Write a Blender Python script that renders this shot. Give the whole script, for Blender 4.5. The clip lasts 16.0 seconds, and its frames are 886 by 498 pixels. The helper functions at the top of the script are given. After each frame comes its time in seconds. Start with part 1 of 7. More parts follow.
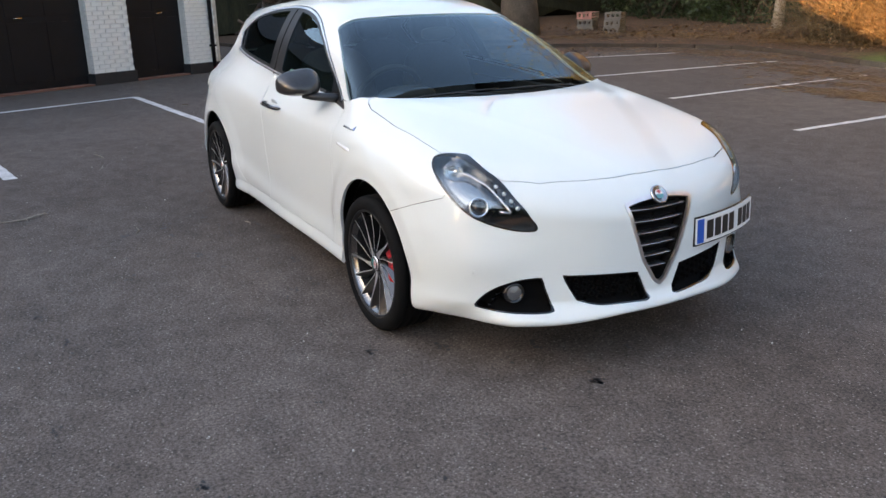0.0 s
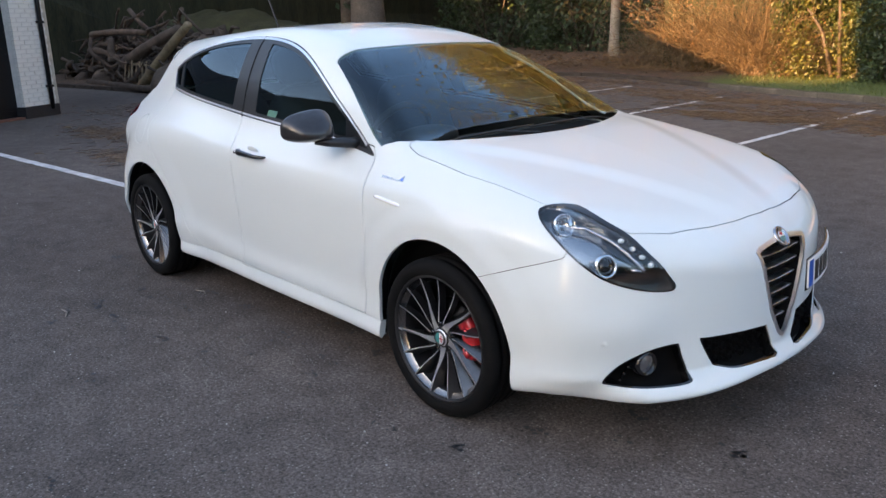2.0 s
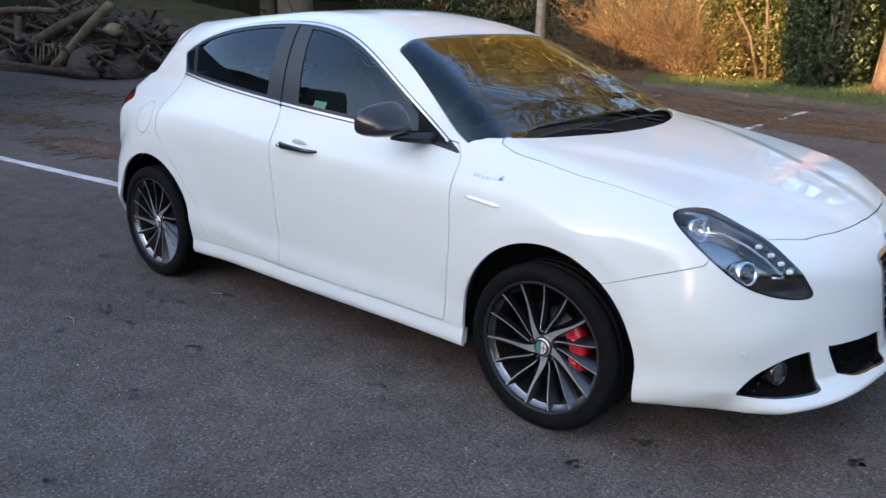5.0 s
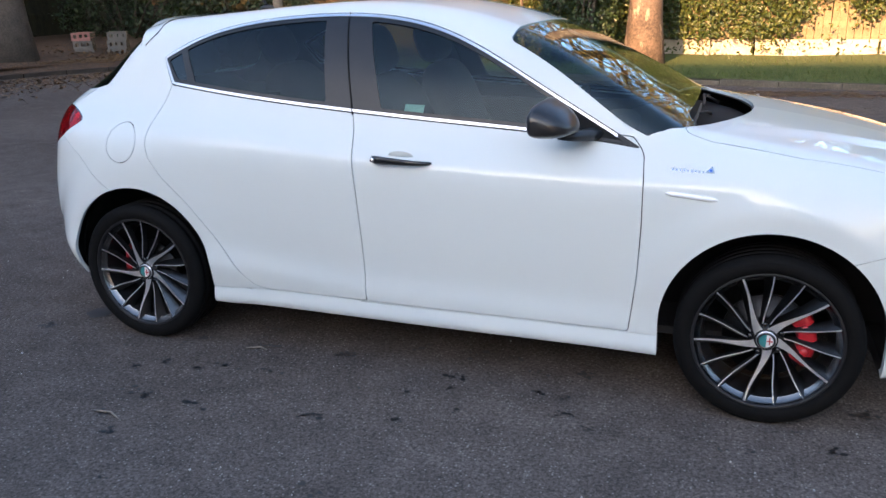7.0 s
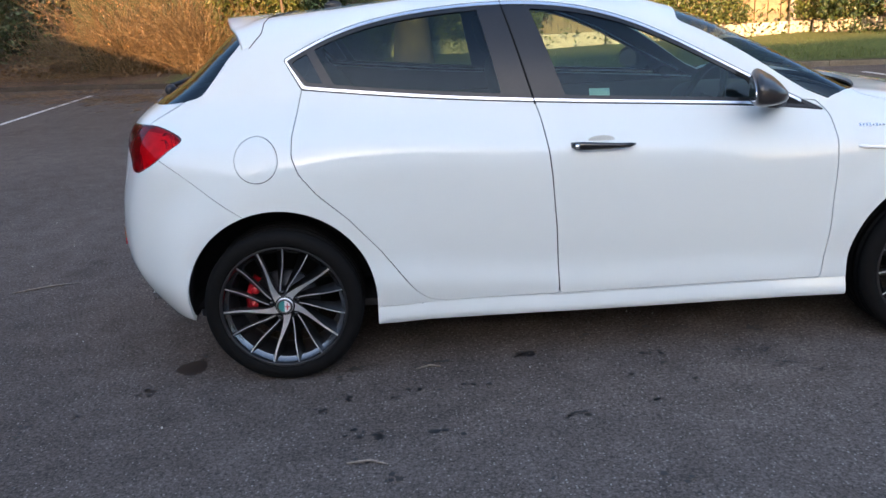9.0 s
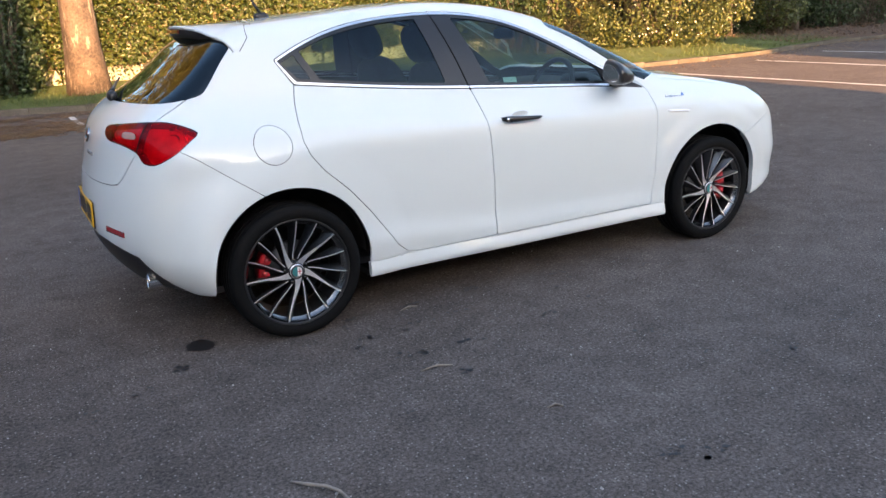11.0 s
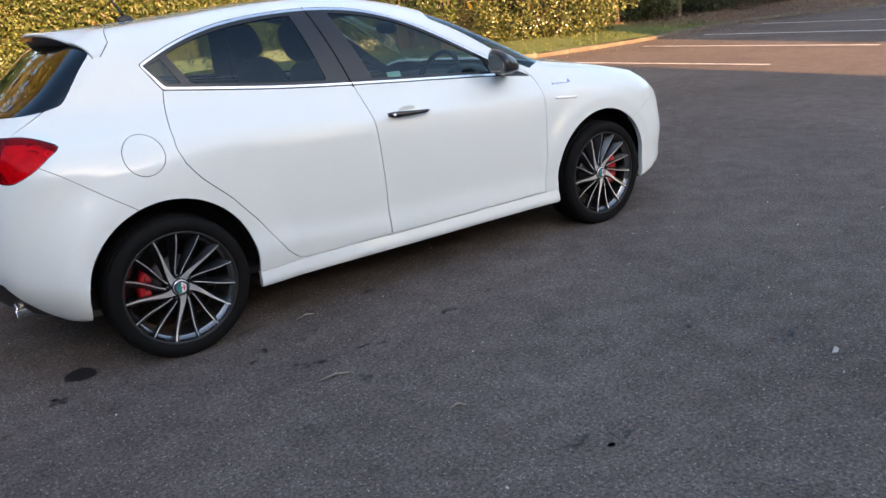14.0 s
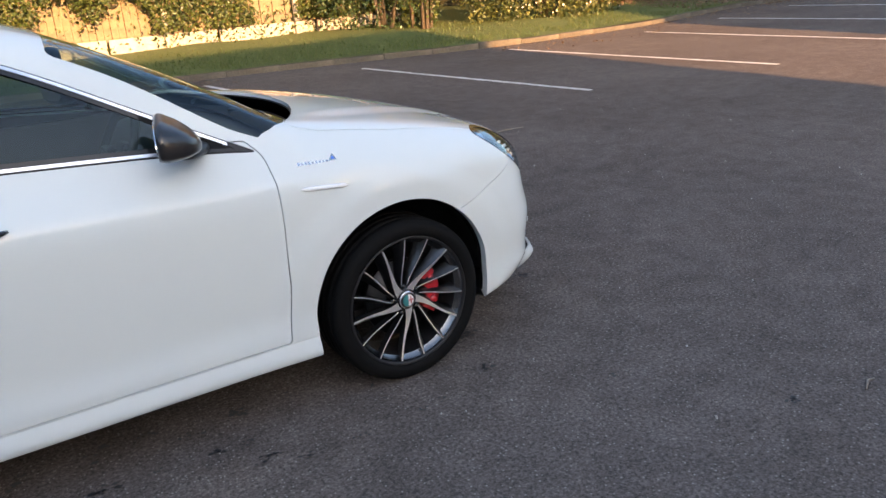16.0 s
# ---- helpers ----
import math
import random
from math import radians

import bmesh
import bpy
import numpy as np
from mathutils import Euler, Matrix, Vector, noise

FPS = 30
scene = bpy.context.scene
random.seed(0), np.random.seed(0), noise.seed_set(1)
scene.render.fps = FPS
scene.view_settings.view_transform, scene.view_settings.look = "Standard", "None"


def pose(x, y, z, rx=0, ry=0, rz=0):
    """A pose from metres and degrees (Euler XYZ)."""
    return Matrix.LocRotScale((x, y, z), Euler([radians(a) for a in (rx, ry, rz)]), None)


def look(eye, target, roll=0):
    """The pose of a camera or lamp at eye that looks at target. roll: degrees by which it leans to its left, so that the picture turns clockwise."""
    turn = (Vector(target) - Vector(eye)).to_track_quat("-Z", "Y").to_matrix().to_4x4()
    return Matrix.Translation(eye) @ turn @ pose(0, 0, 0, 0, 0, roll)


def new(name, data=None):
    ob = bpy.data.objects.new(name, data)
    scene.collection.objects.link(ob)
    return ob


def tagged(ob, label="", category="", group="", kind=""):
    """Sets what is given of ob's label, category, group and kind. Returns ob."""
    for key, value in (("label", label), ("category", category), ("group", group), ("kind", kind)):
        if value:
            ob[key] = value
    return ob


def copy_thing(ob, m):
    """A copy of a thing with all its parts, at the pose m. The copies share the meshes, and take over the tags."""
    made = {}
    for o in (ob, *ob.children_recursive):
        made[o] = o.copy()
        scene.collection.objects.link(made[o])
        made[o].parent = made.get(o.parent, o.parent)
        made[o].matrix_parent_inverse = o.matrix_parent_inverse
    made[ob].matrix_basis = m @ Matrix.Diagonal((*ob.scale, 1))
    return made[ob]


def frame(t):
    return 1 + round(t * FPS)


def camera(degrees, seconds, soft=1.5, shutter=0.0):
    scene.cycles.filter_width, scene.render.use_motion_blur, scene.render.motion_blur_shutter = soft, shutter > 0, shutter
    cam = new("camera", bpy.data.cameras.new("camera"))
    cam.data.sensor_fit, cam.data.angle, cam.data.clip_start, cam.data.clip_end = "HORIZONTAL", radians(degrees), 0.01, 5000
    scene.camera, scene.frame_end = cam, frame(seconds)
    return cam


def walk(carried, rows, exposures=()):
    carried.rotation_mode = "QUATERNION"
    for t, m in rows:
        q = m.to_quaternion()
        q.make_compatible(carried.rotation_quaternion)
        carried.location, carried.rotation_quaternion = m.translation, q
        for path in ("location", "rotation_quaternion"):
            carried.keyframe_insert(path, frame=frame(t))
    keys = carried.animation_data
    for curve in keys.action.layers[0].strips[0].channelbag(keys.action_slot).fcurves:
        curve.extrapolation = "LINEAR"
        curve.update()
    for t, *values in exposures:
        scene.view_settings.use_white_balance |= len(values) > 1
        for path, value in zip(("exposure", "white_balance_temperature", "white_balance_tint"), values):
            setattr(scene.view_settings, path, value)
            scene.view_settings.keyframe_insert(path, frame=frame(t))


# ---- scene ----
cam = camera(57.6, 16.0)
PATH = [
    (0, (3.208, -2.3, 1.502), (1.548, -1.367, 0.89), -0.9),
    (0.5, (2.9, -2.416, 1.504), (1.261, -1.424, 0.93), -0.5),
    (1, (2.619, -2.563, 1.516), (1.075, -1.422, 0.954), -0.1),
    (1.5, (2.317, -2.599, 1.496), (0.807, -1.399, 0.967), -1.2),
    (2, (2.157, -2.763, 1.487), (0.724, -1.48, 0.939), -1.5),
    (2.5, (2.084, -2.944, 1.499), (0.725, -1.597, 0.915), -1.4),
    (3, (2.077, -3.002, 1.503), (0.738, -1.638, 0.912), -0.8),
    (3.5, (2.057, -3.016, 1.505), (0.729, -1.637, 0.925), -0.3),
    (3.7, (2.049, -3.018, 1.504), (0.727, -1.633, 0.926), -0.1),
    (5.8, (0.918, -3.244, 1.475), (-0.202, -1.695, 0.887), -0.3),
    (6, (0.762, -3.274, 1.475), (-0.281, -1.677, 0.875), -1.5),
    (6.5, (0.28, -3.451, 1.471), (-0.592, -1.757, 0.865), -2.3),
    (7, (-0.165, -3.662, 1.471), (-0.821, -1.868, 0.878), -1.2),
    (7.5, (-0.642, -3.717, 1.444), (-1.107, -1.866, 0.847), -2.3),
    (8, (-1.124, -3.818, 1.452), (-1.439, -1.934, 0.861), -2.3),
    (8.2, (-1.321, -3.838, 1.462), (-1.571, -1.943, 0.871), -2.3),
    (10.3, (-3.238, -4.022, 1.413), (-2.565, -2.228, 0.839), -4.1),
    (10.5, (-3.405, -4.077, 1.412), (-2.633, -2.32, 0.849), -3.9),
    (11, (-3.73, -4.277, 1.446), (-2.813, -2.595, 0.87), -2.8),
    (11.5, (-4.021, -4.43, 1.44), (-3.047, -2.772, 0.888), -2.5),
    (12, (-4.273, -4.442, 1.45), (-3.198, -2.841, 0.921), -2.5),
    (12.5, (-4.346, -4.461, 1.451), (-3.234, -2.882, 0.929), -1.4),
    (13, (-4.27, -4.443, 1.452), (-3.167, -2.857, 0.935), -2.1),
    (13.5, (-3.98, -4.378, 1.433), (-2.913, -2.767, 0.917), -3.9),
    (14, (-3.605, -4.231, 1.413), (-2.507, -2.669, 0.82), -5.0),
    (14.5, (-3.116, -4.018, 1.455), (-1.922, -2.55, 0.807), -5.0),
    (15, (-2.557, -3.784, 1.476), (-1.364, -2.297, 0.873), -4.5),
    (15.5, (-1.981, -3.516, 1.48), (-0.845, -2.003, 0.831), -3.8),
    (16, (-1.391, -3.289, 1.48), (-0.369, -1.701, 0.821), -4.2),
]
walk(cam, [(t, look(eye, target, roll)) for t, eye, target, roll in PATH], exposures=[(0.0, 3.07, 7080, 15), (1.5, 2.84, 6600, 15), (3.5, 2.94, 6250, 15), (6.0, 2.79, 5950, 14), (8.0, 2.76, 5950, 14), (10.5, 2.94, 6300, 14), (11.5, 3.00, 6510, 14), (12.5, 2.89, 6720, 14), (14.0, 2.86, 6440, 14), (14.5, 3.00, 6400, 14), (15.0, 2.85, 6450, 14), (16.0, 2.65, 6350, 14)])
# ---- light ----
SUN_AZ, SUN_EL = 8.2, 13.0          # degrees: the light travels to +y, slightly to +x
world = bpy.data.worlds.new("world")
scene.world = world
world.use_nodes = True
wn = world.node_tree
sky = wn.nodes.new("ShaderNodeTexSky")
sky.sky_type, sky.sun_disc, sky.dust_density = "NISHITA", False, 2.3
sky.sun_elevation, sky.sun_rotation = radians(SUN_EL), radians(180 + SUN_AZ)
wn.nodes["Background"].inputs[1].default_value = 0.10
wn.links.new(sky.outputs[0], wn.nodes["Background"].inputs[0])
sun = new("sun", bpy.data.lights.new("sun", "SUN"))
sun.data.energy, sun.data.angle, sun.data.color = 3.9, radians(0.6), (1.0, 0.52, 0.20)
travel = Vector((math.sin(radians(SUN_AZ)) * math.cos(radians(SUN_EL)), math.cos(radians(SUN_AZ)) * math.cos(radians(SUN_EL)), -math.sin(radians(SUN_EL))))
sun.matrix_basis = look((0, -20, 20), Vector((0, -20, 20)) + travel)


# ---- materials ----
def mat(name, color=(0.8, 0.8, 0.8), rough=0.5, metal=0.0, coat=0.0, vary=0.0, scale=8.0, bump=0.0, bscale=60.0, spec=0.5):
    """A principled material: base colour varied at two scales, fine relief."""
    m = bpy.data.materials.new(name)
    m.use_nodes = True
    t = m.node_tree
    b = t.nodes["Principled BSDF"]
    b.inputs["Base Color"].default_value = (*color, 1)
    b.inputs["Roughness"].default_value = rough
    b.inputs["Metallic"].default_value = metal
    b.inputs["Coat Weight"].default_value = coat
    b.inputs["Coat Roughness"].default_value = 0.05
    b.inputs["Specular IOR Level"].default_value = spec
    co = t.nodes.new("ShaderNodeTexCoord")
    if vary:
        n1, n2 = t.nodes.new("ShaderNodeTexNoise"), t.nodes.new("ShaderNodeTexNoise")
        n1.inputs["Scale"].default_value, n2.inputs["Scale"].default_value = scale, scale * 9
        n1.inputs["Detail"].default_value = n2.inputs["Detail"].default_value = 5
        add = t.nodes.new("ShaderNodeMath")
        add.operation = "ADD"
        ramp = t.nodes.new("ShaderNodeMapRange")
        ramp.inputs[1].default_value, ramp.inputs[2].default_value = 0.7, 1.3
        ramp.inputs[3].default_value, ramp.inputs[4].default_value = 1 - vary, 1 + vary
        mul = t.nodes.new("ShaderNodeMix")
        mul.data_type, mul.blend_type = "RGBA", "MULTIPLY"
        mul.inputs[0].default_value = 1
        mul.inputs[6].default_value = (*color, 1)
        for n in (n1, n2):
            t.links.new(co.outputs["Object"], n.inputs["Vector"])
        t.links.new(n1.outputs[0], add.inputs[0])
        t.links.new(n2.outputs[0], add.inputs[1])
        t.links.new(add.outputs[0], ramp.inputs[0])
        t.links.new(ramp.outputs[0], mul.inputs[7])
        t.links.new(mul.outputs[2], b.inputs["Base Color"])
    if bump:
        n3, bp = t.nodes.new("ShaderNodeTexNoise"), t.nodes.new("ShaderNodeBump")
        n3.inputs["Scale"].default_value, n3.inputs["Detail"].default_value = bscale, 4
        bp.inputs["Strength"].default_value, bp.inputs["Distance"].default_value = bump, 0.01
        t.links.new(co.outputs["Object"], n3.inputs["Vector"])
        t.links.new(n3.outputs[0], bp.inputs["Height"])
        t.links.new(bp.outputs[0], b.inputs["Normal"])
    return m


def glass_mat(name, tint, clear=1.0, f0=0.055, rough=0.0):
    """A thin pane: tinted see-through, mirror-like by Fresnel."""
    m = bpy.data.materials.new(name)
    m.use_nodes = True
    t = m.node_tree
    t.nodes.remove(t.nodes["Principled BSDF"])
    out = t.nodes["Material Output"]
    tr, gl, lw, pw, fr, mx = (t.nodes.new(n) for n in ("ShaderNodeBsdfTransparent", "ShaderNodeBsdfGlossy", "ShaderNodeLayerWeight", "ShaderNodeMath", "ShaderNodeMapRange", "ShaderNodeMixShader"))
    tr.inputs[0].default_value = (*tint, 1)
    gl.inputs["Roughness"].default_value = rough
    gl.inputs["Color"].default_value = (clear * 0.74, clear * 0.90, clear, 1)
    lw.inputs[0].default_value = 0.5
    pw.operation = "POWER"
    pw.inputs[1].default_value = 4.0
    fr.inputs[3].default_value, fr.inputs[4].default_value = f0, 1.0
    t.links.new(lw.outputs["Facing"], pw.inputs[0])
    t.links.new(pw.outputs[0], fr.inputs[0])
    t.links.new(fr.outputs[0], mx.inputs[0])
    t.links.new(tr.outputs[0], mx.inputs[1])
    t.links.new(gl.outputs[0], mx.inputs[2])
    t.links.new(mx.outputs[0], out.inputs[0])
    return m


PAINT = mat("white_paint", (0.662, 0.712, 0.712), 0.45, coat=1.0, spec=0.1)
PAINT.node_tree.nodes["Principled BSDF"].inputs["Coat Roughness"].default_value = 0.018
PAINT.node_tree.nodes["Principled BSDF"].inputs["Coat IOR"].default_value = 1.43
BLACK = mat("black_plastic", (0.012, 0.012, 0.013), 0.45, vary=0.2, scale=30)
GLOSS = mat("gloss_black", (0.01, 0.01, 0.011), 0.12, coat=0.6)
TYRE = mat("rubber", (0.0045, 0.0045, 0.0046), 0.8, vary=0.25, scale=20, bump=0.15, bscale=200, spec=0.15)
CHROME = mat("chrome", (0.82, 0.83, 0.85), 0.08, metal=1.0)
ALLOY = mat("machined_alloy", (0.90, 0.90, 0.91), 0.44, metal=1.0, vary=0.08, scale=40)
DARKALLOY = mat("dark_alloy", (0.010, 0.010, 0.011), 0.45, coat=0.15, spec=0.3)
GLASS = glass_mat("glass", (0.48, 0.60, 0.56), f0=0.035)
TINTED = glass_mat("tinted_glass", (0.26, 0.36, 0.29), f0=0.03)
PRIVACY = glass_mat("dark_tinted_glass", (0.07, 0.085, 0.08), f0=0.04)
SCREEN = glass_mat("windscreen_glass", (0.48, 0.55, 0.50), f0=0.045)


# ---- mesh helpers ----
def mesh_from(name, verts, faces, material, smooth=True, normals=None):
    me = bpy.data.meshes.new(name)
    me.from_pydata([tuple(v) for v in np.asarray(verts, float).tolist()], [], [tuple(f) for f in (faces.tolist() if isinstance(faces, np.ndarray) else faces)])
    if smooth:
        me.shade_smooth()
    me.materials.append(material)
    if normals is not None and len(normals):
        me.normals_split_custom_set_from_vertices([tuple(n) for n in normals.tolist()])
    return me


def thing(name, label, category, group="", kind="", at=None):
    ob = tagged(new(name), label, category, group, kind)
    ob.empty_display_size = 0.1
    if at is not None:
        ob.matrix_basis = at
    return ob


def part(name, bm, material, parent, label=""):
    """Links a bmesh, or a mesh, as one object under a thing or a part."""
    if isinstance(bm, bmesh.types.BMesh):
        me = bpy.data.meshes.new(name)
        bm.normal_update()
        bm.to_mesh(me)
        bm.free()
        me.materials.append(material)
    else:
        me = bm
    ob = new(name, me)
    ob.parent = parent
    if label:
        ob["label"] = label
    return ob


def box(bm, x0, x1, y0, y1, z0, z1, bevel=0.0, m=None):
    r = bmesh.ops.create_cube(bm, size=1, matrix=Matrix.Translation(((x0 + x1) / 2, (y0 + y1) / 2, (z0 + z1) / 2)) @ Matrix.Diagonal((x1 - x0, y1 - y0, z1 - z0, 1)))
    if bevel:
        es = {e for v in r["verts"] for e in v.link_edges}
        r = bmesh.ops.bevel(bm, geom=list(es), offset=bevel, segments=2, affect="EDGES", profile=0.7)
    if m is not None:
        bmesh.ops.transform(bm, matrix=m, verts=list({v for v in r["verts"]}))
    return bm


def smooth_bm(bm):
    for f in bm.faces:
        f.smooth = True
    return bm


def lathe(bm, profile, n=48, axis="Y", a0=0.0, a1=360.0):
    """Turns (radius, height) pairs round an axis."""
    full = a1 - a0 >= 360
    rings = []
    for k in range(n + (0 if full else 1)):
        a = radians(a0 + (a1 - a0) * k / n)
        ring = []
        for r, h in profile:
            p = (r * math.cos(a), h, r * math.sin(a)) if axis == "Y" else (r * math.cos(a), r * math.sin(a), h)
            ring.append(bm.verts.new(p))
        rings.append(ring)
    for k in range(n):
        a, b = rings[k], rings[(k + 1) % len(rings)]
        for i in range(len(profile) - 1):
            try:
                bm.faces.new((a[i], b[i], b[i + 1], a[i + 1]))
            except ValueError:
                pass
    return smooth_bm(bm)


def tube(bm, pts, radii, n=8, cap=True):
    """A round tube along points."""
    pts = [Vector(p) for p in pts]
    if not hasattr(radii, "__len__"):
        radii = [radii] * len(pts)
    up, rings = Vector((0.13, 0.2, 0.97)), []
    for i, p in enumerate(pts):
        d = (pts[min(i + 1, len(pts) - 1)] - pts[max(i - 1, 0)]).normalized()
        if abs(d.dot(up)) > 0.95:
            up = Vector((1, 0.1, 0.1))
        u = d.cross(up).normalized()
        v = u.cross(d)
        rings.append([bm.verts.new(p + radii[i] * (math.cos(2 * math.pi * k / n) * u + math.sin(2 * math.pi * k / n) * v)) for k in range(n)])
    for a, b in zip(rings, rings[1:]):
        for k in range(n):
            bm.faces.new((a[k], a[(k + 1) % n], b[(k + 1) % n], b[k])).smooth = True
    if cap:
        bm.faces.new(rings[0][::-1])
        bm.faces.new(rings[-1])
    return bm


def spline(xs, ys):
    """A natural cubic curve through points, straight beyond its ends."""
    x, y = np.array(xs, float), np.array(ys, float)
    if x[0] > x[-1]:
        x, y = x[::-1], y[::-1]
    n, h = len(x), np.diff(x)
    a = np.eye(n)
    r = np.zeros(n)
    for i in range(1, n - 1):
        a[i, i - 1:i + 2] = h[i - 1], 2 * (h[i - 1] + h[i]), h[i]
        r[i] = 6 * ((y[i + 1] - y[i]) / h[i] - (y[i] - y[i - 1]) / h[i - 1])
    m = np.linalg.solve(a, r)
    s0 = (y[1] - y[0]) / h[0] - h[0] * m[1] / 6
    s1 = (y[-1] - y[-2]) / h[-1] + h[-1] * m[-2] / 6

    def f(q):
        q = np.asarray(q, float)
        c = np.clip(q, x[0], x[-1])
        i = np.clip(np.searchsorted(x, c) - 1, 0, n - 2)
        t, u = c - x[i], x[i + 1] - c
        v = (m[i] * u**3 + m[i + 1] * t**3) / (6 * h[i]) + (y[i] / h[i] - m[i] * h[i] / 6) * u + (y[i + 1] / h[i] - m[i + 1] * h[i] / 6) * t
        return v + s0 * np.minimum(q - x[0], 0) + s1 * np.maximum(q - x[-1], 0)
    return f


def smax(a, b, k):
    h = np.maximum(k - np.abs(a - b), 0) / k
    return np.maximum(a, b) + h * h * k / 4


def ramp01(t):
    t = np.clip(t, 0, 1)
    return t * t * (3 - 2 * t)


# ---- the car: body form ----
WB = 2.634
plan = spline([-3.45, -3.1, -2.634, -2.0, -1.3, -0.6, 0, 0.4, 0.7, 0.95], [0.735, 0.803, 0.876, 0.868, 0.866, 0.868, 0.884, 0.875, 0.84, 0.76])
crease = spline([-3.4, -2.8, -2.4, -2.05, -1.75, -1.4, -1.0, -0.5, 0.5], [0.955, 0.958, 0.952, 0.93, 0.898, 0.875, 0.866, 0.857, 0.83])
section = spline([-0.78, -0.67, -0.60, -0.545, -0.49, -0.4, -0.25, -0.12, -0.03, 0.0, 0.02, 0.045, 0.07, 0.1, 0.135, 0.17, 0.23, 0.30, 0.4, 0.5, 0.6], [0.065, 0.032, 0.018, 0.013, 0.019, 0.017, 0.009, 0.006, 0.0085, 0.017, 0.029, 0.046, 0.064, 0.084, 0.103, 0.119, 0.145, 0.177, 0.236, 0.31, 0.39])
taper = spline([-3.4, -3.0, -2.6, -2.3, -1.9, -1.5, -1.2, -0.9, -0.55, -0.3, 0.0, 0.5], [0.075, 0.098, 0.085, 0.05, 0.022, 0.003, 0.008, 0.02, 0.022, 0.006, 0.0, 0.0])
hood_mid = spline([-0.5, -0.2, 0.05, 0.3, 0.55, 0.72, 0.84, 0.95], [1.06, 1.02, 0.982, 0.935, 0.872, 0.815, 0.762, 0.70])
hood_side = spline([0, 0.2, 0.4, 0.6, 0.74, 0.85, 0.95], [0, 0.002, 0.006, 0.015, 0.033, 0.088, 0.18])
cabin_mid = spline([0.3, 0.0, -0.12, -0.4, -0.75, -0.95, -1.2, -1.5, -2.0, -2.4, -2.7, -2.95], [0.80, 0.945, 0.965, 1.097, 1.276, 1.368, 1.446, 1.482, 1.466, 1.436, 1.412, 1.39])
nose_z = spline([0.1, 0.2, 0.3, 0.4, 0.5, 0.6, 0.68, 0.74, 0.8], [0.06, 0.012, -0.004, 0.0, 0.002, 0.006, 0.012, 0.03, 0.07])
tail_z = spline([0.2, 0.3, 0.42, 0.52, 0.62, 0.72, 0.82, 0.92, 1.0, 1.05, 1.15, 1.25, 1.35, 1.45], [-3.22, -3.31, -3.385, -3.405, -3.40, -3.385, -3.36, -3.335, -3.30, -3.25, -3.085, -2.955, -2.845, -2.74])


def side_at(x, z):
    h = z - crease(x)
    flare = 0.014 * ramp01((0.545 - np.hypot(x, (z - 0.335) * 1.06)) / 0.10) * ramp01((z - 0.28) / 0.2)
    flare = flare + np.maximum(0.892 - plan(x), 0) * ramp01((0.60 - np.hypot(x + WB, z - 0.335)) / 0.21)
    front = 0.03 * ramp01((x - 0.3) / 0.25) * ramp01((z - 0.58) / 0.16)
    return flare - front + plan(x) - section(h) - taper(x) * ramp01((h + 0.13) / 0.29)


def top_at(x, s):
    ridge = 0.17 + (0.86 - x) * 0.47
    hood = hood_mid(x) - hood_side(s) + 0.010 * ramp01((ridge - s) / 0.14) * ramp01((x + 0.3) / 0.3)
    flat = ramp01((x + 1.5) / 0.7)
    cab = cabin_mid(x + (0.5 - 0.36 * flat) * s * s) - 0.10 * (1 - flat) * s * s
    return smax(hood, cab, 0.02)


def nose_at(s, z):
    low = ramp01((0.325 - z) / 0.085)
    chin = 0.066 * low * ramp01((0.74 - s) / 0.12) - 0.05 * low * ramp01((s - 0.68) / 0.1)
    return 0.925 - 0.518 * np.abs(s) ** 2.29 - nose_z(z) + chin + 0.025 * np.exp(-((z - 0.49) / 0.1) ** 2) * ramp01((s - 0.5) / 0.2)


def tail_at(s, z):
    return tail_z(z) + 0.42 * np.abs(s) ** 2.6


def body_field(p):
    x, s, z = p[:, 0], np.abs(p[:, 1]), p[:, 2]
    side = s - side_at(x, z)
    top = (z - top_at(x, s)) * 0.93
    f = smax(side * 0.92, top, 0.09)
    f = smax(f, (x - nose_at(s, z)) * 0.85, 0.10)
    f = smax(f, (tail_at(s, z) - x) * 0.85, 0.09)
    return smax(f, 0.205 + 0.048 * ramp01((-2.72 - x) / 0.3) + (0.022 + 0.022 * ramp01((0.56 - s) / 0.40)) * ramp01((x - 0.3) / 0.2) - z, 0.022 + 0.022 * ramp01((x - 0.3) / 0.2))


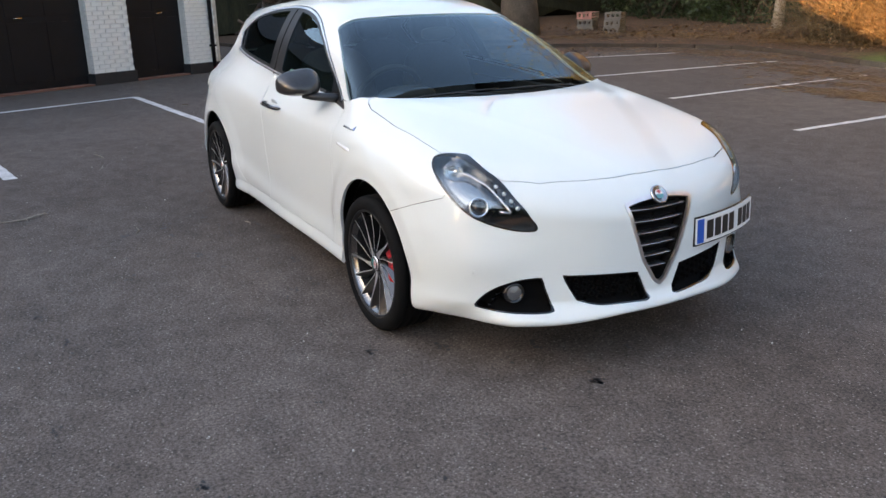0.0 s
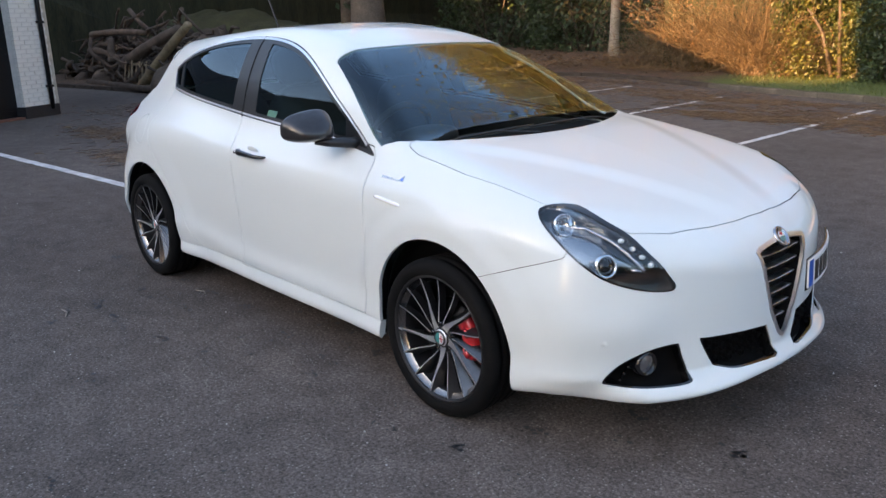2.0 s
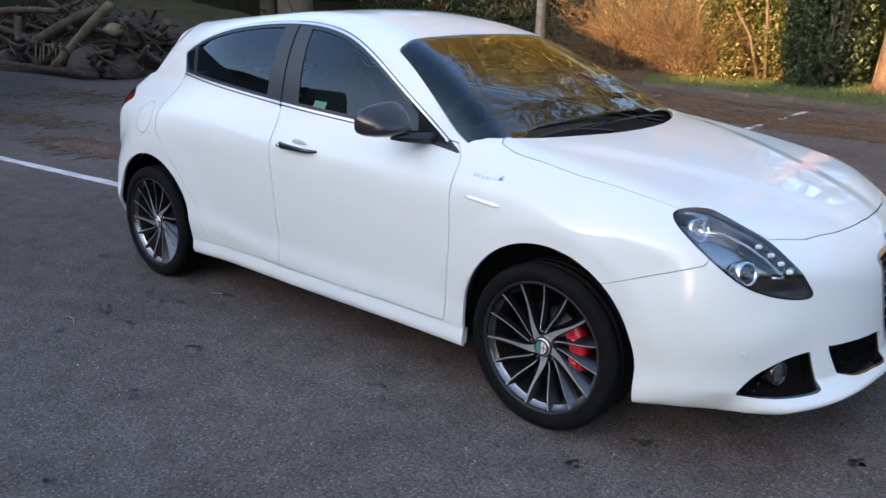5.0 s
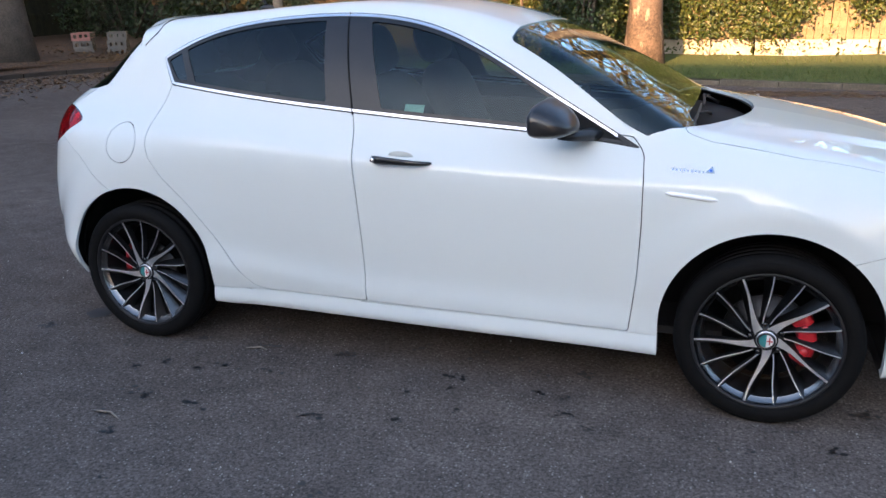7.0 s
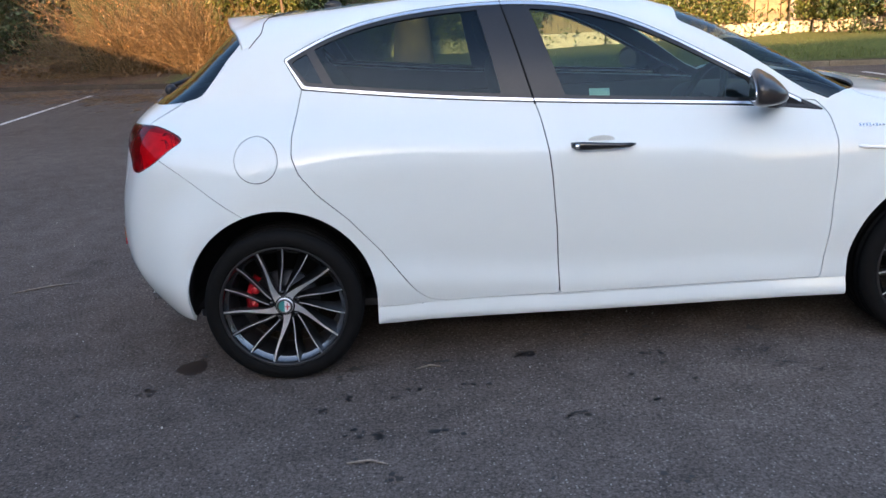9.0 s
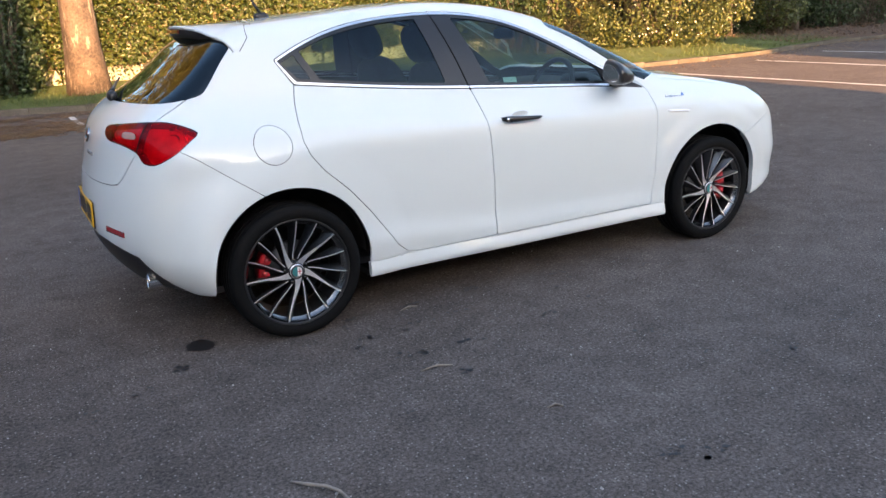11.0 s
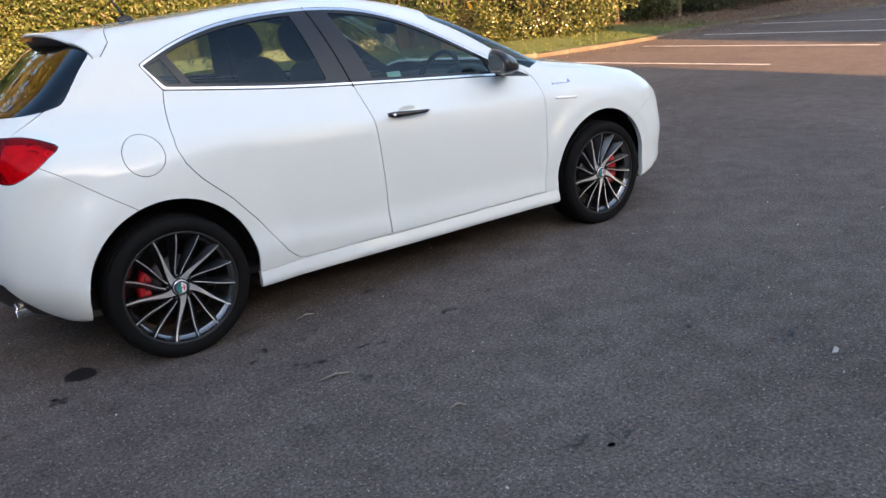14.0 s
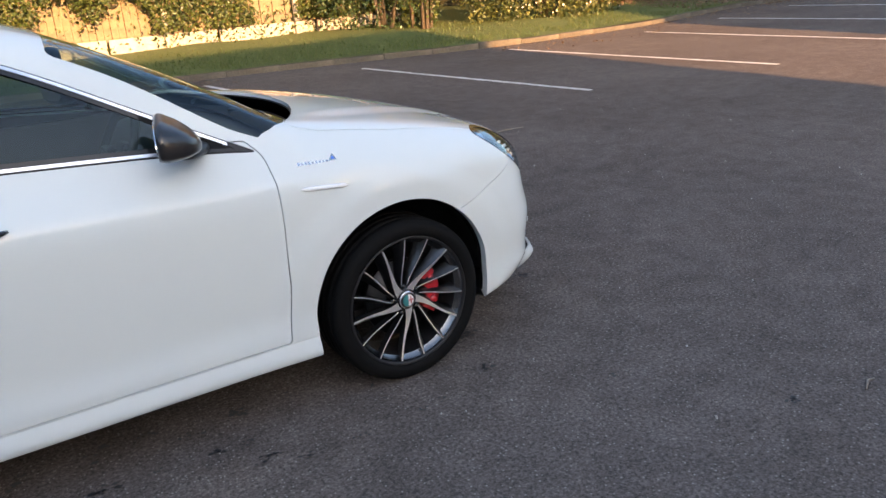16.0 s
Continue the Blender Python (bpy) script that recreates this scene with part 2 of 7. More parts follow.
def body_shell(nu=150, ncap=100, nphi=190, x0=-2.35, x1=0.15, zc=0.62):
    """Half of the body's skin, found along rays from a line inside it."""
    phi = np.linspace(-np.pi / 2, np.pi / 2, nphi + 1)
    start, ang = [], []
    for k in range(ncap):
        start.append(x1), ang.append(np.pi / 2 * (1 - k / ncap))
    for k in range(nu + 1):
        start.append(x1 + (x0 - x1) * k / nu), ang.append(0.0)
    for k in range(1, ncap + 1):
        start.append(x0), ang.append(-np.pi / 2 * k / ncap)
    start, ang = np.array(start), np.array(ang)
    sx, an = np.repeat(start, nphi + 1), np.repeat(ang, nphi + 1)
    ph = np.tile(phi, len(start))
    o = np.stack([sx, 0 * sx, 0 * sx + zc], 1)
    d = np.stack([np.sin(an), np.cos(an) * np.cos(ph), np.cos(an) * np.sin(ph)], 1)
    lo, hi = np.zeros(len(o)), np.full(len(o), 1.6)
    for _ in range(34):
        mid = (lo + hi) / 2
        inside = body_field(o + d * mid[:, None]) < 0
        lo, hi = np.where(inside, mid, lo), np.where(inside, hi, mid)
    p = o + d * ((lo + hi) / 2)[:, None]
    i = np.arange(len(start) - 1)[:, None] * (nphi + 1) + np.arange(nphi)[None]
    i = i.ravel()
    a, b, c, e = i, i + 1, i + nphi + 2, i + nphi + 1
    tris = np.concatenate([np.stack([a, c, b], 1), np.stack([a, e, c], 1)])
    return p, skin_normals(p), tris


def skin_normals(p):
    e, g = 0.004, np.zeros_like(p)
    for k in range(3):
        q = np.zeros(3)
        q[k] = e
        g[:, k] = body_field(p + q) - body_field(p - q)
    return g / np.maximum(np.linalg.norm(g, axis=1, keepdims=True), 1e-9)


def cut(sheet, f):
    """Parts a sheet (points, normals, triangles) along f = 0: (f < 0, f > 0)."""
    p, n, t = sheet
    f = np.where(np.abs(f) < 1e-6, 1e-6, f)
    neg = f < 0
    cnt = neg[t].sum(1)
    mixed = t[(cnt == 1) | (cnt == 2)]
    mc = neg[mixed].sum(1)
    lone = np.where(mc == 1, np.argmax(neg[mixed], 1), np.argmin(neg[mixed], 1))
    r = np.arange(len(mixed))
    a, b, c = mixed[r, lone], mixed[r, (lone + 1) % 3], mixed[r, (lone + 2) % 3]
    key = lambda u, v: np.minimum(u, v) * len(p) + np.maximum(u, v)
    keys, inv = np.unique(np.concatenate([key(a, b), key(a, c)]), return_inverse=True)
    u, v = keys // len(p), keys % len(p)
    w = (f[u] / (f[u] - f[v]))[:, None]
    np2 = np.concatenate([p, p[u] + w * (p[v] - p[u])])
    nn = n[u] + w * (n[v] - n[u])
    nn2 = np.concatenate([n, nn / np.maximum(np.linalg.norm(nn, axis=1, keepdims=True), 1e-9)])
    ab, ac = len(p) + inv[:len(r)], len(p) + inv[len(r):]
    one = np.stack([a, ab, ac], 1)
    two = np.concatenate([np.stack([ab, b, c], 1), np.stack([ab, c, ac], 1)])
    low = mc == 1
    two_low, two_high = np.concatenate([low, low]), None
    inside = np.concatenate([t[cnt == 3], one[low], two[~two_low]])
    outside = np.concatenate([t[cnt == 0], one[~low], two[two_low]])
    return tidy(np2, nn2, inside), tidy(np2, nn2, outside)


def tidy(p, n, t):
    if not len(t):
        return np.zeros((0, 3)), np.zeros((0, 3)), np.zeros((0, 3), int)
    used, inv = np.unique(t, return_inverse=True)
    return p[used], n[used], inv.reshape(-1, 3)


def loop(pts, n=10, smooth=True):
    """A closed outline through points, rounded unless smooth is off."""
    p = np.array(pts, float)
    if not smooth:
        return p
    out = []
    for i in range(len(p)):
        a, b, c, d = p[i - 1], p[i], p[(i + 1) % len(p)], p[(i + 2) % len(p)]
        for k in range(n):
            t = k / n
            out.append(0.5 * (2 * b + (c - a) * t + (2 * a - 5 * b + 4 * c - d) * t**2 + (3 * b - a - 3 * c + d) * t**3))
    return np.array(out)


def inside(q, poly):
    """The signed distance of points from an outline, less than nought inside it."""
    a, b = poly, np.roll(poly, -1, 0)
    d2, odd = np.full(len(q), 1e9), np.zeros(len(q), bool)
    for (ax, ay), (bx, by) in zip(a, b):
        ex, ey = bx - ax, by - ay
        wx, wy = q[:, 0] - ax, q[:, 1] - ay
        t = np.clip((wx * ex + wy * ey) / max(ex * ex + ey * ey, 1e-12), 0, 1)
        d2 = np.minimum(d2, (wx - t * ex) ** 2 + (wy - t * ey) ** 2)
        if ay != by:
            hit = ((ay > q[:, 1]) != (by > q[:, 1])) & (q[:, 0] < ex * (q[:, 1] - ay) / ey + ax)
            odd ^= hit
    return np.where(odd, -1, 1) * np.sqrt(d2)


def view(sheet, axes):
    """The sheet's points as seen along an axis: 'xz' from the side, 'yz' from the front, 'xy' from above."""
    return sheet[0][:, ["xyz".index(a) for a in axes]]


# ---- the car: panels ----
def band(pairs):
    """A closed outline from corner points, kept sharp."""
    return np.array(pairs, float)


def edge_lip(p, n, t, depth):
    """Turns the free edges of a sheet inwards, so that a panel has thickness."""
    e = np.concatenate([t[:, [0, 1]], t[:, [1, 2]], t[:, [2, 0]]])
    key = np.sort(e, 1)
    _, first, count = np.unique(key[:, 0] * len(p) + key[:, 1], return_index=True, return_counts=True)
    b = e[first[count == 1]]
    b = b[~((np.abs(p[b[:, 0], 1]) < 1e-4) & (np.abs(p[b[:, 1], 1]) < 1e-4))]
    used, inv = np.unique(b, return_inverse=True)
    inv = inv.reshape(-1, 2)
    k = len(p)
    outer, inner = p[used], p[used] - n[used] * depth
    verts = np.concatenate([p, outer, inner])
    m = len(used)
    i, j = inv[:, 0] + k, inv[:, 1] + k
    tris = np.concatenate([t, np.stack([j, i, i + m], 1), np.stack([j, i + m, j + m], 1)])
    side = np.zeros((m, 3))
    for a, c in b:
        d = np.cross(p[c] - p[a], n[a])
        side[np.searchsorted(used, a)] += d
        side[np.searchsorted(used, c)] += d
    side /= np.maximum(np.linalg.norm(side, axis=1, keepdims=True), 1e-9)
    return verts, np.concatenate([n, side, side]), tris


def panel(name, sheet, material, parent, label="", lip=0.014, push=0.0, both=True):
    """A sheet and its mirror image as panels, or as one panel where it meets the middle."""
    p, n, t = sheet
    if not len(t):
        return []
    p = p + n * push
    if lip:
        p, n, t = edge_lip(p, n, t, lip)
    if both == "one":
        k = len(p)
        q = np.concatenate([p, p * (1, -1, 1)])
        return [part(name, mesh_from(name, q, np.concatenate([t, t[:, ::-1] + k]), material, normals=np.concatenate([n, n * (1, -1, 1)])), material, parent, label)]
    made = []
    for sgn in (-1, 1):
        tt = t if sgn > 0 else t[:, ::-1]
        made.append(part(name, mesh_from(name, p * (1, sgn, 1), tt, material, normals=n * (1, sgn, 1)), material, parent, label))
    return made


GAP = 0.0018
car = thing("car", "white five-door hatchback car parked on the asphalt", "car")
rest = body_shell()

# openings and panels, cut one after another from the skin
top_x = [-2.572, -2.42, -2.2, -1.958, -1.717, -1.485, -1.249, -1.05, -0.86, -0.68, -0.56, -0.472]
top_z = [1.25, 1.322, 1.386, 1.416, 1.424, 1.408, 1.352, 1.266, 1.164, 1.066, 1.002, 0.957]
low_x = [-2.505, -2.185, -1.897, -1.586, -1.252, -0.877, -0.60, -0.472]
low_z = [1.133, 1.096, 1.066, 1.041, 1.017, 0.990, 0.966, 0.951]
win_top, win_low = spline(top_x, top_z), spline(low_x, low_z)


def window_outline(inset):
    xs = np.linspace(-2.572 + inset, -0.472 - 2.2 * inset, 80)
    up = [(x, win_top(x) - inset) for x in xs]
    lx = np.linspace(-0.472 - 2.2 * inset, -2.505 + inset * 0.9, 40)
    return np.array(up + [(x, win_low(x) + inset) for x in lx if win_low(x) + inset < win_top(x) - inset - 0.001])


def side_cut(sheet, poly, smin=0.3, gap=0.0, extra=None, axes="xz"):
    f = inside(view(sheet, axes), poly)
    far = (sheet[0][:, 1] < smin) if extra is None else extra
    f = np.where(far, np.abs(f) + 0.5, f)
    if gap:
        a, _ = cut(sheet, f + gap)
        _, b = cut(sheet, f - gap)
        return a, b
    return cut(sheet, f)


opening, rest = side_cut(rest, window_outline(0.0), 0.35)
seal, opening = cut(opening, -inside(view(opening, "xz"), window_outline(0.0055)))
chrome, opening2 = cut(opening, -inside(view(opening, "xz"), window_outline(0.0150)))
shell_keep = rest
mid_z = (win_top(chrome[0][:, 0]) + win_low(chrome[0][:, 0])) / 2
sail, chrome = cut(chrome, np.minimum(-0.555 - chrome[0][:, 0], np.maximum(-0.70 - chrome[0][:, 0], chrome[0][:, 2] - mid_z)))

# wheel arches
for ax in (0.0, -WB):
    dx, dz = rest[0][:, 0] - ax, rest[0][:, 2] - 0.335
    f = np.where(dz > 0, np.hypot(dx, dz) - 0.371, np.abs(dx) - 0.371 + 0.03 * np.abs(dz))
    _, rest = cut(rest, np.where(rest[0][:, 1] > 0.45, f, 1.0))

LAMP = loop([(0.43, 0.845), (0.409, 0.868), (0.43, 0.8785), (0.478, 0.874), (0.537, 0.856), (0.60, 0.828), (0.66, 0.796), (0.715, 0.755), (0.764, 0.704), (0.789, 0.656), (0.799, 0.628), (0.792, 0.611), (0.755, 0.616), (0.705, 0.637), (0.655, 0.668), (0.603, 0.711), (0.535, 0.766), (0.482, 0.806)], 5)
lamp, rest = side_cut(rest, LAMP, 0.42)
FOG = loop([(0.738, 0.308), (0.691, 0.373), (0.61, 0.414), (0.520, 0.425), (0.508, 0.415), (0.496, 0.372), (0.474, 0.305), (0.480, 0.290), (0.52, 0.284), (0.609, 0.285), (0.698, 0.292)], 5)
ahead = lambda s: s[0][:, 0] < 0.3
fog, rest = side_cut(rest, FOG, extra=ahead(rest), axes="yz")
INTAKE = loop([(0.436, 0.424), (0.41, 0.428), (0.25, 0.419), (0.12, 0.409), (0.108, 0.398), (0.062, 0.300), (0.070, 0.288), (0.186, 0.293), (0.30, 0.298), (0.372, 0.318), (0.388, 0.33)], 4)
intake, rest = side_cut(rest, INTAKE, extra=ahead(rest), axes="yz")
GRILLE = band([(-0.3, 0.714), (0.045, 0.712), (0.11, 0.704), (0.165, 0.694), (0.177, 0.684), (0.168, 0.655), (0.142, 0.573), (0.096, 0.453), (0.034, 0.355), (0.0, 0.334), (-0.3, 0.334)])
grille, rest = side_cut(rest, GRILLE, extra=ahead(rest), axes="yz")

# windscreen, cowl and bonnet, from above
up = lambda s: s[0][:, 2] < 0.7
sx = np.linspace(0, 0.765, 24)
base = lambda s, d: -0.098 - d * (1 - 0.5 * s) - 0.485 * s * s
cowl_open = lambda s: 1 - ramp01((s - 0.46) / 0.24)
glass_foot = lambda s: (1 - cowl_open(s)) * base(s, 0.002) + cowl_open(s) * np.minimum(base(s, 0.02), -0.318 - 0.06 * s * s)
SCREEN_EDGE = np.array([(-0.968, -0.3)] + [(-0.968 - 0.10 * s * s, s) for s in np.linspace(0, 0.545, 12)] + [(-1.002, 0.556), (-0.985, 0.572)] + [(-0.7, 0.672), (-0.53, 0.729), (-0.45, 0.752), (-0.40, 0.738)] + [(glass_foot(s), s) for s in sx[::-1] if s < 0.705] + [(-0.318, -0.3)])
screen, rest = side_cut(rest, SCREEN_EDGE, extra=up(rest), axes="xy")
COWL = np.array([(-0.9, -0.3), (-0.9, 0.60), (-0.46, 0.68)] + [(base(s, 0.0), s) for s in sx[::-1] if s < 0.68] + [(-0.098, -0.3)])
cowl, rest = side_cut(rest, COWL, extra=up(rest) | (rest[0][:, 0] < -0.45), axes="xy")
HOOD = np.array([(base(s, -0.001), s) for s in np.linspace(0, 0.69, 16)] + [(-0.315, 0.716), (-0.23, 0.738), (0.05, 0.753), (0.21, 0.744), (0.30, 0.741), (0.41, 0.733), (0.52, 0.68), (0.60, 0.64), (0.664, 0.604), (0.735, 0.474), (0.778, 0.30), (0.80, 0.12), (0.806, 0.0), (0.806, -0.3), (-0.097, -0.3)])
hood, rest = side_cut(rest, HOOD, extra=up(rest), gap=GAP, axes="xy")

# tail: lamps, glass, hatch, diffuser
def tail_view(s):
    return np.stack([s[0][:, 1] + s[0][:, 0], s[0][:, 2]], 1)


TAIL = loop([(-2.965, 0.975), (-2.955, 0.998), (-2.90, 1.008), (-2.76, 1.018), (-2.609, 1.027), (-2.48, 1.029), (-2.40, 1.024), (-2.303, 1.004), (-2.222, 0.976), (-2.245, 0.944), (-2.30, 0.902), (-2.39, 0.867), (-2.456, 0.855), (-2.533, 0.864), (-2.59, 0.903), (-2.735, 0.929), (-2.882, 0.94), (-2.942, 0.956)], 6)
f = inside(tail_view(rest), TAIL)
tail_lamp, rest = cut(rest, np.where(rest[0][:, 0] > -2.9, 1.0, f))
behind = lambda s: s[0][:, 0] > -2.55
REAR = loop([(-0.3, 1.084), (0.05, 1.085), (0.25, 1.089), (0.441, 1.092), (0.56, 1.096), (0.605, 1.103), (0.622, 1.12), (0.615, 1.15), (0.597, 1.20), (0.574, 1.26), (0.558, 1.30), (0.535, 1.328), (0.47, 1.347), (0.388, 1.357), (0.241, 1.362), (0.0, 1.366), (-0.3, 1.366)], 5)
rear_glass, rest = cut(rest, np.maximum(inside(view(rest, "yz"), REAR), rest[0][:, 0] + 2.55 + 0.165 * np.minimum(rest[0][:, 1] / 0.56, 1.1) ** 2))
HATCH = np.array([(-0.3, 0.75), (0.172, 0.752), (0.38, 0.751), (0.47, 0.753), (0.515, 0.760), (0.535, 0.77), (0.557, 0.797), (0.592, 0.852), (0.63, 0.91), (0.64, 0.97), (0.636, 1.029), (0.623, 1.075), (0.614, 1.105), (0.61, 1.13), (0.59, 1.18), (0.56, 1.27), (0.53, 1.36), (0.42, 1.42), (0.0, 1.43), (-0.3, 1.43)])
seam_x = -2.545 - 0.30 * rest[0][:, 1] ** 2 - 1.2 * np.maximum(rest[0][:, 1] - 0.45, 0) ** 2
hatch_f = np.maximum(inside(view(rest, "yz"), HATCH), rest[0][:, 0] - seam_x)
hatch, rest = cut(rest, hatch_f + GAP)[0], cut(rest, hatch_f - GAP)[1]
DIFF = np.array([(-0.3, 0.506), (0.184, 0.507), (0.40, 0.492), (0.506, 0.472), (0.58, 0.455), (0.622, 0.445), (0.645, 0.40), (0.668, 0.36), (0.70, 0.315), (0.75, 0.272), (0.775, 0.25), (0.95, 0.243), (0.95, 0.0), (-0.3, 0.0)])
diffuser, rest = side_cut(rest, DIFF, extra=rest[0][:, 0] > -2.93, axes="yz")

# sides
belly, rest = cut(rest, np.where(np.abs(rest[1][:, 2] + 1) < 0.06, -0.01, rest[0][:, 2] - 0.212))
fuel, rest = side_cut(rest, np.array([(-2.68 + 0.083 * math.cos(a), 0.899 + 0.083 * math.sin(a)) for a in np.linspace(0, 2 * math.pi, 49)[:-1]]), gap=0.0016)
DOOR_F = band([(-0.474, 0.289), (-0.452, 0.5), (-0.445, 0.697), (-0.447, 0.85), (-0.455, 0.932), (-0.468, 0.955), (-0.5, 0.99), (-1.55, 1.06), (-1.608, 1.06), (-1.585, 0.98), (-1.566, 0.864), (-1.555, 0.76), (-1.54, 0.55), (-1.533, 0.289)])
DOOR_R = np.concatenate([band([(-1.534, 0.289), (-1.541, 0.55), (-1.556, 0.76), (-1.567, 0.864), (-1.586, 0.98), (-1.609, 1.08), (-2.4, 1.14), (-2.502, 1.14)]), [(-2.522, 1.06), (-2.541, 0.98), (-2.545, 0.906), (-2.522, 0.84), (-2.465, 0.765), (-2.348, 0.655), (-2.239, 0.525), (-2.15, 0.40), (-2.11, 0.345), (-2.06, 0.302), (-2.0, 0.289)]])
door_f, rest = side_cut(rest, DOOR_F, 0.5, gap=GAP)
door_r, rest = side_cut(rest, DOOR_R, 0.5, gap=GAP)
SKIRT = band([(-2.6, 0.284), (0.3, 0.284), (0.3, 0.0), (-2.6, 0.0)])
skirt, rest = side_cut(rest, SKIRT, extra=(rest[0][:, 0] > -0.3) | (rest[0][:, 0] < -2.33), gap=0.001)
BUMPER_F = band([(0.0, 0.530), (0.222, 0.612), (0.4, 0.678), (0.55, 0.730), (0.62, 0.95), (1.2, 0.95), (1.2, 0.0), (0.0, 0.0)])
bumper_f, rest = side_cut(rest, BUMPER_F, -1, gap=0.0012)
BUMPER_R = band([(-2.4, 0.43), (-2.769, 0.702), (-2.881, 0.782), (-3.002, 0.872), (-3.05, 0.902), (-3.2, 0.99), (-3.8, 1.0), (-3.8, 0.0), (-2.4, 0.0)])
bumper_r, rest = side_cut(rest, BUMPER_R, -1, gap=0.0012)
FENDER = band([(-0.4735, 0.2), (-0.4515, 0.5), (-0.4445, 0.697), (-0.4465, 0.85), (-0.4545, 0.932), (-0.4675, 0.955), (-0.40, 1.02), (0.9, 1.02), (0.9, 0.0), (-0.4, 0.0)])
fender, rest = side_cut(rest, FENDER, 0.3)
roof, rest = cut(rest, np.where((rest[0][:, 2] > 1.3) & (rest[0][:, 0] < -0.8), rest[0][:, 1] - 0.50, 1.0))

panels = {}
for nm, sh, mt, kind in (("bonnet", hood, PAINT, "one"), ("roof", roof, PAINT, "one"), ("front_bumper", bumper_f, PAINT, "one"), ("rear_bumper", bumper_r, PAINT, "one"), ("tailgate", hatch, PAINT, "one"),
                         ("front_door", door_f, PAINT, True), ("rear_door", door_r, PAINT, True), ("front_wing", fender, PAINT, True), ("rear_quarter", rest, PAINT, True), ("side_skirt", skirt, PAINT, True),
                         ("diffuser", diffuser, BLACK, "one"), ("underbody", belly, BLACK, "one"), ("windscreen", screen, SCREEN, "one"), ("rear_window", rear_glass, PRIVACY, "one")):
    if nm == "side_skirt":
        q = sh[0].copy()
        q[:, 1] += 0.020 * np.clip((0.279 - q[:, 2]) / 0.05, 0, 1) ** 0.8 - 0.007
        face = np.cross(q[sh[2][:, 1]] - q[sh[2][:, 0]], q[sh[2][:, 2]] - q[sh[2][:, 0]])
        nn = np.zeros_like(q)
        for corner in range(3):
            np.add.at(nn, sh[2][:, corner], face)
        nn /= np.maximum(np.linalg.norm(nn, axis=1, keepdims=True), 1e-12)
        sh = (q, nn * np.sign((nn * sh[1]).sum(1).mean()), sh[2])
    push, lip = (0.006, 0.03) if nm == "side_skirt" else ((-0.012, 0.0) if nm == "diffuser" else (0.0, 0.014))
    if nm in ("windscreen", "rear_window", "underbody"):
        push, lip = (-0.003, 0.0)
    if nm in ("front_bumper",):
        lip = 0.03
    panels[nm] = panel(nm, sh, mt, car, lip=lip, push=push, both=kind)
doors = {-1: (panels["front_door"][0], panels["rear_door"][0]), 1: (panels["front_door"][1], panels["rear_door"][1])}
q, k, t = edge_lip(*fuel, 0.01)
part("fuel_flap", mesh_from("fuel_flap", q * (1, -1, 1), t[:, ::-1], PAINT, normals=k * (1, -1, 1)), PAINT, panels["rear_quarter"][0])
part("fuel_flap", mesh_from("fuel_flap", q, t, PAINT, normals=k), PAINT, panels["rear_quarter"][1])

# dark body structure behind the gaps
inner = shell_keep
for ax in (0.0, -WB):
    dx, dz = inner[0][:, 0] - ax, inner[0][:, 2] - 0.335
    _, inner = cut(inner, np.where(inner[0][:, 1] > 0.4, np.where(dz > 0, np.hypot(dx, dz), np.abs(dx)) - 0.385, 1.0))
for poly, ext, axes in ((LAMP, lambda s: s[0][:, 1] < 0.42, "xz"), (FOG, ahead, "yz"), (INTAKE, ahead, "yz"), (GRILLE, ahead, "yz"), (SCREEN_EDGE, up, "xy"), (COWL, lambda s: up(s) | (s[0][:, 0] < -0.45), "xy"), (REAR, behind, "yz")):
    _, inner = side_cut(inner, poly, extra=ext(inner), axes=axes)
_, inner = cut(inner, np.where(inner[0][:, 0] > -2.9, 1.0, inside(tail_view(inner), TAIL)))
LINING = mat("dark_lining", (0.02, 0.02, 0.021), 0.8, vary=0.2, scale=15)
panel("body_lining", inner, LINING, car, lip=0, push=-0.02, both="one")

TRIMCHROME = mat("satin_chrome", (0.86, 0.87, 0.89), 0.36, metal=1.0, vary=0.08, scale=4)
# side windows: chrome frame, black pillar trim, panes
panel("window_frame", chrome, TRIMCHROME, car, "chrome strip round the side windows", lip=0.012, push=0.003)
panel("window_seal", seal, BLACK, car, lip=0.01, push=-0.003)
panel("mirror_sail_edge", sail, BLACK, car, lip=0.01)
VOIDTRIM = mat("matt_black_trim", (0.006, 0.006, 0.0065), 0.7, vary=0.2, scale=30, spec=0.2)
PILLAR = mat("pillar_trim", (0.013, 0.013, 0.014), 0.35, vary=0.15, scale=12)
PANE_F = np.concatenate([[(-1.603, 1.42), (-1.472, 1.03)], [(-0.80, 0.98), (-0.716, 0.98), (-0.728, 1.011), (-0.781, 1.142)], [(-0.84, 1.26), (-1.2, 1.5)]])
PANE_R = np.array([(-1.812, 1.45), (-1.721, 1.04), (-2.366, 1.08), (-2.366, 1.129), (-2.459, 1.30), (-2.3, 1.45)])
PANE_Q = np.array([(-2.405, 1.08), (-2.405, 1.125), (-2.492, 1.30), (-2.7, 1.3), (-2.7, 1.08)])


def pane(poly, sheet):
    f = np.maximum(inside(view(sheet, "xz"), poly), inside(view(sheet, "xz"), window_outline(0.03)))
    return cut(sheet, f)


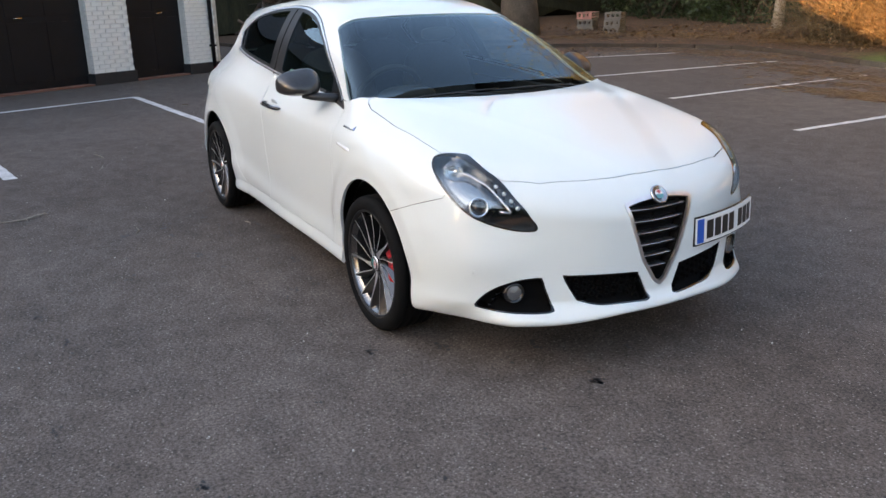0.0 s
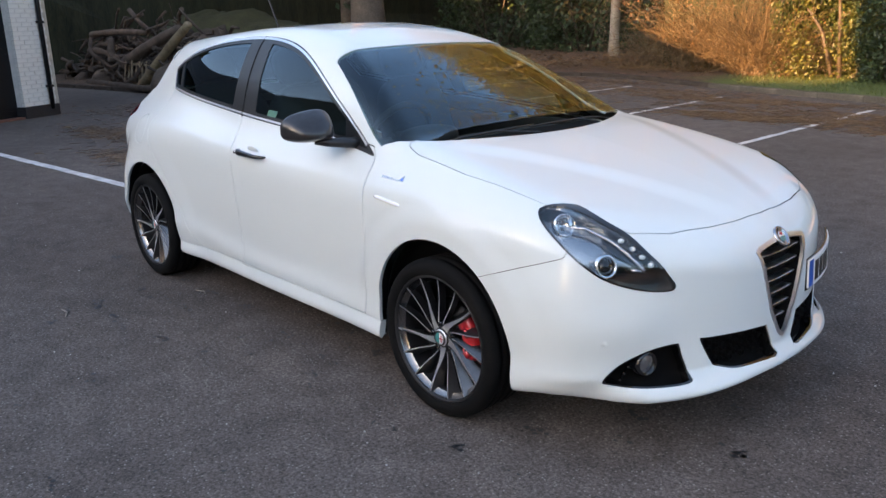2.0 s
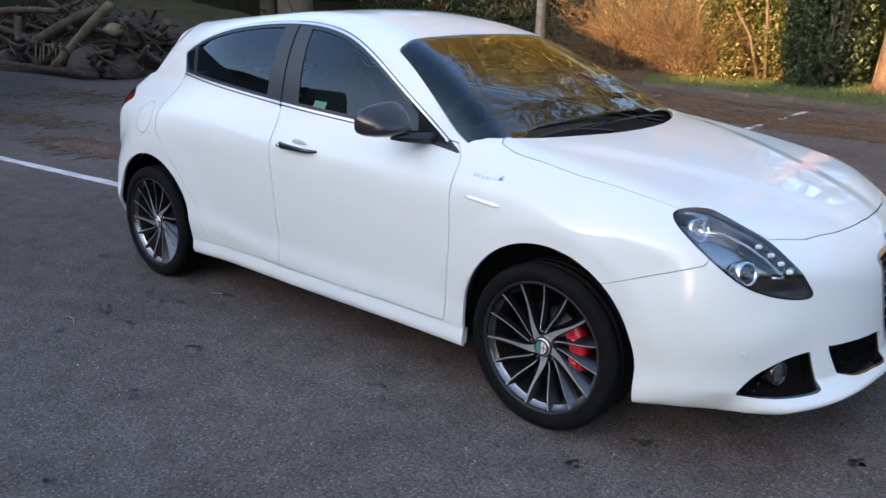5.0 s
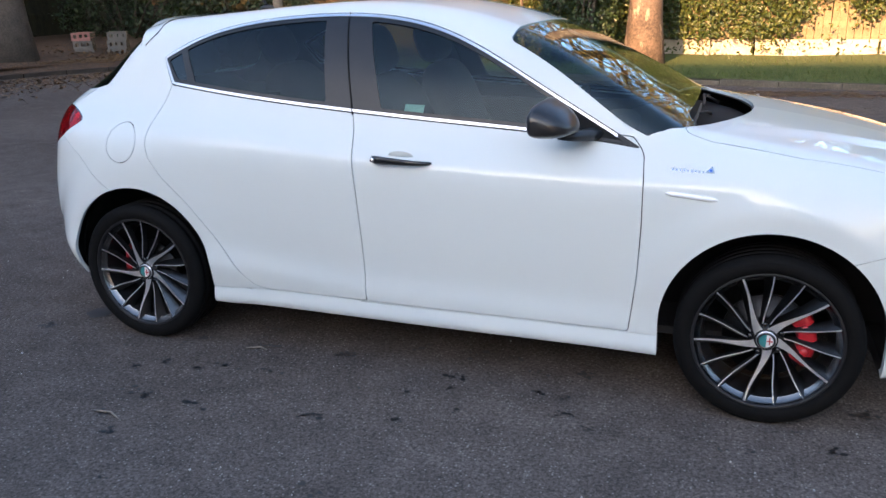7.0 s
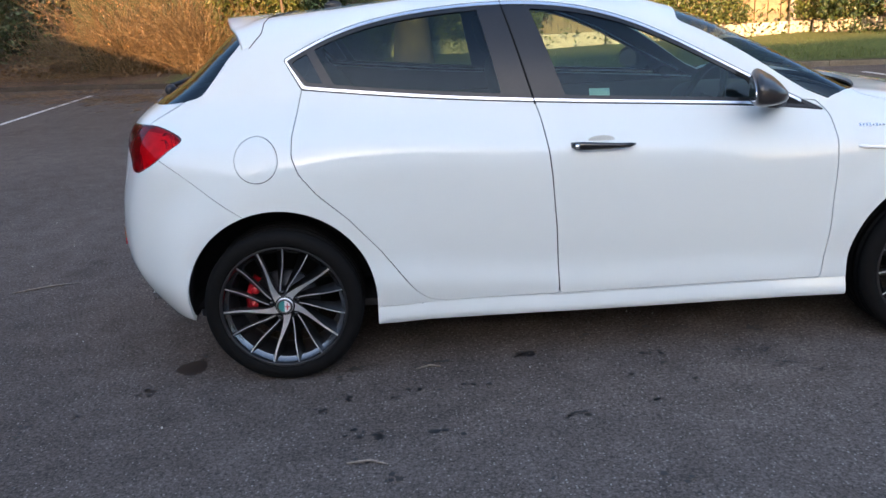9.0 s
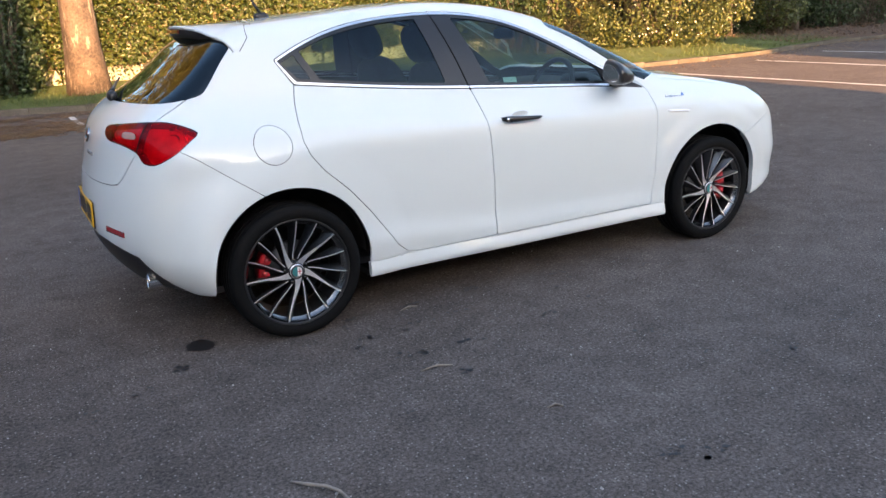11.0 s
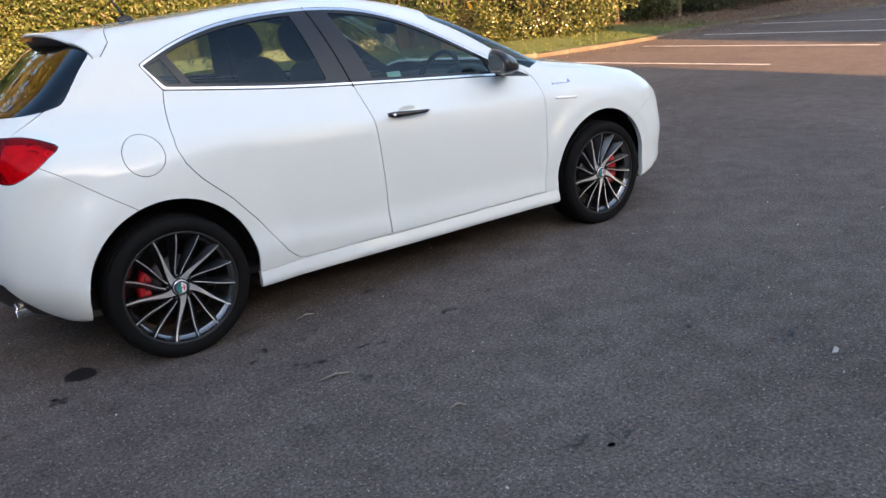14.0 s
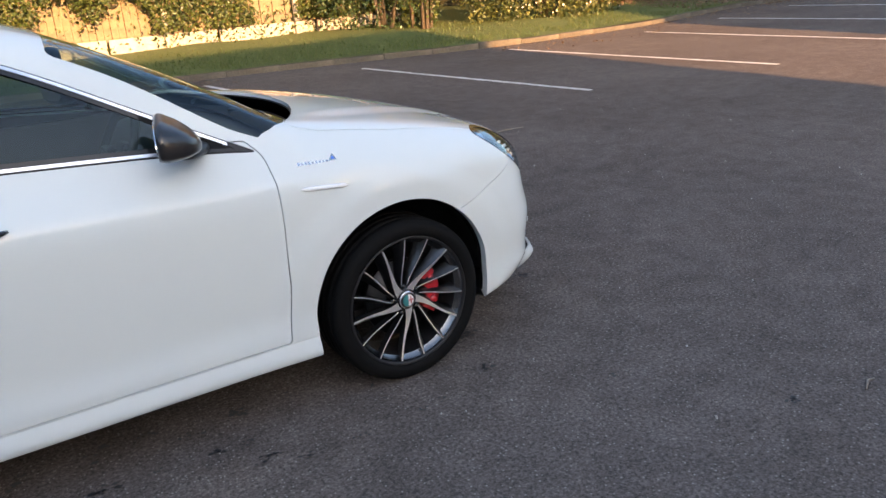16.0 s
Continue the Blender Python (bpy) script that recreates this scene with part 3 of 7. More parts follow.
glass_f, opening2 = pane(PANE_F, opening2)
glass_r, opening2 = pane(PANE_R, opening2)
glass_q, opening2 = pane(PANE_Q, opening2)
sail_trim, opening2 = cut(opening2, -0.80 - opening2[0][:, 0])
panel("mirror_sail", sail_trim, VOIDTRIM, car, "black triangular sail behind the mirror", lip=0.01)
panel("pillar_trim", opening2, PILLAR, car, "black plastic pillar trim", lip=0.01)
for nm, sh, mt, k in (("front_window", glass_f, GLASS, 0), ("rear_window_pane", glass_r, TINTED, 1), ("quarter_light", glass_q, PRIVACY, 1)):
    for i, ob in enumerate(panel(nm, sh, mt, car, lip=0, push=-0.004)):
        ob.parent = doors[(-1, 1)[i]][k]


# ---- the car: wheels ----
FACE = mat("graphite_alloy", (0.12, 0.12, 0.122), 0.30, metal=1.0, vary=0.15, scale=30)
RED = mat("red_caliper", (0.42, 0.012, 0.02), 0.35, coat=0.5)
DISC = mat("brake_disc", (0.05, 0.05, 0.052), 0.45, metal=1.0, vary=0.2, scale=25)
TEAL = mat("teal_enamel", (0.05, 0.22, 0.22), 0.2, coat=0.6)
ENAMEL = mat("white_enamel", (0.75, 0.75, 0.73), 0.25, coat=0.6)
STEP = mat("machined_step", (0.24, 0.235, 0.23), 0.24, metal=1.0, vary=0.25, scale=14)
RIMDARK = mat("rim_barrel", (0.02, 0.02, 0.022), 0.5, metal=0.3)


def spoke(r0, r1, th1, sweep, e0, e1, l0, l1, z0):
    """A blade from the hub to the rim: a machined flat edge and a leaning dark face beside it."""
    bm = bmesh.new()
    rows, n = [], 10
    for k in range(n + 1):
        u = k / n
        r = r0 + (r1 - r0) * u
        a = radians(th1 + sweep * (1 - u) ** 3)
        e = e1 + (e0 - e1) * (1 - u) ** 3.0
        w = l0 + (l1 - l0) * u
        c, s = math.cos(a), math.sin(a)
        y = -(z0 + 0.020 * u ** 1.6)
        pts = []
        for tan, dep in ((-e / 2, 0.0), (e / 2, 0.0), (e / 2 + w, 0.012 + 0.030 * u), (e / 2 + w * 0.9, 0.034 + 0.020 * u), (-e / 2 + 0.002, 0.034)):
            pts.append(bm.verts.new((r * c - tan * s, y + dep, r * s + tan * c)))
        rows.append(pts)
    for a, b in zip(rows, rows[1:]):
        for i in range(5):
            f = bm.faces.new((a[i], b[i], b[(i + 1) % 5], a[(i + 1) % 5]))
            f.material_index = (1, 0, 2, 2, 2)[i]
    bm.faces.new(rows[-1])
    bm.faces.new(rows[0][::-1])
    bmesh.ops.recalc_face_normals(bm, faces=bm.faces[:])
    return bm


def make_wheel(front):
    bm = bmesh.new()
    half = [(0.246, -0.095), (0.252, -0.102), (0.261, -0.109), (0.276, -0.1125), (0.292, -0.110), (0.304, -0.102), (0.3115, -0.09), (0.3135, -0.08)]
    tread = []
    for y in (-0.062, -0.02, 0.022, 0.062):
        tread += [(0.314, y - 0.006), (0.307, y - 0.005), (0.307, y + 0.005), (0.314, y + 0.006)]
    lathe(bm, half + tread + [(r, -y) for r, y in half[::-1]], 72)
    wheel = part("wheel", bm, TYRE, car, "black low-profile tyre on a dark multi-spoke alloy rim")
    bm = bmesh.new()
    lathe(bm, [(0.250, -0.0975), (0.253, -0.101), (0.249, -0.1045), (0.243, -0.102), (0.2405, -0.094)], 72)
    part("rim_lip", bm, RIMDARK, wheel, "dark rim lip")
    bm = bmesh.new()
    lathe(bm, [(0.2405, -0.094), (0.2385, -0.086), (0.2215, -0.072)], 72)
    part("rim_step", bm, STEP, wheel, "bright machined step inside the rim")
    bm = bmesh.new()
    lathe(bm, [(0.2215, -0.072), (0.217, -0.03), (0.210, 0.05), (0.220, 0.09), (0.240, 0.1)], 72)
    part("rim", bm, RIMDARK, wheel)
    for g in range(5):
        for j in range(3):
            th = 41 + 72 * g + 24 * j
            bm = spoke(0.030, 0.2445, th, 26, 0.036, 0.0080, 0.004, 0.030, 0.074) if j == 0 else spoke(0.058, 0.2445, th, 17, 0.005, 0.0050, 0.006, 0.031, 0.073)
            ob = part("spoke", bm, FACE, wheel)
            ob.data.materials.append(ALLOY)
            ob.data.materials.append(DARKALLOY)
    bm = bmesh.new()
    lathe(bm, [(0.0, -0.079), (0.034, -0.079), (0.040, -0.074), (0.052, -0.066), (0.064, -0.05), (0.066, 0.0)], 40)
    hub = part("hub", bm, DARKALLOY, wheel)
    bm = bmesh.new()
    lathe(bm, [(0.0295, -0.0835), (0.031, -0.083), (0.0335, -0.081), (0.035, -0.074)], 40)
    part("hub_ring", bm, ALLOY, wheel, "bright machined ring round the centre cap")
    for g in range(5):
        a = radians(41 + 36 + 24 + 72 * g)
        bm = bmesh.new()
        lathe(bm, [(0.0, -0.0835), (0.005, -0.0835), (0.0095, -0.081), (0.0105, -0.068)], 10)
        bmesh.ops.translate(bm, vec=(0.0545 * math.cos(a), 0.0075, 0.0545 * math.sin(a)), verts=bm.verts[:])
        part("wheel_bolt", bm, GLOSS, wheel)
    bm = bmesh.new()
    lathe(bm, [(0.0, -0.086), (0.0245, -0.086), (0.0265, -0.0885), (0.0305, -0.087), (0.031, -0.08)], 32)
    part("centre_cap", bm, FACE, wheel)
    for a0, m in ((90, TEAL), (-90, ENAMEL)):
        bm = bmesh.new()
        lathe(bm, [(0.0, -0.0875), (0.0235, -0.0868)], 16, a0=a0, a1=a0 + 180)
        part("cap_emblem", bm, m, wheel)
    bm = bmesh.new()
    box(bm, 0.001, 0.021, -0.0884, -0.0872, -0.002, 0.002)
    box(bm, 0.009, 0.013, -0.0884, -0.0872, -0.014, 0.014)
    part("cap_cross", bm, RED, wheel)
    bm = bmesh.new()
    lathe(bm, [(0.07, -0.045), (0.078, -0.032), (0.15 if front else 0.135, -0.032), (0.15 if front else 0.135, -0.012), (0.05, -0.012)], 48)
    part("brake_disc", bm, DISC, wheel)
    return wheel


def make_caliper(ax, mid, span):
    bm = bmesh.new()
    lathe(bm, [(0.098, -0.052), (0.105, -0.062), (0.150, -0.060), (0.163, -0.050), (0.166, 0.0), (0.09, 0.0), (0.098, -0.052)], 14, a0=mid - span, a1=mid + span)
    for d in (-0.5, 0.5):
        lathe_b = bmesh.new()
        lathe(lathe_b, [(0.0, -0.068), (0.014, -0.068), (0.018, -0.06), (0.018, -0.03)], 14)
        a = radians(mid + d * span)
        bmesh.ops.translate(lathe_b, vec=(0.13 * math.cos(a), 0, 0.13 * math.sin(a)), verts=lathe_b.verts[:])
        me = bpy.data.meshes.new("knob")
        lathe_b.to_mesh(me)
        lathe_b.free()
        bm.from_mesh(me)
    return bm


for ax, front in ((0.0, True), (-WB, False)):
    w = make_wheel(front)
    w.matrix_basis = pose(ax, -0.776, 0.3125, 0, 0 if front else 3, 0)
    v = copy_thing(w, pose(ax, 0.776, 0.3125, 0, 20, 180))
    for sgn in (-1, 1):
        c = part("brake_caliper", make_caliper(ax, 2 if front else 168, 38 if front else 28), RED, car, "red painted brake caliper")
        c.matrix_basis = Matrix.Translation((ax, sgn * (0.776 if front else 0.745), 0.3125)) @ Matrix.Diagonal((1, -sgn, 1, 1))
        bm = bmesh.new()
        lathe(bm, [(0.3715, -0.815), (0.392, -0.80), (0.396, -0.58), (0.01, -0.565)], 30, a0=-3, a1=183)
        c = part("wheel_arch_liner", bm, BLACK, car)
        c.matrix_basis = Matrix.Translation((ax, 0, 0.335)) @ Matrix.Diagonal((1, -sgn, 1, 1))

# ---- the car: lamps ----
CLEAR = glass_mat("clear_lens", (0.9, 0.92, 0.93))
REDLENS = glass_mat("red_lens", (0.88, 0.012, 0.028), clear=0.5, f0=0.02)
body_red = REDLENS.node_tree.nodes.new("ShaderNodeBsdfDiffuse")
body_red.inputs[0].default_value = (0.60, 0.005, 0.014, 1)
blend_red = REDLENS.node_tree.nodes.new("ShaderNodeMixShader")
blend_red.inputs[0].default_value = 0.22
for lens_link in list(REDLENS.node_tree.links):
    if lens_link.from_node.type == "BSDF_TRANSPARENT":
        glossy_mix = lens_link.to_socket
        REDLENS.node_tree.links.new(lens_link.from_socket, blend_red.inputs[1])
        REDLENS.node_tree.links.new(body_red.outputs[0], blend_red.inputs[2])
        REDLENS.node_tree.links.new(blend_red.outputs[0], glossy_mix)
        break
PINK = mat("pale_lens", (0.40, 0.26, 0.26), 0.15, coat=0.8, vary=0.15, scale=60)
REFLECT = mat("lamp_reflector", (0.62, 0.62, 0.64), 0.22, metal=1.0)
SATIN = mat("satin_bezel", (0.34, 0.35, 0.36), 0.24, metal=0.9, vary=0.12, scale=6)
VOID = mat("matt_black", (0.004, 0.004, 0.0042), 0.9, spec=0.1)
LEDS = mat("led_lens", (0.85, 0.88, 0.9), 0.1, coat=1.0)


def rim_of(sheet, f, width):
    """The strip of a sheet along its outline f, and the rest."""
    return cut(sheet, -(f + width))


def aimed(at, normal):
    q = Vector(normal).to_track_quat("Z", "Y").to_matrix().to_4x4()
    return Matrix.Translation(at) @ q


gasket, lens = rim_of(lamp, inside(view(lamp, "xz"), LAMP), 0.005)
panel("headlight_gasket", gasket, GLOSS, car, lip=0.012, push=0.001)
panel("lamp_wall", gasket, SATIN, car, lip=0.058, push=-0.006)
housings = panel("headlight", (lens[0] - lens[1] * 0.062, lens[1], lens[2]), SATIN, car, "clear headlight with chrome bowls and small lights", lip=0)
for ob, pane_ob in zip(housings, panel("lens", lens, CLEAR, car, lip=0, push=-0.0015)):
    pane_ob.parent = ob
MASK = band([(0.605, 0.83), (0.622, 0.795), (0.694, 0.738), (0.738, 0.692), (0.70, 0.705), (0.66, 0.655), (0.70, 0.62), (0.80, 0.59), (0.83, 0.63), (0.77, 0.715), (0.72, 0.772), (0.66, 0.815)])
mask, _ = cut(lens, inside(view(lens, "xz"), MASK))
for ob, mask_ob in zip(housings, panel("dark_mask", (mask[0] - mask[1] * 0.045, mask[1], mask[2]), GLOSS, car, lip=0.012)):
    mask_ob.parent = ob
AIM = Vector((0.88, -0.40, 0.26)).normalized()


def lamp_bits(parent, sgn):
    mirror = Matrix.Diagonal((1, -sgn, 1, 1))

    def add(name, bm, m, at, depth, label=""):
        ob = part(name, bm, m, parent, label)
        ob.matrix_basis = mirror @ aimed(Vector(at) - AIM * depth, AIM)

    bm = lathe(bmesh.new(), [(0.0, -0.03), (0.02, -0.026), (0.031, -0.012), (0.036, 0.006), (0.038, 0.006), (0.038, -0.02)], 32, "Z")
    add("main_beam_bowl", bm, CHROME, (0.530, -0.738, 0.828), 0.052)
    bm = lathe(bmesh.new(), [(0.030, 0.0), (0.032, 0.012), (0.038, 0.012), (0.042, -0.006), (0.042, -0.03)], 32, "Z")
    add("projector_ring", bm, CHROME, (0.667, -0.708, 0.705), 0.032)
    bm = lathe(bmesh.new(), [(0.0, 0.016), (0.012, 0.014), (0.022, 0.008), (0.030, -0.002)], 32, "Z")
    add("projector_lens", bm, GLOSS, (0.667, -0.708, 0.705), 0.034)
    for at in ((0.66, -0.624, 0.775), (0.698, -0.612, 0.752), (0.728, -0.599, 0.727), (0.753, -0.585, 0.701)):
        bm = lathe(bmesh.new(), [(0.0, 0.007), (0.005, 0.006), (0.0085, 0.0), (0.0085, -0.012)], 14, "Z")
        add("led_lamp", bm, LEDS, at, 0.016)
    bm = bmesh.new()
    tube(bm, [Vector(p) - AIM * 0.022 for p in ((0.52, -0.725, 0.815), (0.56, -0.69, 0.812), (0.634, -0.652, 0.778), (0.69, -0.632, 0.738), (0.735, -0.612, 0.695), (0.75, -0.612, 0.684), (0.72, -0.648, 0.69))], 0.006, 6)
    ob = part("trim_bar", bm, REFLECT, parent)
    ob.matrix_basis = mirror
    for k in range(4):
        bm = bmesh.new()
        box(bm, -0.012, 0.012, -0.0025, 0.0025, -0.003, 0.003, 0.001)
        add("side_mark", bm, LEDS, (0.44 + 0.016 * k, -0.787 - 0.004 * k, 0.82 - 0.017 * k), 0.014)


for sgn, ob in zip((1, -1), housings):
    lamp_bits(ob, sgn)

# tail lamps: red outer lens, inner lens with a pale window
f = inside(tail_view(tail_lamp), TAIL)
tgasket, tlens = rim_of(tail_lamp, f, 0.004)
panel("tail_lamp_gasket", tgasket, mat("dark_red_edge", (0.03, 0.002, 0.003), 0.2, coat=0.8), car, lip=0.05)
backs = panel("tail_lamp", (tlens[0] - tlens[1] * 0.042, tlens[1], tlens[2]), mat("ribbed_reflector", (0.8, 0.76, 0.76), 0.3, vary=0.35, scale=30, bump=0.6, bscale=90), car, "red tail lamp with a pale reversing window", lip=0)
split = tail_view(tlens)[:, 0] + 2.567 - 0.45 * (tlens[0][:, 2] - 0.95)
inner_l, _ = cut(tlens, split + 0.003)
_, outer_l = cut(tlens, split - 0.003)
side_of = lambda s: tail_view(s)[:, 0] + 2.567 - 0.45 * (s[0][:, 2] - 0.95)
strip = cut(tlens, side_of(tlens) - 0.0042)[0]
strip = cut(strip, -side_of(strip) - 0.0042)[0]
panel("lamp_divider", strip, mat("divider_black", (0.012, 0.006, 0.006), 0.5, spec=0.2), car, lip=0.03, push=0.002)
PALE = loop([(-2.735, 0.962), (-2.732, 0.985), (-2.62, 0.984), (-2.61, 0.96)], 4)
pale, inner_l = cut(inner_l, inside(tail_view(inner_l), PALE))
for nm, sh, m in (("inner_lens", inner_l, REDLENS), ("outer_lens", outer_l, REDLENS), ("reversing_window", pale, PINK)):
    for ob, b in zip(panel(nm, sh, m, car, lip=0.006), backs):
        ob.parent = b
for sgn, b in zip((1, -1), backs):
    for (at, r) in (((-3.05, -0.672, 0.94), 0.055), ((-3.06, -0.678, 0.94), 0.030)):
        bm = lathe(bmesh.new(), [(0.0, -0.012), (r * 0.5, -0.01), (r * 0.85, 0.002), (r, 0.012), (r * 1.06, 0.0)], 28, "Z")
        ob = part("lamp_bowl", bm, REFLECT, b)
        ob.matrix_basis = Matrix.Diagonal((1, -sgn * -1 * -1, 1, 1)) @ aimed(at, (-0.72, -0.66, 0.2))

# ---- the car: grille, intakes, fog lamps ----
def skin_x(s, z):
    """How far forward the nose reaches at a height."""
    lo, hi = 0.2, 1.1
    for _ in range(30):
        mid = (lo + hi) / 2
        lo, hi = (mid, hi) if body_field(np.array([[mid, s, z]]))[0] < 0 else (lo, mid)
    return lo


gf = inside(view(grille, "yz"), GRILLE)
ring, mouth = rim_of(grille, gf, 0.015)
BRIGHT = mat("brushed_chrome", (0.66, 0.66, 0.68), 0.34, metal=1.0, vary=0.1, scale=30)
panel("grille_surround", ring, BRIGHT, car, "chrome v-shaped grille surround", lip=0.012, push=0.003, both="one")
panel("grille_mouth", ring, VOID, car, lip=0.055, push=-0.008, both="one")
panel("grille_back", (mouth[0] - mouth[1] * 0.055, mouth[1], mouth[2]), VOID, car, lip=0, both="one")
gw = spline([0.334, 0.355, 0.453, 0.573, 0.655, 0.69], [0.0, 0.030, 0.092, 0.138, 0.163, 0.168])
for z in (0.405, 0.452, 0.500, 0.549, 0.598, 0.646):
    w = float(gw(z)) - 0.012
    for nm, dz, h, m, off in (("grille_bar", 0.0, 0.006, VOID, 0.030), ("bar_trim", 0.0060, 0.0018, BRIGHT, 0.0285)):
        bm = bmesh.new()
        rows = []
        for y in np.linspace(-w, w, 13):
            rim_x = skin_x(w, z)
            x = rim_x + 0.45 * (skin_x(abs(y), z) - rim_x) - off + 0.008
            zz = z + dz + 0.006 * (abs(y) / 0.15) ** 2
            rows.append([bm.verts.new((x - a, y, zz + b)) for a, b in ((0.0, -h), (-0.003, 0.0), (0.0, h), (0.035, h * 0.7), (0.035, -h * 0.7))])
        for a, b in zip(rows, rows[1:]):
            for i in range(5):
                bm.faces.new((a[i], a[(i + 1) % 5], b[(i + 1) % 5], b[i])).smooth = i < 2
        bm.faces.new(rows[0]), bm.faces.new(rows[-1][::-1])
        bmesh.ops.recalc_face_normals(bm, faces=bm.faces[:])
        part(nm, bm, m, car)
for nm, sh in (("intake_back", intake), ("fog_recess", fog)):
    panel(nm, (sh[0] - sh[1] * 0.05, sh[1], sh[2]), VOID, car, lip=0)
    ring2, _ = rim_of(sh, inside(view(sh, "yz"), INTAKE if nm == "intake_back" else FOG), 0.006)
    panel(nm.replace("back", "edge").replace("recess", "edge"), ring2, GLOSS, car, lip=0.052, push=-0.004)
# honeycomb mesh in the lower intakes
for sgn in (-1, 1):
    bm = bmesh.new()
    for i in range(12):
        for j in range(5):
            y, z = 0.075 + 0.032 * i, 0.288 + 0.029 * j + (0.0145 if i % 2 else 0)
            if float(inside(np.array([[y, z]]), INTAKE)[0]) > -0.012:
                continue
            x = skin_x(y, z) - 0.032
            ringv = [(0.016 * math.cos(a), 0.0145 * math.sin(a)) for a in np.linspace(0, 2 * math.pi, 7)[:-1]]
            out = [bm.verts.new((x, sgn * (y + c), z + d)) for c, d in ringv]
            inn = [bm.verts.new((x, sgn * (y + c * 0.76), z + d * 0.76)) for c, d in ringv]
            dee = [bm.verts.new((x - 0.012, sgn * (y + c * 0.76), z + d * 0.76)) for c, d in ringv]
            for k in range(6):
                m = (k + 1) % 6
                bm.faces.new((out[k], out[m], inn[m], inn[k]))
                bm.faces.new((inn[k], inn[m], dee[m], dee[k]))
    part("intake_mesh", bm, VOID, car)
    fogl = part("fog_lamp", lathe(bmesh.new(), [(0.0, -0.012), (0.018, -0.01), (0.030, 0.0), (0.034, 0.008), (0.040, 0.009), (0.045, 0.0), (0.047, -0.035)], 32, "Z"), GLOSS, car, "round fog lamp in a black surround")
    fogl.matrix_basis = aimed((skin_x(0.598, 0.357) - 0.022, sgn * 0.598, 0.357), (0.97, sgn * 0.22, 0.05))
    part("fog_reflector", lathe(bmesh.new(), [(0.0, 0.004), (0.014, 0.003), (0.024, 0.0015), (0.0295, 0.001)], 24, "Z"), REFLECT, fogl)
    part("fog_lens", lathe(bmesh.new(), [(0.0, 0.014), (0.016, 0.012), (0.030, 0.007)], 24, "Z"), CLEAR, fogl)
    for k in range(3):
        bm = bmesh.new()
        box(bm, -0.004, 0.004, -0.04, 0.04, -0.004, 0.004, 0.002)
        ob = part("fog_slat", bm, GLOSS, car)
        ob.matrix_basis = pose(skin_x(0.655 - 0.012 * k, 0.315 + 0.022 * k) - 0.045, sgn * (0.655 - 0.012 * k), 0.315 + 0.022 * k, 0, 0, sgn * -28)
    bm = lathe(bmesh.new(), [(0.0, 0.003), (0.0075, 0.003), (0.0088, 0.0015), (0.0095, 0.003), (0.0115, 0.001)], 20, "Z")
    ob = part("parking_sensor", bm, PAINT, car)
    sensor_at = (skin_x(0.744, 0.45) + 0.0005, sgn * 0.744, 0.45)
    nrm = skin_normals(np.array([sensor_at]))[0]
    ob.matrix_basis = aimed(sensor_at, nrm)


def skin_point(x, s, z, axis):
    """The skin's place nearest to a guess, along an axis."""
    lo, hi = -0.2, 0.2
    p, a = np.array([x, s, z], float), np.array(axis, float)
    for _ in range(40):
        mid = (lo + hi) / 2
        if body_field((p + a * mid)[None])[0] < 0:
            lo = mid
        else:
            hi = mid
    q = p + a * lo
    return q, skin_normals(q[None])[0]


def emblem(at, normal, r):
    e = part("emblem", lathe(bmesh.new(), [(0.0, 0.004), (r * 0.78, 0.004), (r * 0.82, 0.008), (r * 0.97, 0.007), (r, 0.0)], 36, "Z"), mat("emblem_metal", (0.42, 0.42, 0.44), 0.25, metal=1.0) if not bpy.data.materials.get("emblem_metal") else bpy.data.materials["emblem_metal"], car, "round silver emblem with a cross")
    e.matrix_basis = aimed(at, normal)
    for a0, m in ((0, ENAMEL), (180, TEAL)):
        part("emblem_half", lathe(bmesh.new(), [(0.0, 0.0055), (r * 0.5, 0.005)], 16, "Z", a0, a0 + 180), m, e)
    bm = bmesh.new()
    box(bm, -0.003, 0.003, 0.002, r * 0.48, 0.005, 0.0068)
    box(bm, -r * 0.25, r * 0.25, r * 0.2, r * 0.2 + 0.005, 0.005, 0.0068)
    part("emblem_cross", bm, RED, e)


q, k = skin_point(0.90, 0.0, 0.715, (1, 0, 0))
emblem(q + k * 0.006 + np.array([0.004, 0, -0.012]), k, 0.040)
q, k = skin_point(-3.32, 0.0, 0.93, (-1, 0, 0))
emblem(q + k * 0.002, k, 0.037)

# number plates with bars for the characters
PLATE_W, PLATE_Y = mat("plate_white", (0.78, 0.78, 0.76), 0.4), mat("plate_yellow", (0.75, 0.42, 0.02), 0.4)
BLUE = mat("plate_blue", (0.01, 0.09, 0.45), 0.4)


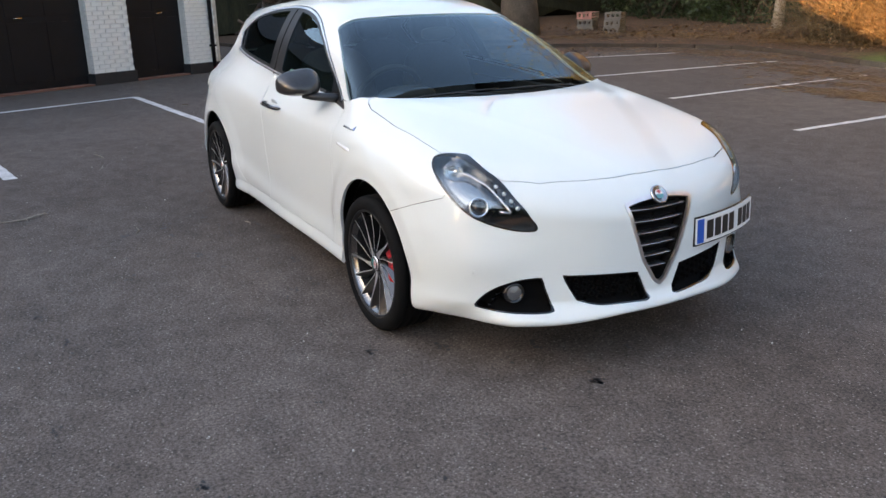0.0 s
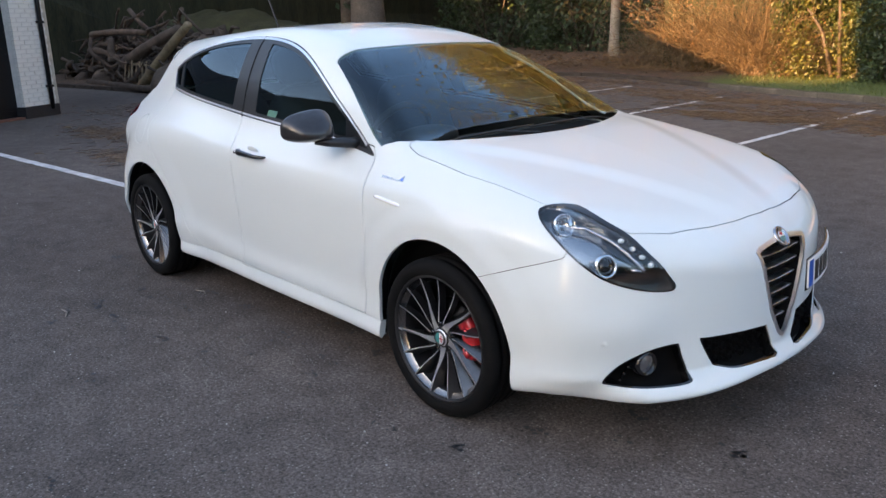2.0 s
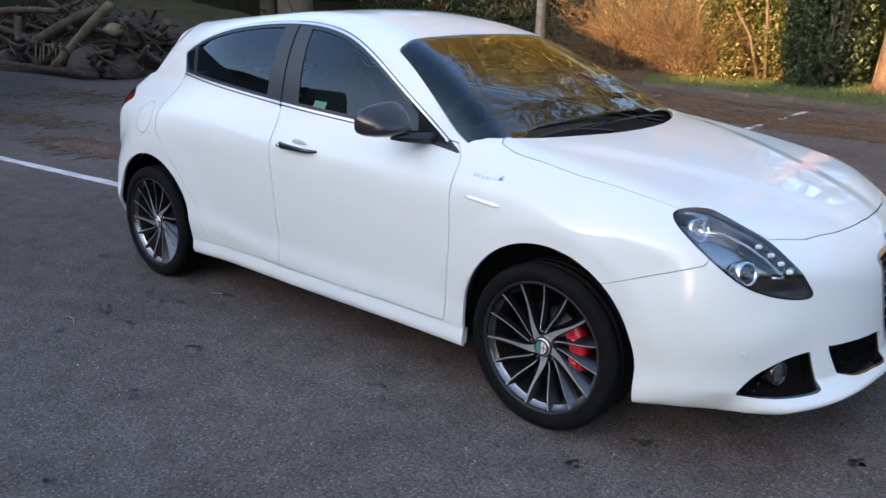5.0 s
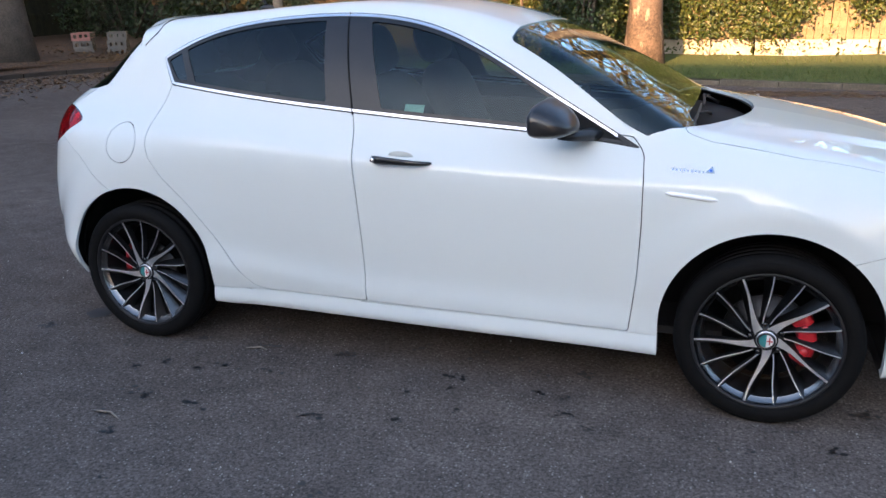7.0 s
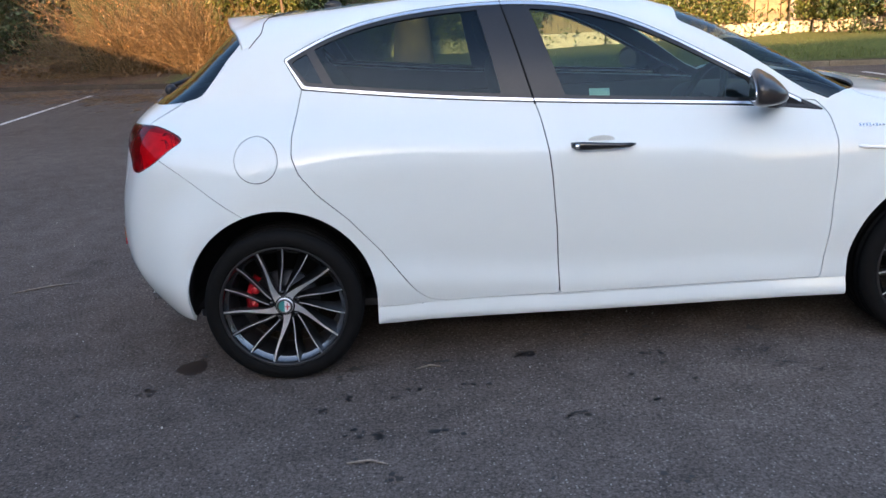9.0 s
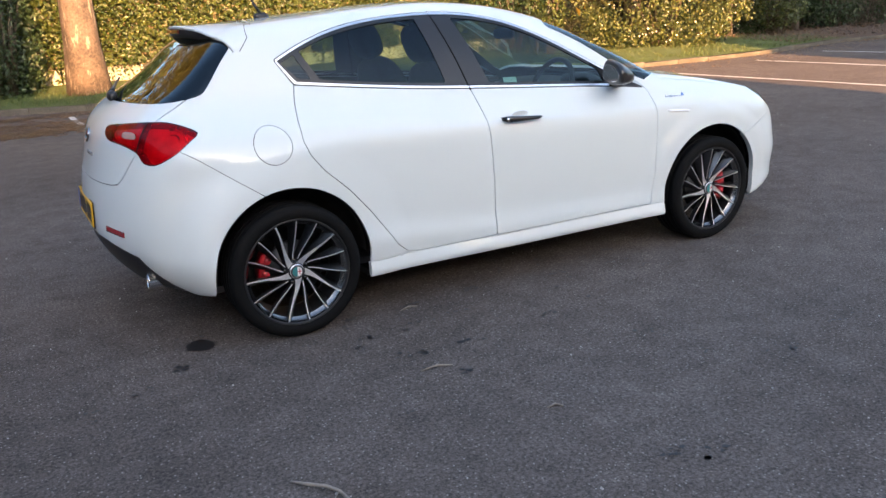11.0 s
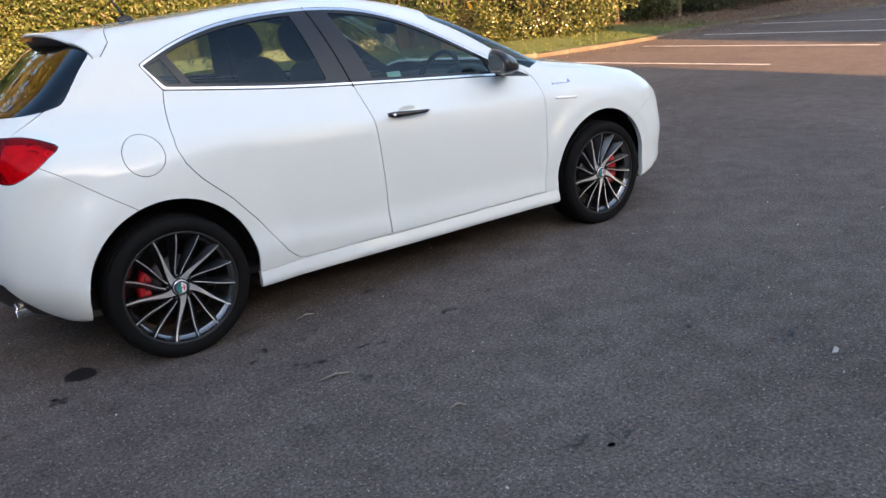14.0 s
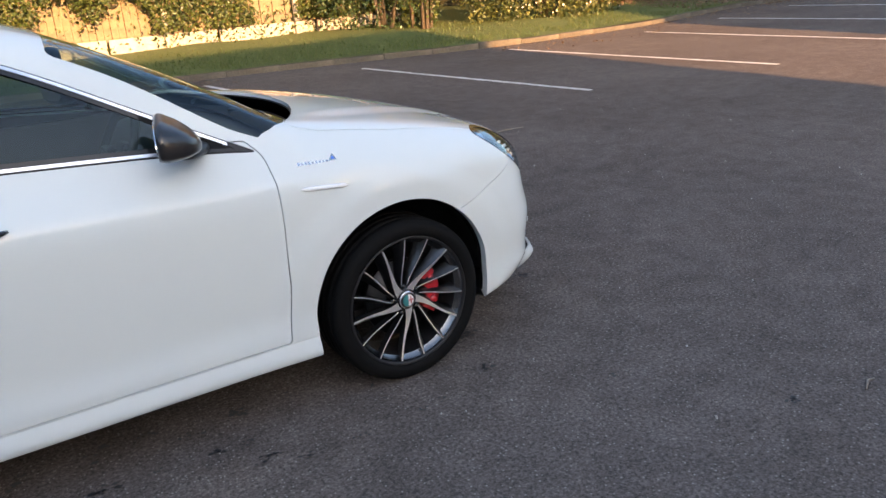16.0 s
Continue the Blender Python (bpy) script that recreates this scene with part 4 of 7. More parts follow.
def number_plate(m, face, label, bend=0.0):
    bm = bmesh.new()
    box(bm, -0.003, 0.003, -0.26, 0.26, -0.0555, 0.0555, 0.001)
    pl = part("number_plate", bm, face, car, label)
    pl.matrix_basis = m
    bm = bmesh.new()
    box(bm, 0.0032, 0.0042, -0.256, -0.214, -0.0515, 0.0515)
    part("blue_band", bm, BLUE, pl)
    bm = bmesh.new()
    box(bm, -0.008, -0.0031, -0.268, 0.268, -0.0635, 0.0635, 0.002)
    part("plate_holder", bm, GLOSS, pl)
    pieces = [pl] + list(pl.children)
    y = -0.195
    for k in range(7):
        if k == 4:
            y += 0.033
        bm = bmesh.new()
        box(bm, 0.0032, 0.0044, y, y + 0.046, -0.0395, 0.0395)
        pieces.append(part("character_bar", bm, BLACK, pl))
        y += 0.058
    for ob in pieces:
        if bend:
            bm = bmesh.new()
            bm.from_mesh(ob.data)
            for k in range(-11, 12):
                bmesh.ops.bisect_plane(bm, geom=bm.verts[:] + bm.edges[:] + bm.faces[:], plane_co=(0, k * 0.023, 0), plane_no=(0, 1, 0))
            for v in bm.verts:
                v.co.x -= bend * v.co.y ** 2
            bm.to_mesh(ob.data)
            bm.free()


number_plate(pose(0.868, 0.462, 0.522, 0, -3, 16.5), PLATE_W, "white front number plate with dark bars", 0.42)
number_plate(pose(-3.400, 0.0, 0.585, 0, -4, 180), PLATE_Y, "yellow rear number plate with dark bars")


# ---- the car: mirrors, handles, trims ----
CARBON = mat("dark_mirror_cap", (0.020, 0.019, 0.020), 0.28, coat=0.35, vary=0.3, scale=60)
SILVER = mat("silver_badge", (0.6, 0.6, 0.62), 0.25, metal=1.0)


def pod(nx, ny, nz, cx, cy, cz, e=2.6, n=20, m=14):
    """A rounded pod with softened corners."""
    bm = bmesh.new()
    rows = []
    for i in range(m + 1):
        v = -math.pi / 2 + math.pi * i / m
        row = []
        for j in range(n):
            u = 2 * math.pi * j / n
            f = lambda c: math.copysign(abs(c) ** (2 / e), c)
            row.append(bm.verts.new((cx + nx * f(math.cos(v)) * f(math.cos(u)), cy + ny * f(math.cos(v)) * f(math.sin(u)), cz + nz * f(math.sin(v)))))
        rows.append(row)
    for a, b in zip(rows, rows[1:]):
        for j in range(n):
            bm.faces.new((a[j], a[(j + 1) % n], b[(j + 1) % n], b[j])).smooth = True
    bmesh.ops.remove_doubles(bm, verts=bm.verts[:], dist=1e-5)
    return bm


for sgn in (-1, 1):
    line_pts = []
    for k in range(13):
        z = 1.036 + 0.387 * k / 12
        q, nr = skin_point(-1.603 - 0.266 * (z - 1.038), -0.65, z, (0, -1, 0))
        line_pts.append((q[0], -sgn * q[1], q[2]))
    part("pillar_seam", tube(bmesh.new(), line_pts, 0.0042, 6), VOIDTRIM, car)

MIRROR_AT = pose(-0.765, -0.896, 1.050, 3, 0, -15)
for sgn in (-1, 1):
    door_f_ob = doors[sgn][0]
    bm = pod(0.064, 0.118, 0.094, 0, 0, 0, 2.9, 32, 20)
    for v in bm.verts:
        x, y, z = v.co
        u = max(0.0, (x + 0.03) / 0.094)
        z = (z if z > 0 else z * 0.62) * (1 - 0.60 * u ** 1.5) - 0.022 * u
        y = y * (1 - 0.34 * u) + 0.018 * u
        t = (y + 0.122) / 0.244
        z = z * (0.74 + 0.26 * t)
        x = x * (1.3 if x > 0 else 1.0)
        if x < -0.042:
            x = -0.042 + (x + 0.042) * 0.10
        v.co = (x, y, z)
    bm.normal_update()
    mir = part("wing_mirror", bm, CARBON, door_f_ob, "dark glossy door mirror")
    mir.matrix_basis = (Matrix.Identity(4) if sgn < 0 else Matrix.Diagonal((1, -1, 1, 1))) @ MIRROR_AT
    bm = bmesh.new()
    ring = [(0.096 * math.copysign(abs(math.cos(a)) ** 0.8, math.cos(a)), math.copysign(abs(math.sin(a)) ** 0.8, math.sin(a))) for a in np.linspace(0, 2 * math.pi, 41)[:-1]]
    f = bm.faces.new([bm.verts.new((-0.0460, a, (0.068 if b > 0 else 0.040) * b * (0.80 + 0.2 * a / 0.096))) for a, b in ring])
    r = bmesh.ops.extrude_face_region(bm, geom=[f])
    bmesh.ops.translate(bm, vec=(0.008, 0, 0), verts=[v for v in r["geom"] if isinstance(v, bmesh.types.BMVert)])
    bmesh.ops.recalc_face_normals(bm, faces=bm.faces[:])
    g = part("mirror_glass", bm, CHROME, mir)
    bm = bmesh.new()
    tube(bm, [(-0.64, -0.715, 0.985), (-0.665, -0.78, 0.992), (-0.70, -0.84, 1.00), (-0.735, -0.88, 1.012)], [0.040, 0.036, 0.031, 0.026], 10)
    for v in bm.verts:
        v.co.z = 0.995 + (v.co.z - 0.995) * 0.6
    st = part("mirror_stalk", bm, BLACK, door_f_ob)
    st.matrix_basis = Matrix.Identity(4) if sgn < 0 else Matrix.Diagonal((1, -1, 1, 1))
    # door handle on its dish
    bm = bmesh.new()
    rows = []
    for k in range(17):
        u = k / 16
        x = -1.484 + 0.250 * u
        z = 0.886 - 0.010 * u
        q, nr = skin_point(x, -0.864, z, (0, -1, 0))
        out = 0.030 * (1 - (1 - min(u / 0.12, 1)) ** 2) * (1 - max(0, (u - 0.7) / 0.3) ** 2) + 0.004
        h = 0.0175 * (1 - 0.55 * u) * (0.55 + 0.45 * min(1, u / 0.08)) * (0.5 + 0.5 * min(1, (1 - u) / 0.08))
        c = Vector(q) + Vector((0, -out, 0))
        rows.append([bm.verts.new(c + Vector((0, dy, dz))) for dy, dz in ((-0.006, h * 0.5), (-0.006, -h * 0.5), (0.0, -h), (0.010, -h * 0.8), (0.010, h * 0.8), (0.0, h))])
    for a, b in zip(rows, rows[1:]):
        for i in range(6):
            bm.faces.new((a[i], a[(i + 1) % 6], b[(i + 1) % 6], b[i])).smooth = True
    bm.faces.new(rows[0][::-1]), bm.faces.new(rows[-1])
    bmesh.ops.recalc_face_normals(bm, faces=bm.faces[:])
    hd = part("door_handle", bm, GLOSS, door_f_ob, "glossy black door handle")
    hd.matrix_basis = Matrix.Identity(4) if sgn < 0 else Matrix.Diagonal((1, -1, 1, 1))
    bm = lathe(bmesh.new(), [(0.0, 0.003), (0.0075, 0.003), (0.0095, 0.0)], 18, "Z")
    ob = part("lock_cylinder", bm, CHROME, door_f_ob)
    q, nr = skin_point(-1.466, -0.864, 0.885, (0, -1, 0))
    ob.matrix_basis = (Matrix.Identity(4) if sgn < 0 else Matrix.Diagonal((1, -1, 1, 1))) @ aimed((q[0], q[1] - 0.0385, q[2]), (0, -1, 0.05))
    dish = pod(0.052, 0.004, 0.024, 0, 0, 0, 2.0, 24, 10)
    q, nr = skin_point(-1.365, -0.86, 0.897, (0, -1, 0))
    ob = part("handle_dish", dish, PAINT, door_f_ob)
    ob.matrix_basis = (Matrix.Identity(4) if sgn < 0 else Matrix.Diagonal((1, -1, 1, 1))) @ Matrix.Translation(q) @ pose(0, 0, 0, 20, 0, 0)
    # repeater strip and badge on the wing
    wing = panels["front_wing"][0 if sgn < 0 else 1]
    bm = bmesh.new()
    tube(bm, [Vector(skin_point(-0.37 + 0.172 * k / 8, -0.875, 0.818 - 0.014 * k / 8, (0, -1, 0))[0]) for k in range(9)], [0.003] + [0.0085] * 7 + [0.003], 8)
    ob = part("side_repeater", bm, LEDS, wing, "slim clear side repeater with chrome edge")
    ob.matrix_basis = Matrix.Identity(4) if sgn < 0 else Matrix.Diagonal((1, -1, 1, 1))
    for k in range(9):
        x = -0.352 + 0.0125 * k
        h = (0.013, 0.010, 0.011, 0.013, 0.007, 0.012, 0.008, 0.007, 0.007)[k]
        q, nr = skin_point(x, -0.835, 0.900 - 0.0012 * k, (0, -0.8, 0.6))
        bm = bmesh.new()
        box(bm, -0.0042, 0.0042, -h / 2, h / 2, 0.0, 0.0018, 0.0005)
        ob = part("badge_bar", bm, SILVER, wing)
        m = aimed(q, nr)
        xa = Vector((1, 0, 0)) - Vector(nr) * nr[0]
        xa.normalize()
        ya = Vector(nr).cross(xa)
        m = Matrix.Translation(q) @ Matrix((xa, ya, Vector(nr))).transposed().to_4x4()
        ob.matrix_basis = (Matrix.Identity(4) if sgn < 0 else Matrix.Diagonal((1, -1, 1, 1))) @ m
    bm = bmesh.new()
    vs = [bm.verts.new(p) for p in ((-0.016, -0.010, 0.0015), (0.016, -0.010, 0.0015), (0.008, 0.018, 0.0015))]
    bm.faces.new(vs)
    r = bmesh.ops.extrude_face_region(bm, geom=bm.faces[:])
    bmesh.ops.translate(bm, vec=(0, 0, -0.0015), verts=[v for v in r["geom"] if isinstance(v, bmesh.types.BMVert)])
    q, nr = skin_point(-0.231, -0.83, 0.897, (0, -0.8, 0.6))
    xa = (Vector((1, 0, 0)) - Vector(nr) * nr[0]).normalized()
    m = Matrix.Translation(q) @ Matrix((xa, Vector(nr).cross(xa), Vector(nr))).transposed().to_4x4()
    tri = part("triangle_badge", bm, SILVER, wing, "small silver triangle badge")
    tri.matrix_basis = (Matrix.Identity(4) if sgn < 0 else Matrix.Diagonal((1, -1, 1, 1))) @ m
    bm = bmesh.new()
    box(bm, -0.0045, 0.0045, -0.0045, 0.0045, 0.0016, 0.0024)
    bmesh.ops.rotate(bm, matrix=Matrix.Rotation(radians(45), 3, "Z"), cent=(0, 0, 0), verts=bm.verts[:])
    bmesh.ops.translate(bm, vec=(0.003, -0.001, 0), verts=bm.verts[:])
    part("badge_clover", bm, BLUE, tri)
    # rear reflector
    q, nr = skin_point(-3.33, sgn * 0.49, 0.546, (-1, sgn * 0.4, 0))
    bm = bmesh.new()
    box(bm, -0.078, 0.078, -0.013, 0.013, -0.004, 0.003, 0.003)
    ob = part("reflector", bm, mat("red_reflector", (0.28, 0.006, 0.012), 0.25, coat=0.8) if sgn < 0 else bpy.data.materials["red_reflector"], car, "red rear reflector")
    ya = (Vector((0, 0, 1)) - Vector(nr) * nr[2]).normalized()
    xa = ya.cross(Vector(nr))
    ob.matrix_basis = Matrix.Translation(q) @ Matrix((xa, ya, Vector(nr))).transposed().to_4x4() @ pose(0, 0, 0, 0, 0, 4 * sgn)
    # exhaust tips
    bm = bmesh.new()
    lathe(bm, [(0.040, 0.10), (0.040, 0.0), (0.041, -0.004), (0.037, -0.006), (0.036, 0.0), (0.036, 0.09), (0.0, 0.09)], 28)
    ob = part("exhaust_tip", bm, CHROME, car, "chrome exhaust tail pipe")
    ob.matrix_basis = pose(-3.235, sgn * 0.53, 0.300, 0, 0, 270)
# letters of the model name on the tailgate, as bars
for k in range(6):
    q, nr = skin_point(-3.33, -0.035 - 0.026 * (5 - k) + 0.07 - 0.07, 0.855, (-1, 0, 0))
    bm = bmesh.new()
    box(bm, -0.002, 0.002, -0.009, 0.009, -0.010 if k else -0.014, 0.010 if k else 0.014, 0.0005)
    ob = part("name_bar", bm, SILVER, panels["tailgate"][0])
    ob.matrix_basis = Matrix.Translation(q)

# cowl, wipers, aerial, spoiler
panel("cowl", cowl, VOIDTRIM, car, "black plastic cowl below the windscreen", lip=0.0, push=-0.065, both="one")
for y0, y1 in ((-0.58, 0.02), (-0.02, 0.58)):
    pts = []
    for k in range(9):
        y = y0 + (y1 - y0) * k / 8
        x = float(glass_foot(abs(y))) + 0.022 - 0.012 * k / 8
        pts.append((x, y, float(top_at(np.array([x]), np.array([abs(y)]))[0]) - 0.030))
    bm = tube(bmesh.new(), pts, [0.004] * 2 + [0.006] * 5 + [0.004] * 2, 6)
    part("wiper_blade", bm, BLACK, car)
    mid = Vector(pts[4])
    foot = Vector((float(glass_foot(abs(y1))) + 0.05, y1, float(top_at(np.array([float(glass_foot(abs(y1))) + 0.05]), np.array([abs(y1)]))[0]) - 0.055))
    bm = tube(bmesh.new(), [foot, foot + Vector((-0.01, -0.03, 0.008)), mid + Vector((0.012, 0.05, 0.002)), mid], [0.010, 0.007, 0.005, 0.004], 6)
    part("wiper_arm", bm, BLACK, car)
q = np.array([-2.41, 0.0, float(top_at(np.array([-2.41]), np.array([0.0]))[0])])
bm = pod(0.042, 0.016, 0.022, 0, 0, 0.004, 2.0, 18, 10)
ae = part("aerial", bm, BLACK, car, "black roof aerial")
ae.matrix_basis = Matrix.Translation(q)
part("aerial_rod", tube(bmesh.new(), [(0.0, 0, 0.015), (-0.055, 0, 0.11), (-0.15, 0, 0.28)], [0.007, 0.0055, 0.004], 8), BLACK, ae)


# the spoiler runs out behind the roof, over a dark underside that leads to the glass
bm, bm2 = bmesh.new(), bmesh.new()
rows, under = [], []
def skin_z(x, s):
    """The height of the roof at a place."""
    lo, hi = 0.9, 1.6
    for _ in range(30):
        mid = (lo + hi) / 2
        lo, hi = (mid, hi) if body_field(np.array([[x, s, mid]]))[0] < 0 else (lo, mid)
    return lo


for v in [-1.04] + list(np.linspace(-1, 1, 49)) + [1.04]:
    w = min(abs(v), 1.0)
    yt = yl = 0.572 * max(-1, min(1, v))
    x0 = -2.575 - 0.30 * yt * yt
    xl, zl = -2.865 + 0.14 * w ** 1.8, 1.398 - 0.098 * w ** 3.0
    zl = max(zl, skin_z(xl, abs(yl)) + 0.006 * (1 - w ** 6))
    xt, zt = xl - 0.006, zl + 0.014 * (1 - w ** 4) + 0.003
    z0 = skin_z(x0, abs(yt)) + 0.002
    row = []
    for u in np.linspace(0, 1, 12):
        x = x0 + (xt - x0) * u
        row.append(bm.verts.new((x, yt, max(z0 + (zt - z0) * u, skin_z(x, abs(yt)) + 0.002))))
    row.append(bm.verts.new((xl - 0.012, (yl + yt) / 2, zt - 0.006 - 0.25 * (zt - zl))))
    row.append(bm.verts.new((xl, yl, zl)))
    if abs(v) > 1:
        for q in row[:-1]:
            q.co = Vector((q.co.x + 0.004, math.copysign(0.576, v), q.co.z - 0.025))
        row[-1].co += Vector((0.02, 0, -0.004))
    rows.append(row)
    thick = 0.034 * (1 - w ** 3) + 0.004
    if abs(v) <= 1:
        under.append([bm2.verts.new((xl + 0.001, yl, zl + 0.002)), bm2.verts.new((xl + 0.012, yl * 0.99, zl - thick)), bm2.verts.new((xl + 0.05 * (1 - w), yl * 0.98, zl - thick - 0.006)), bm2.verts.new((xl + 0.14 * (1 - w) + 0.004, yl * 0.97, zl - thick - 0.012))])
for rr, b in ((rows, bm), (under, bm2)):
    for a, c in zip(rr, rr[1:]):
        for i in range(len(a) - 1):
            b.faces.new((a[i], c[i], c[i + 1], a[i + 1])).smooth = True
    bmesh.ops.recalc_face_normals(b, faces=b.faces[:])
seam = [(-2.575 - 0.30 * y * y, y, skin_z(-2.575 - 0.30 * y * y, abs(y)) + 0.003) for y in np.linspace(-0.50, 0.50, 40)]
for sgn, at in ((-1, 0), (1, None)):
    drop = []
    for z in (1.352, 1.334, 1.315, 1.296):
        q, nr = skin_point(-2.655 - 0.9 * (1.352 - z), 0.56, z, (0, 1, 0))
        drop.append((q[0], sgn * (q[1] + 0.002), q[2]))
    seam = drop[::-1] + seam if sgn < 0 else seam + drop
sp = part("roof_spoiler", bm, PAINT, car, "white roof spoiler over the rear window")
part("spoiler_underside", bm2, BLACK, sp)
part("spoiler_seam", tube(bmesh.new(), seam, [0.0019] * len(seam), 5), BLACK, sp)
bm = bmesh.new()
box(bm, -0.006, 0.004, -0.13, 0.13, -0.009, 0.009, 0.003)
ob = part("brake_light", bm, mat("brake_light_red", (0.12, 0.004, 0.006), 0.2, coat=0.8), sp)
ob.location = (-2.8665, 0, 1.388)
bm = pod(0.026, 0.040, 0.026, -3.198, 0.0, 1.104, 2.2, 16, 10)
tube(bm, [(-3.20, 0.02, 1.12), (-3.175, 0.10, 1.128), (-3.13, 0.30, 1.145), (-3.09, 0.44, 1.16)], [0.012, 0.010, 0.007, 0.005], 8)
part("rear_wiper", bm, BLACK, car)

# ---- the car: cabin ----
TRIM = mat("cabin_plastic", (0.025, 0.025, 0.027), 0.65, vary=0.2, scale=20)
CLOTH = mat("dark_seat_cloth", (0.030, 0.030, 0.033), 0.85, vary=0.3, scale=80, bump=0.2, bscale=300)
bm = bmesh.new()
box(bm, -3.0, 0.1, -0.72, 0.72, 0.24, 0.27)
part("cabin_floor", bm, TRIM, car)
for sgn in (-1, 1):
    bm = bmesh.new()
    box(bm, -2.18, -0.5, sgn * 0.70 - 0.02, sgn * 0.70 + 0.02, 0.27, 0.95, 0.015)
    part("door_lining", bm, TRIM, car)
bm = pod(0.25, 0.70, 0.13, -0.46, 0, 0.84, 3.0, 32, 14)
part("dashboard", bm, TRIM, car)
bm = pod(0.08, 0.16, 0.05, -0.60, -0.36, 0.98, 2.4)
part("instrument_hood", bm, TRIM, car)
bm = bmesh.new()
ringp = [(0.0, 0.185 * math.cos(a), 0.185 * math.sin(a)) for a in np.linspace(0, 2 * math.pi, 33)]
tube(bm, ringp, 0.016, 8, False)
for a in (0, 180, 270):
    tube(bm, [(0.02, 0, 0), (0.0, 0.18 * math.cos(radians(a)), 0.18 * math.sin(radians(a)))], [0.03, 0.014], 6)
box(bm, 0.0, 0.05, -0.06, 0.06, -0.05, 0.05, 0.015)
sw = part("steering_wheel", bm, TRIM, car)
sw.matrix_basis = pose(-0.82, -0.36, 0.945, 0, 24, 0)


def car_seat(x, y, w, back):
    bm = pod(0.26, w / 2, 0.09, x, y, 0.50, 3.2)
    s = part("seat", bm, CLOTH, car, "dark cloth car seat")
    bm = pod(0.105, w / 2, 0.37, 0, 0, 0.34, 3.2)
    b = part("backrest", bm, CLOTH, s)
    b.matrix_basis = pose(x - 0.24, y, 0.50, 0, -back, 0)
    bm = pod(0.07, 0.135, 0.105, 0, 0, 0.815, 3.0)
    h = part("headrest", bm, CLOTH, s)
    h.matrix_basis = pose(x - 0.24, y, 0.50, 0, -back, 0)
    for dy in (-0.05, 0.05):
        bm = tube(bmesh.new(), [(0, dy, 0.66), (0, dy, 0.76)], 0.006, 6)
        p = part("headrest_post", bm, CHROME, s)
        p.matrix_basis = pose(x - 0.24, y, 0.50, 0, -back, 0)


for y in (-0.36, 0.36):
    car_seat(-1.15, y, 0.50, 20)
for y in (-0.38, 0.38):
    car_seat(-2.02, y, 0.56, 24)
bm = bmesh.new()
box(bm, -2.98, -2.45, -0.6, 0.6, 1.0, 1.02, 0.008)
part("parcel_shelf", bm, TRIM, car)
bm = pod(0.02, 0.11, 0.035, -0.90, 0, 1.27, 3.0)
part("interior_mirror", bm, TRIM, car)
bm = bmesh.new()
box(bm, -0.04, 0.04, -0.001, 0.001, -0.022, 0.022)
st = part("window_sticker", bm, mat("pale_green_sticker", (0.45, 0.62, 0.55), 0.6, vary=0.15, scale=60), car, "pale green square sticker inside the window")
q, nr = skin_point(-1.347, -0.79, 1.059, (0, -1, 0))
st.matrix_basis = Matrix.Translation((q[0], q[1] + 0.012, q[2])) @ pose(0, 0, 0, -29, 2, 0)


# ---- the car park ----
rng = np.random.default_rng(7)


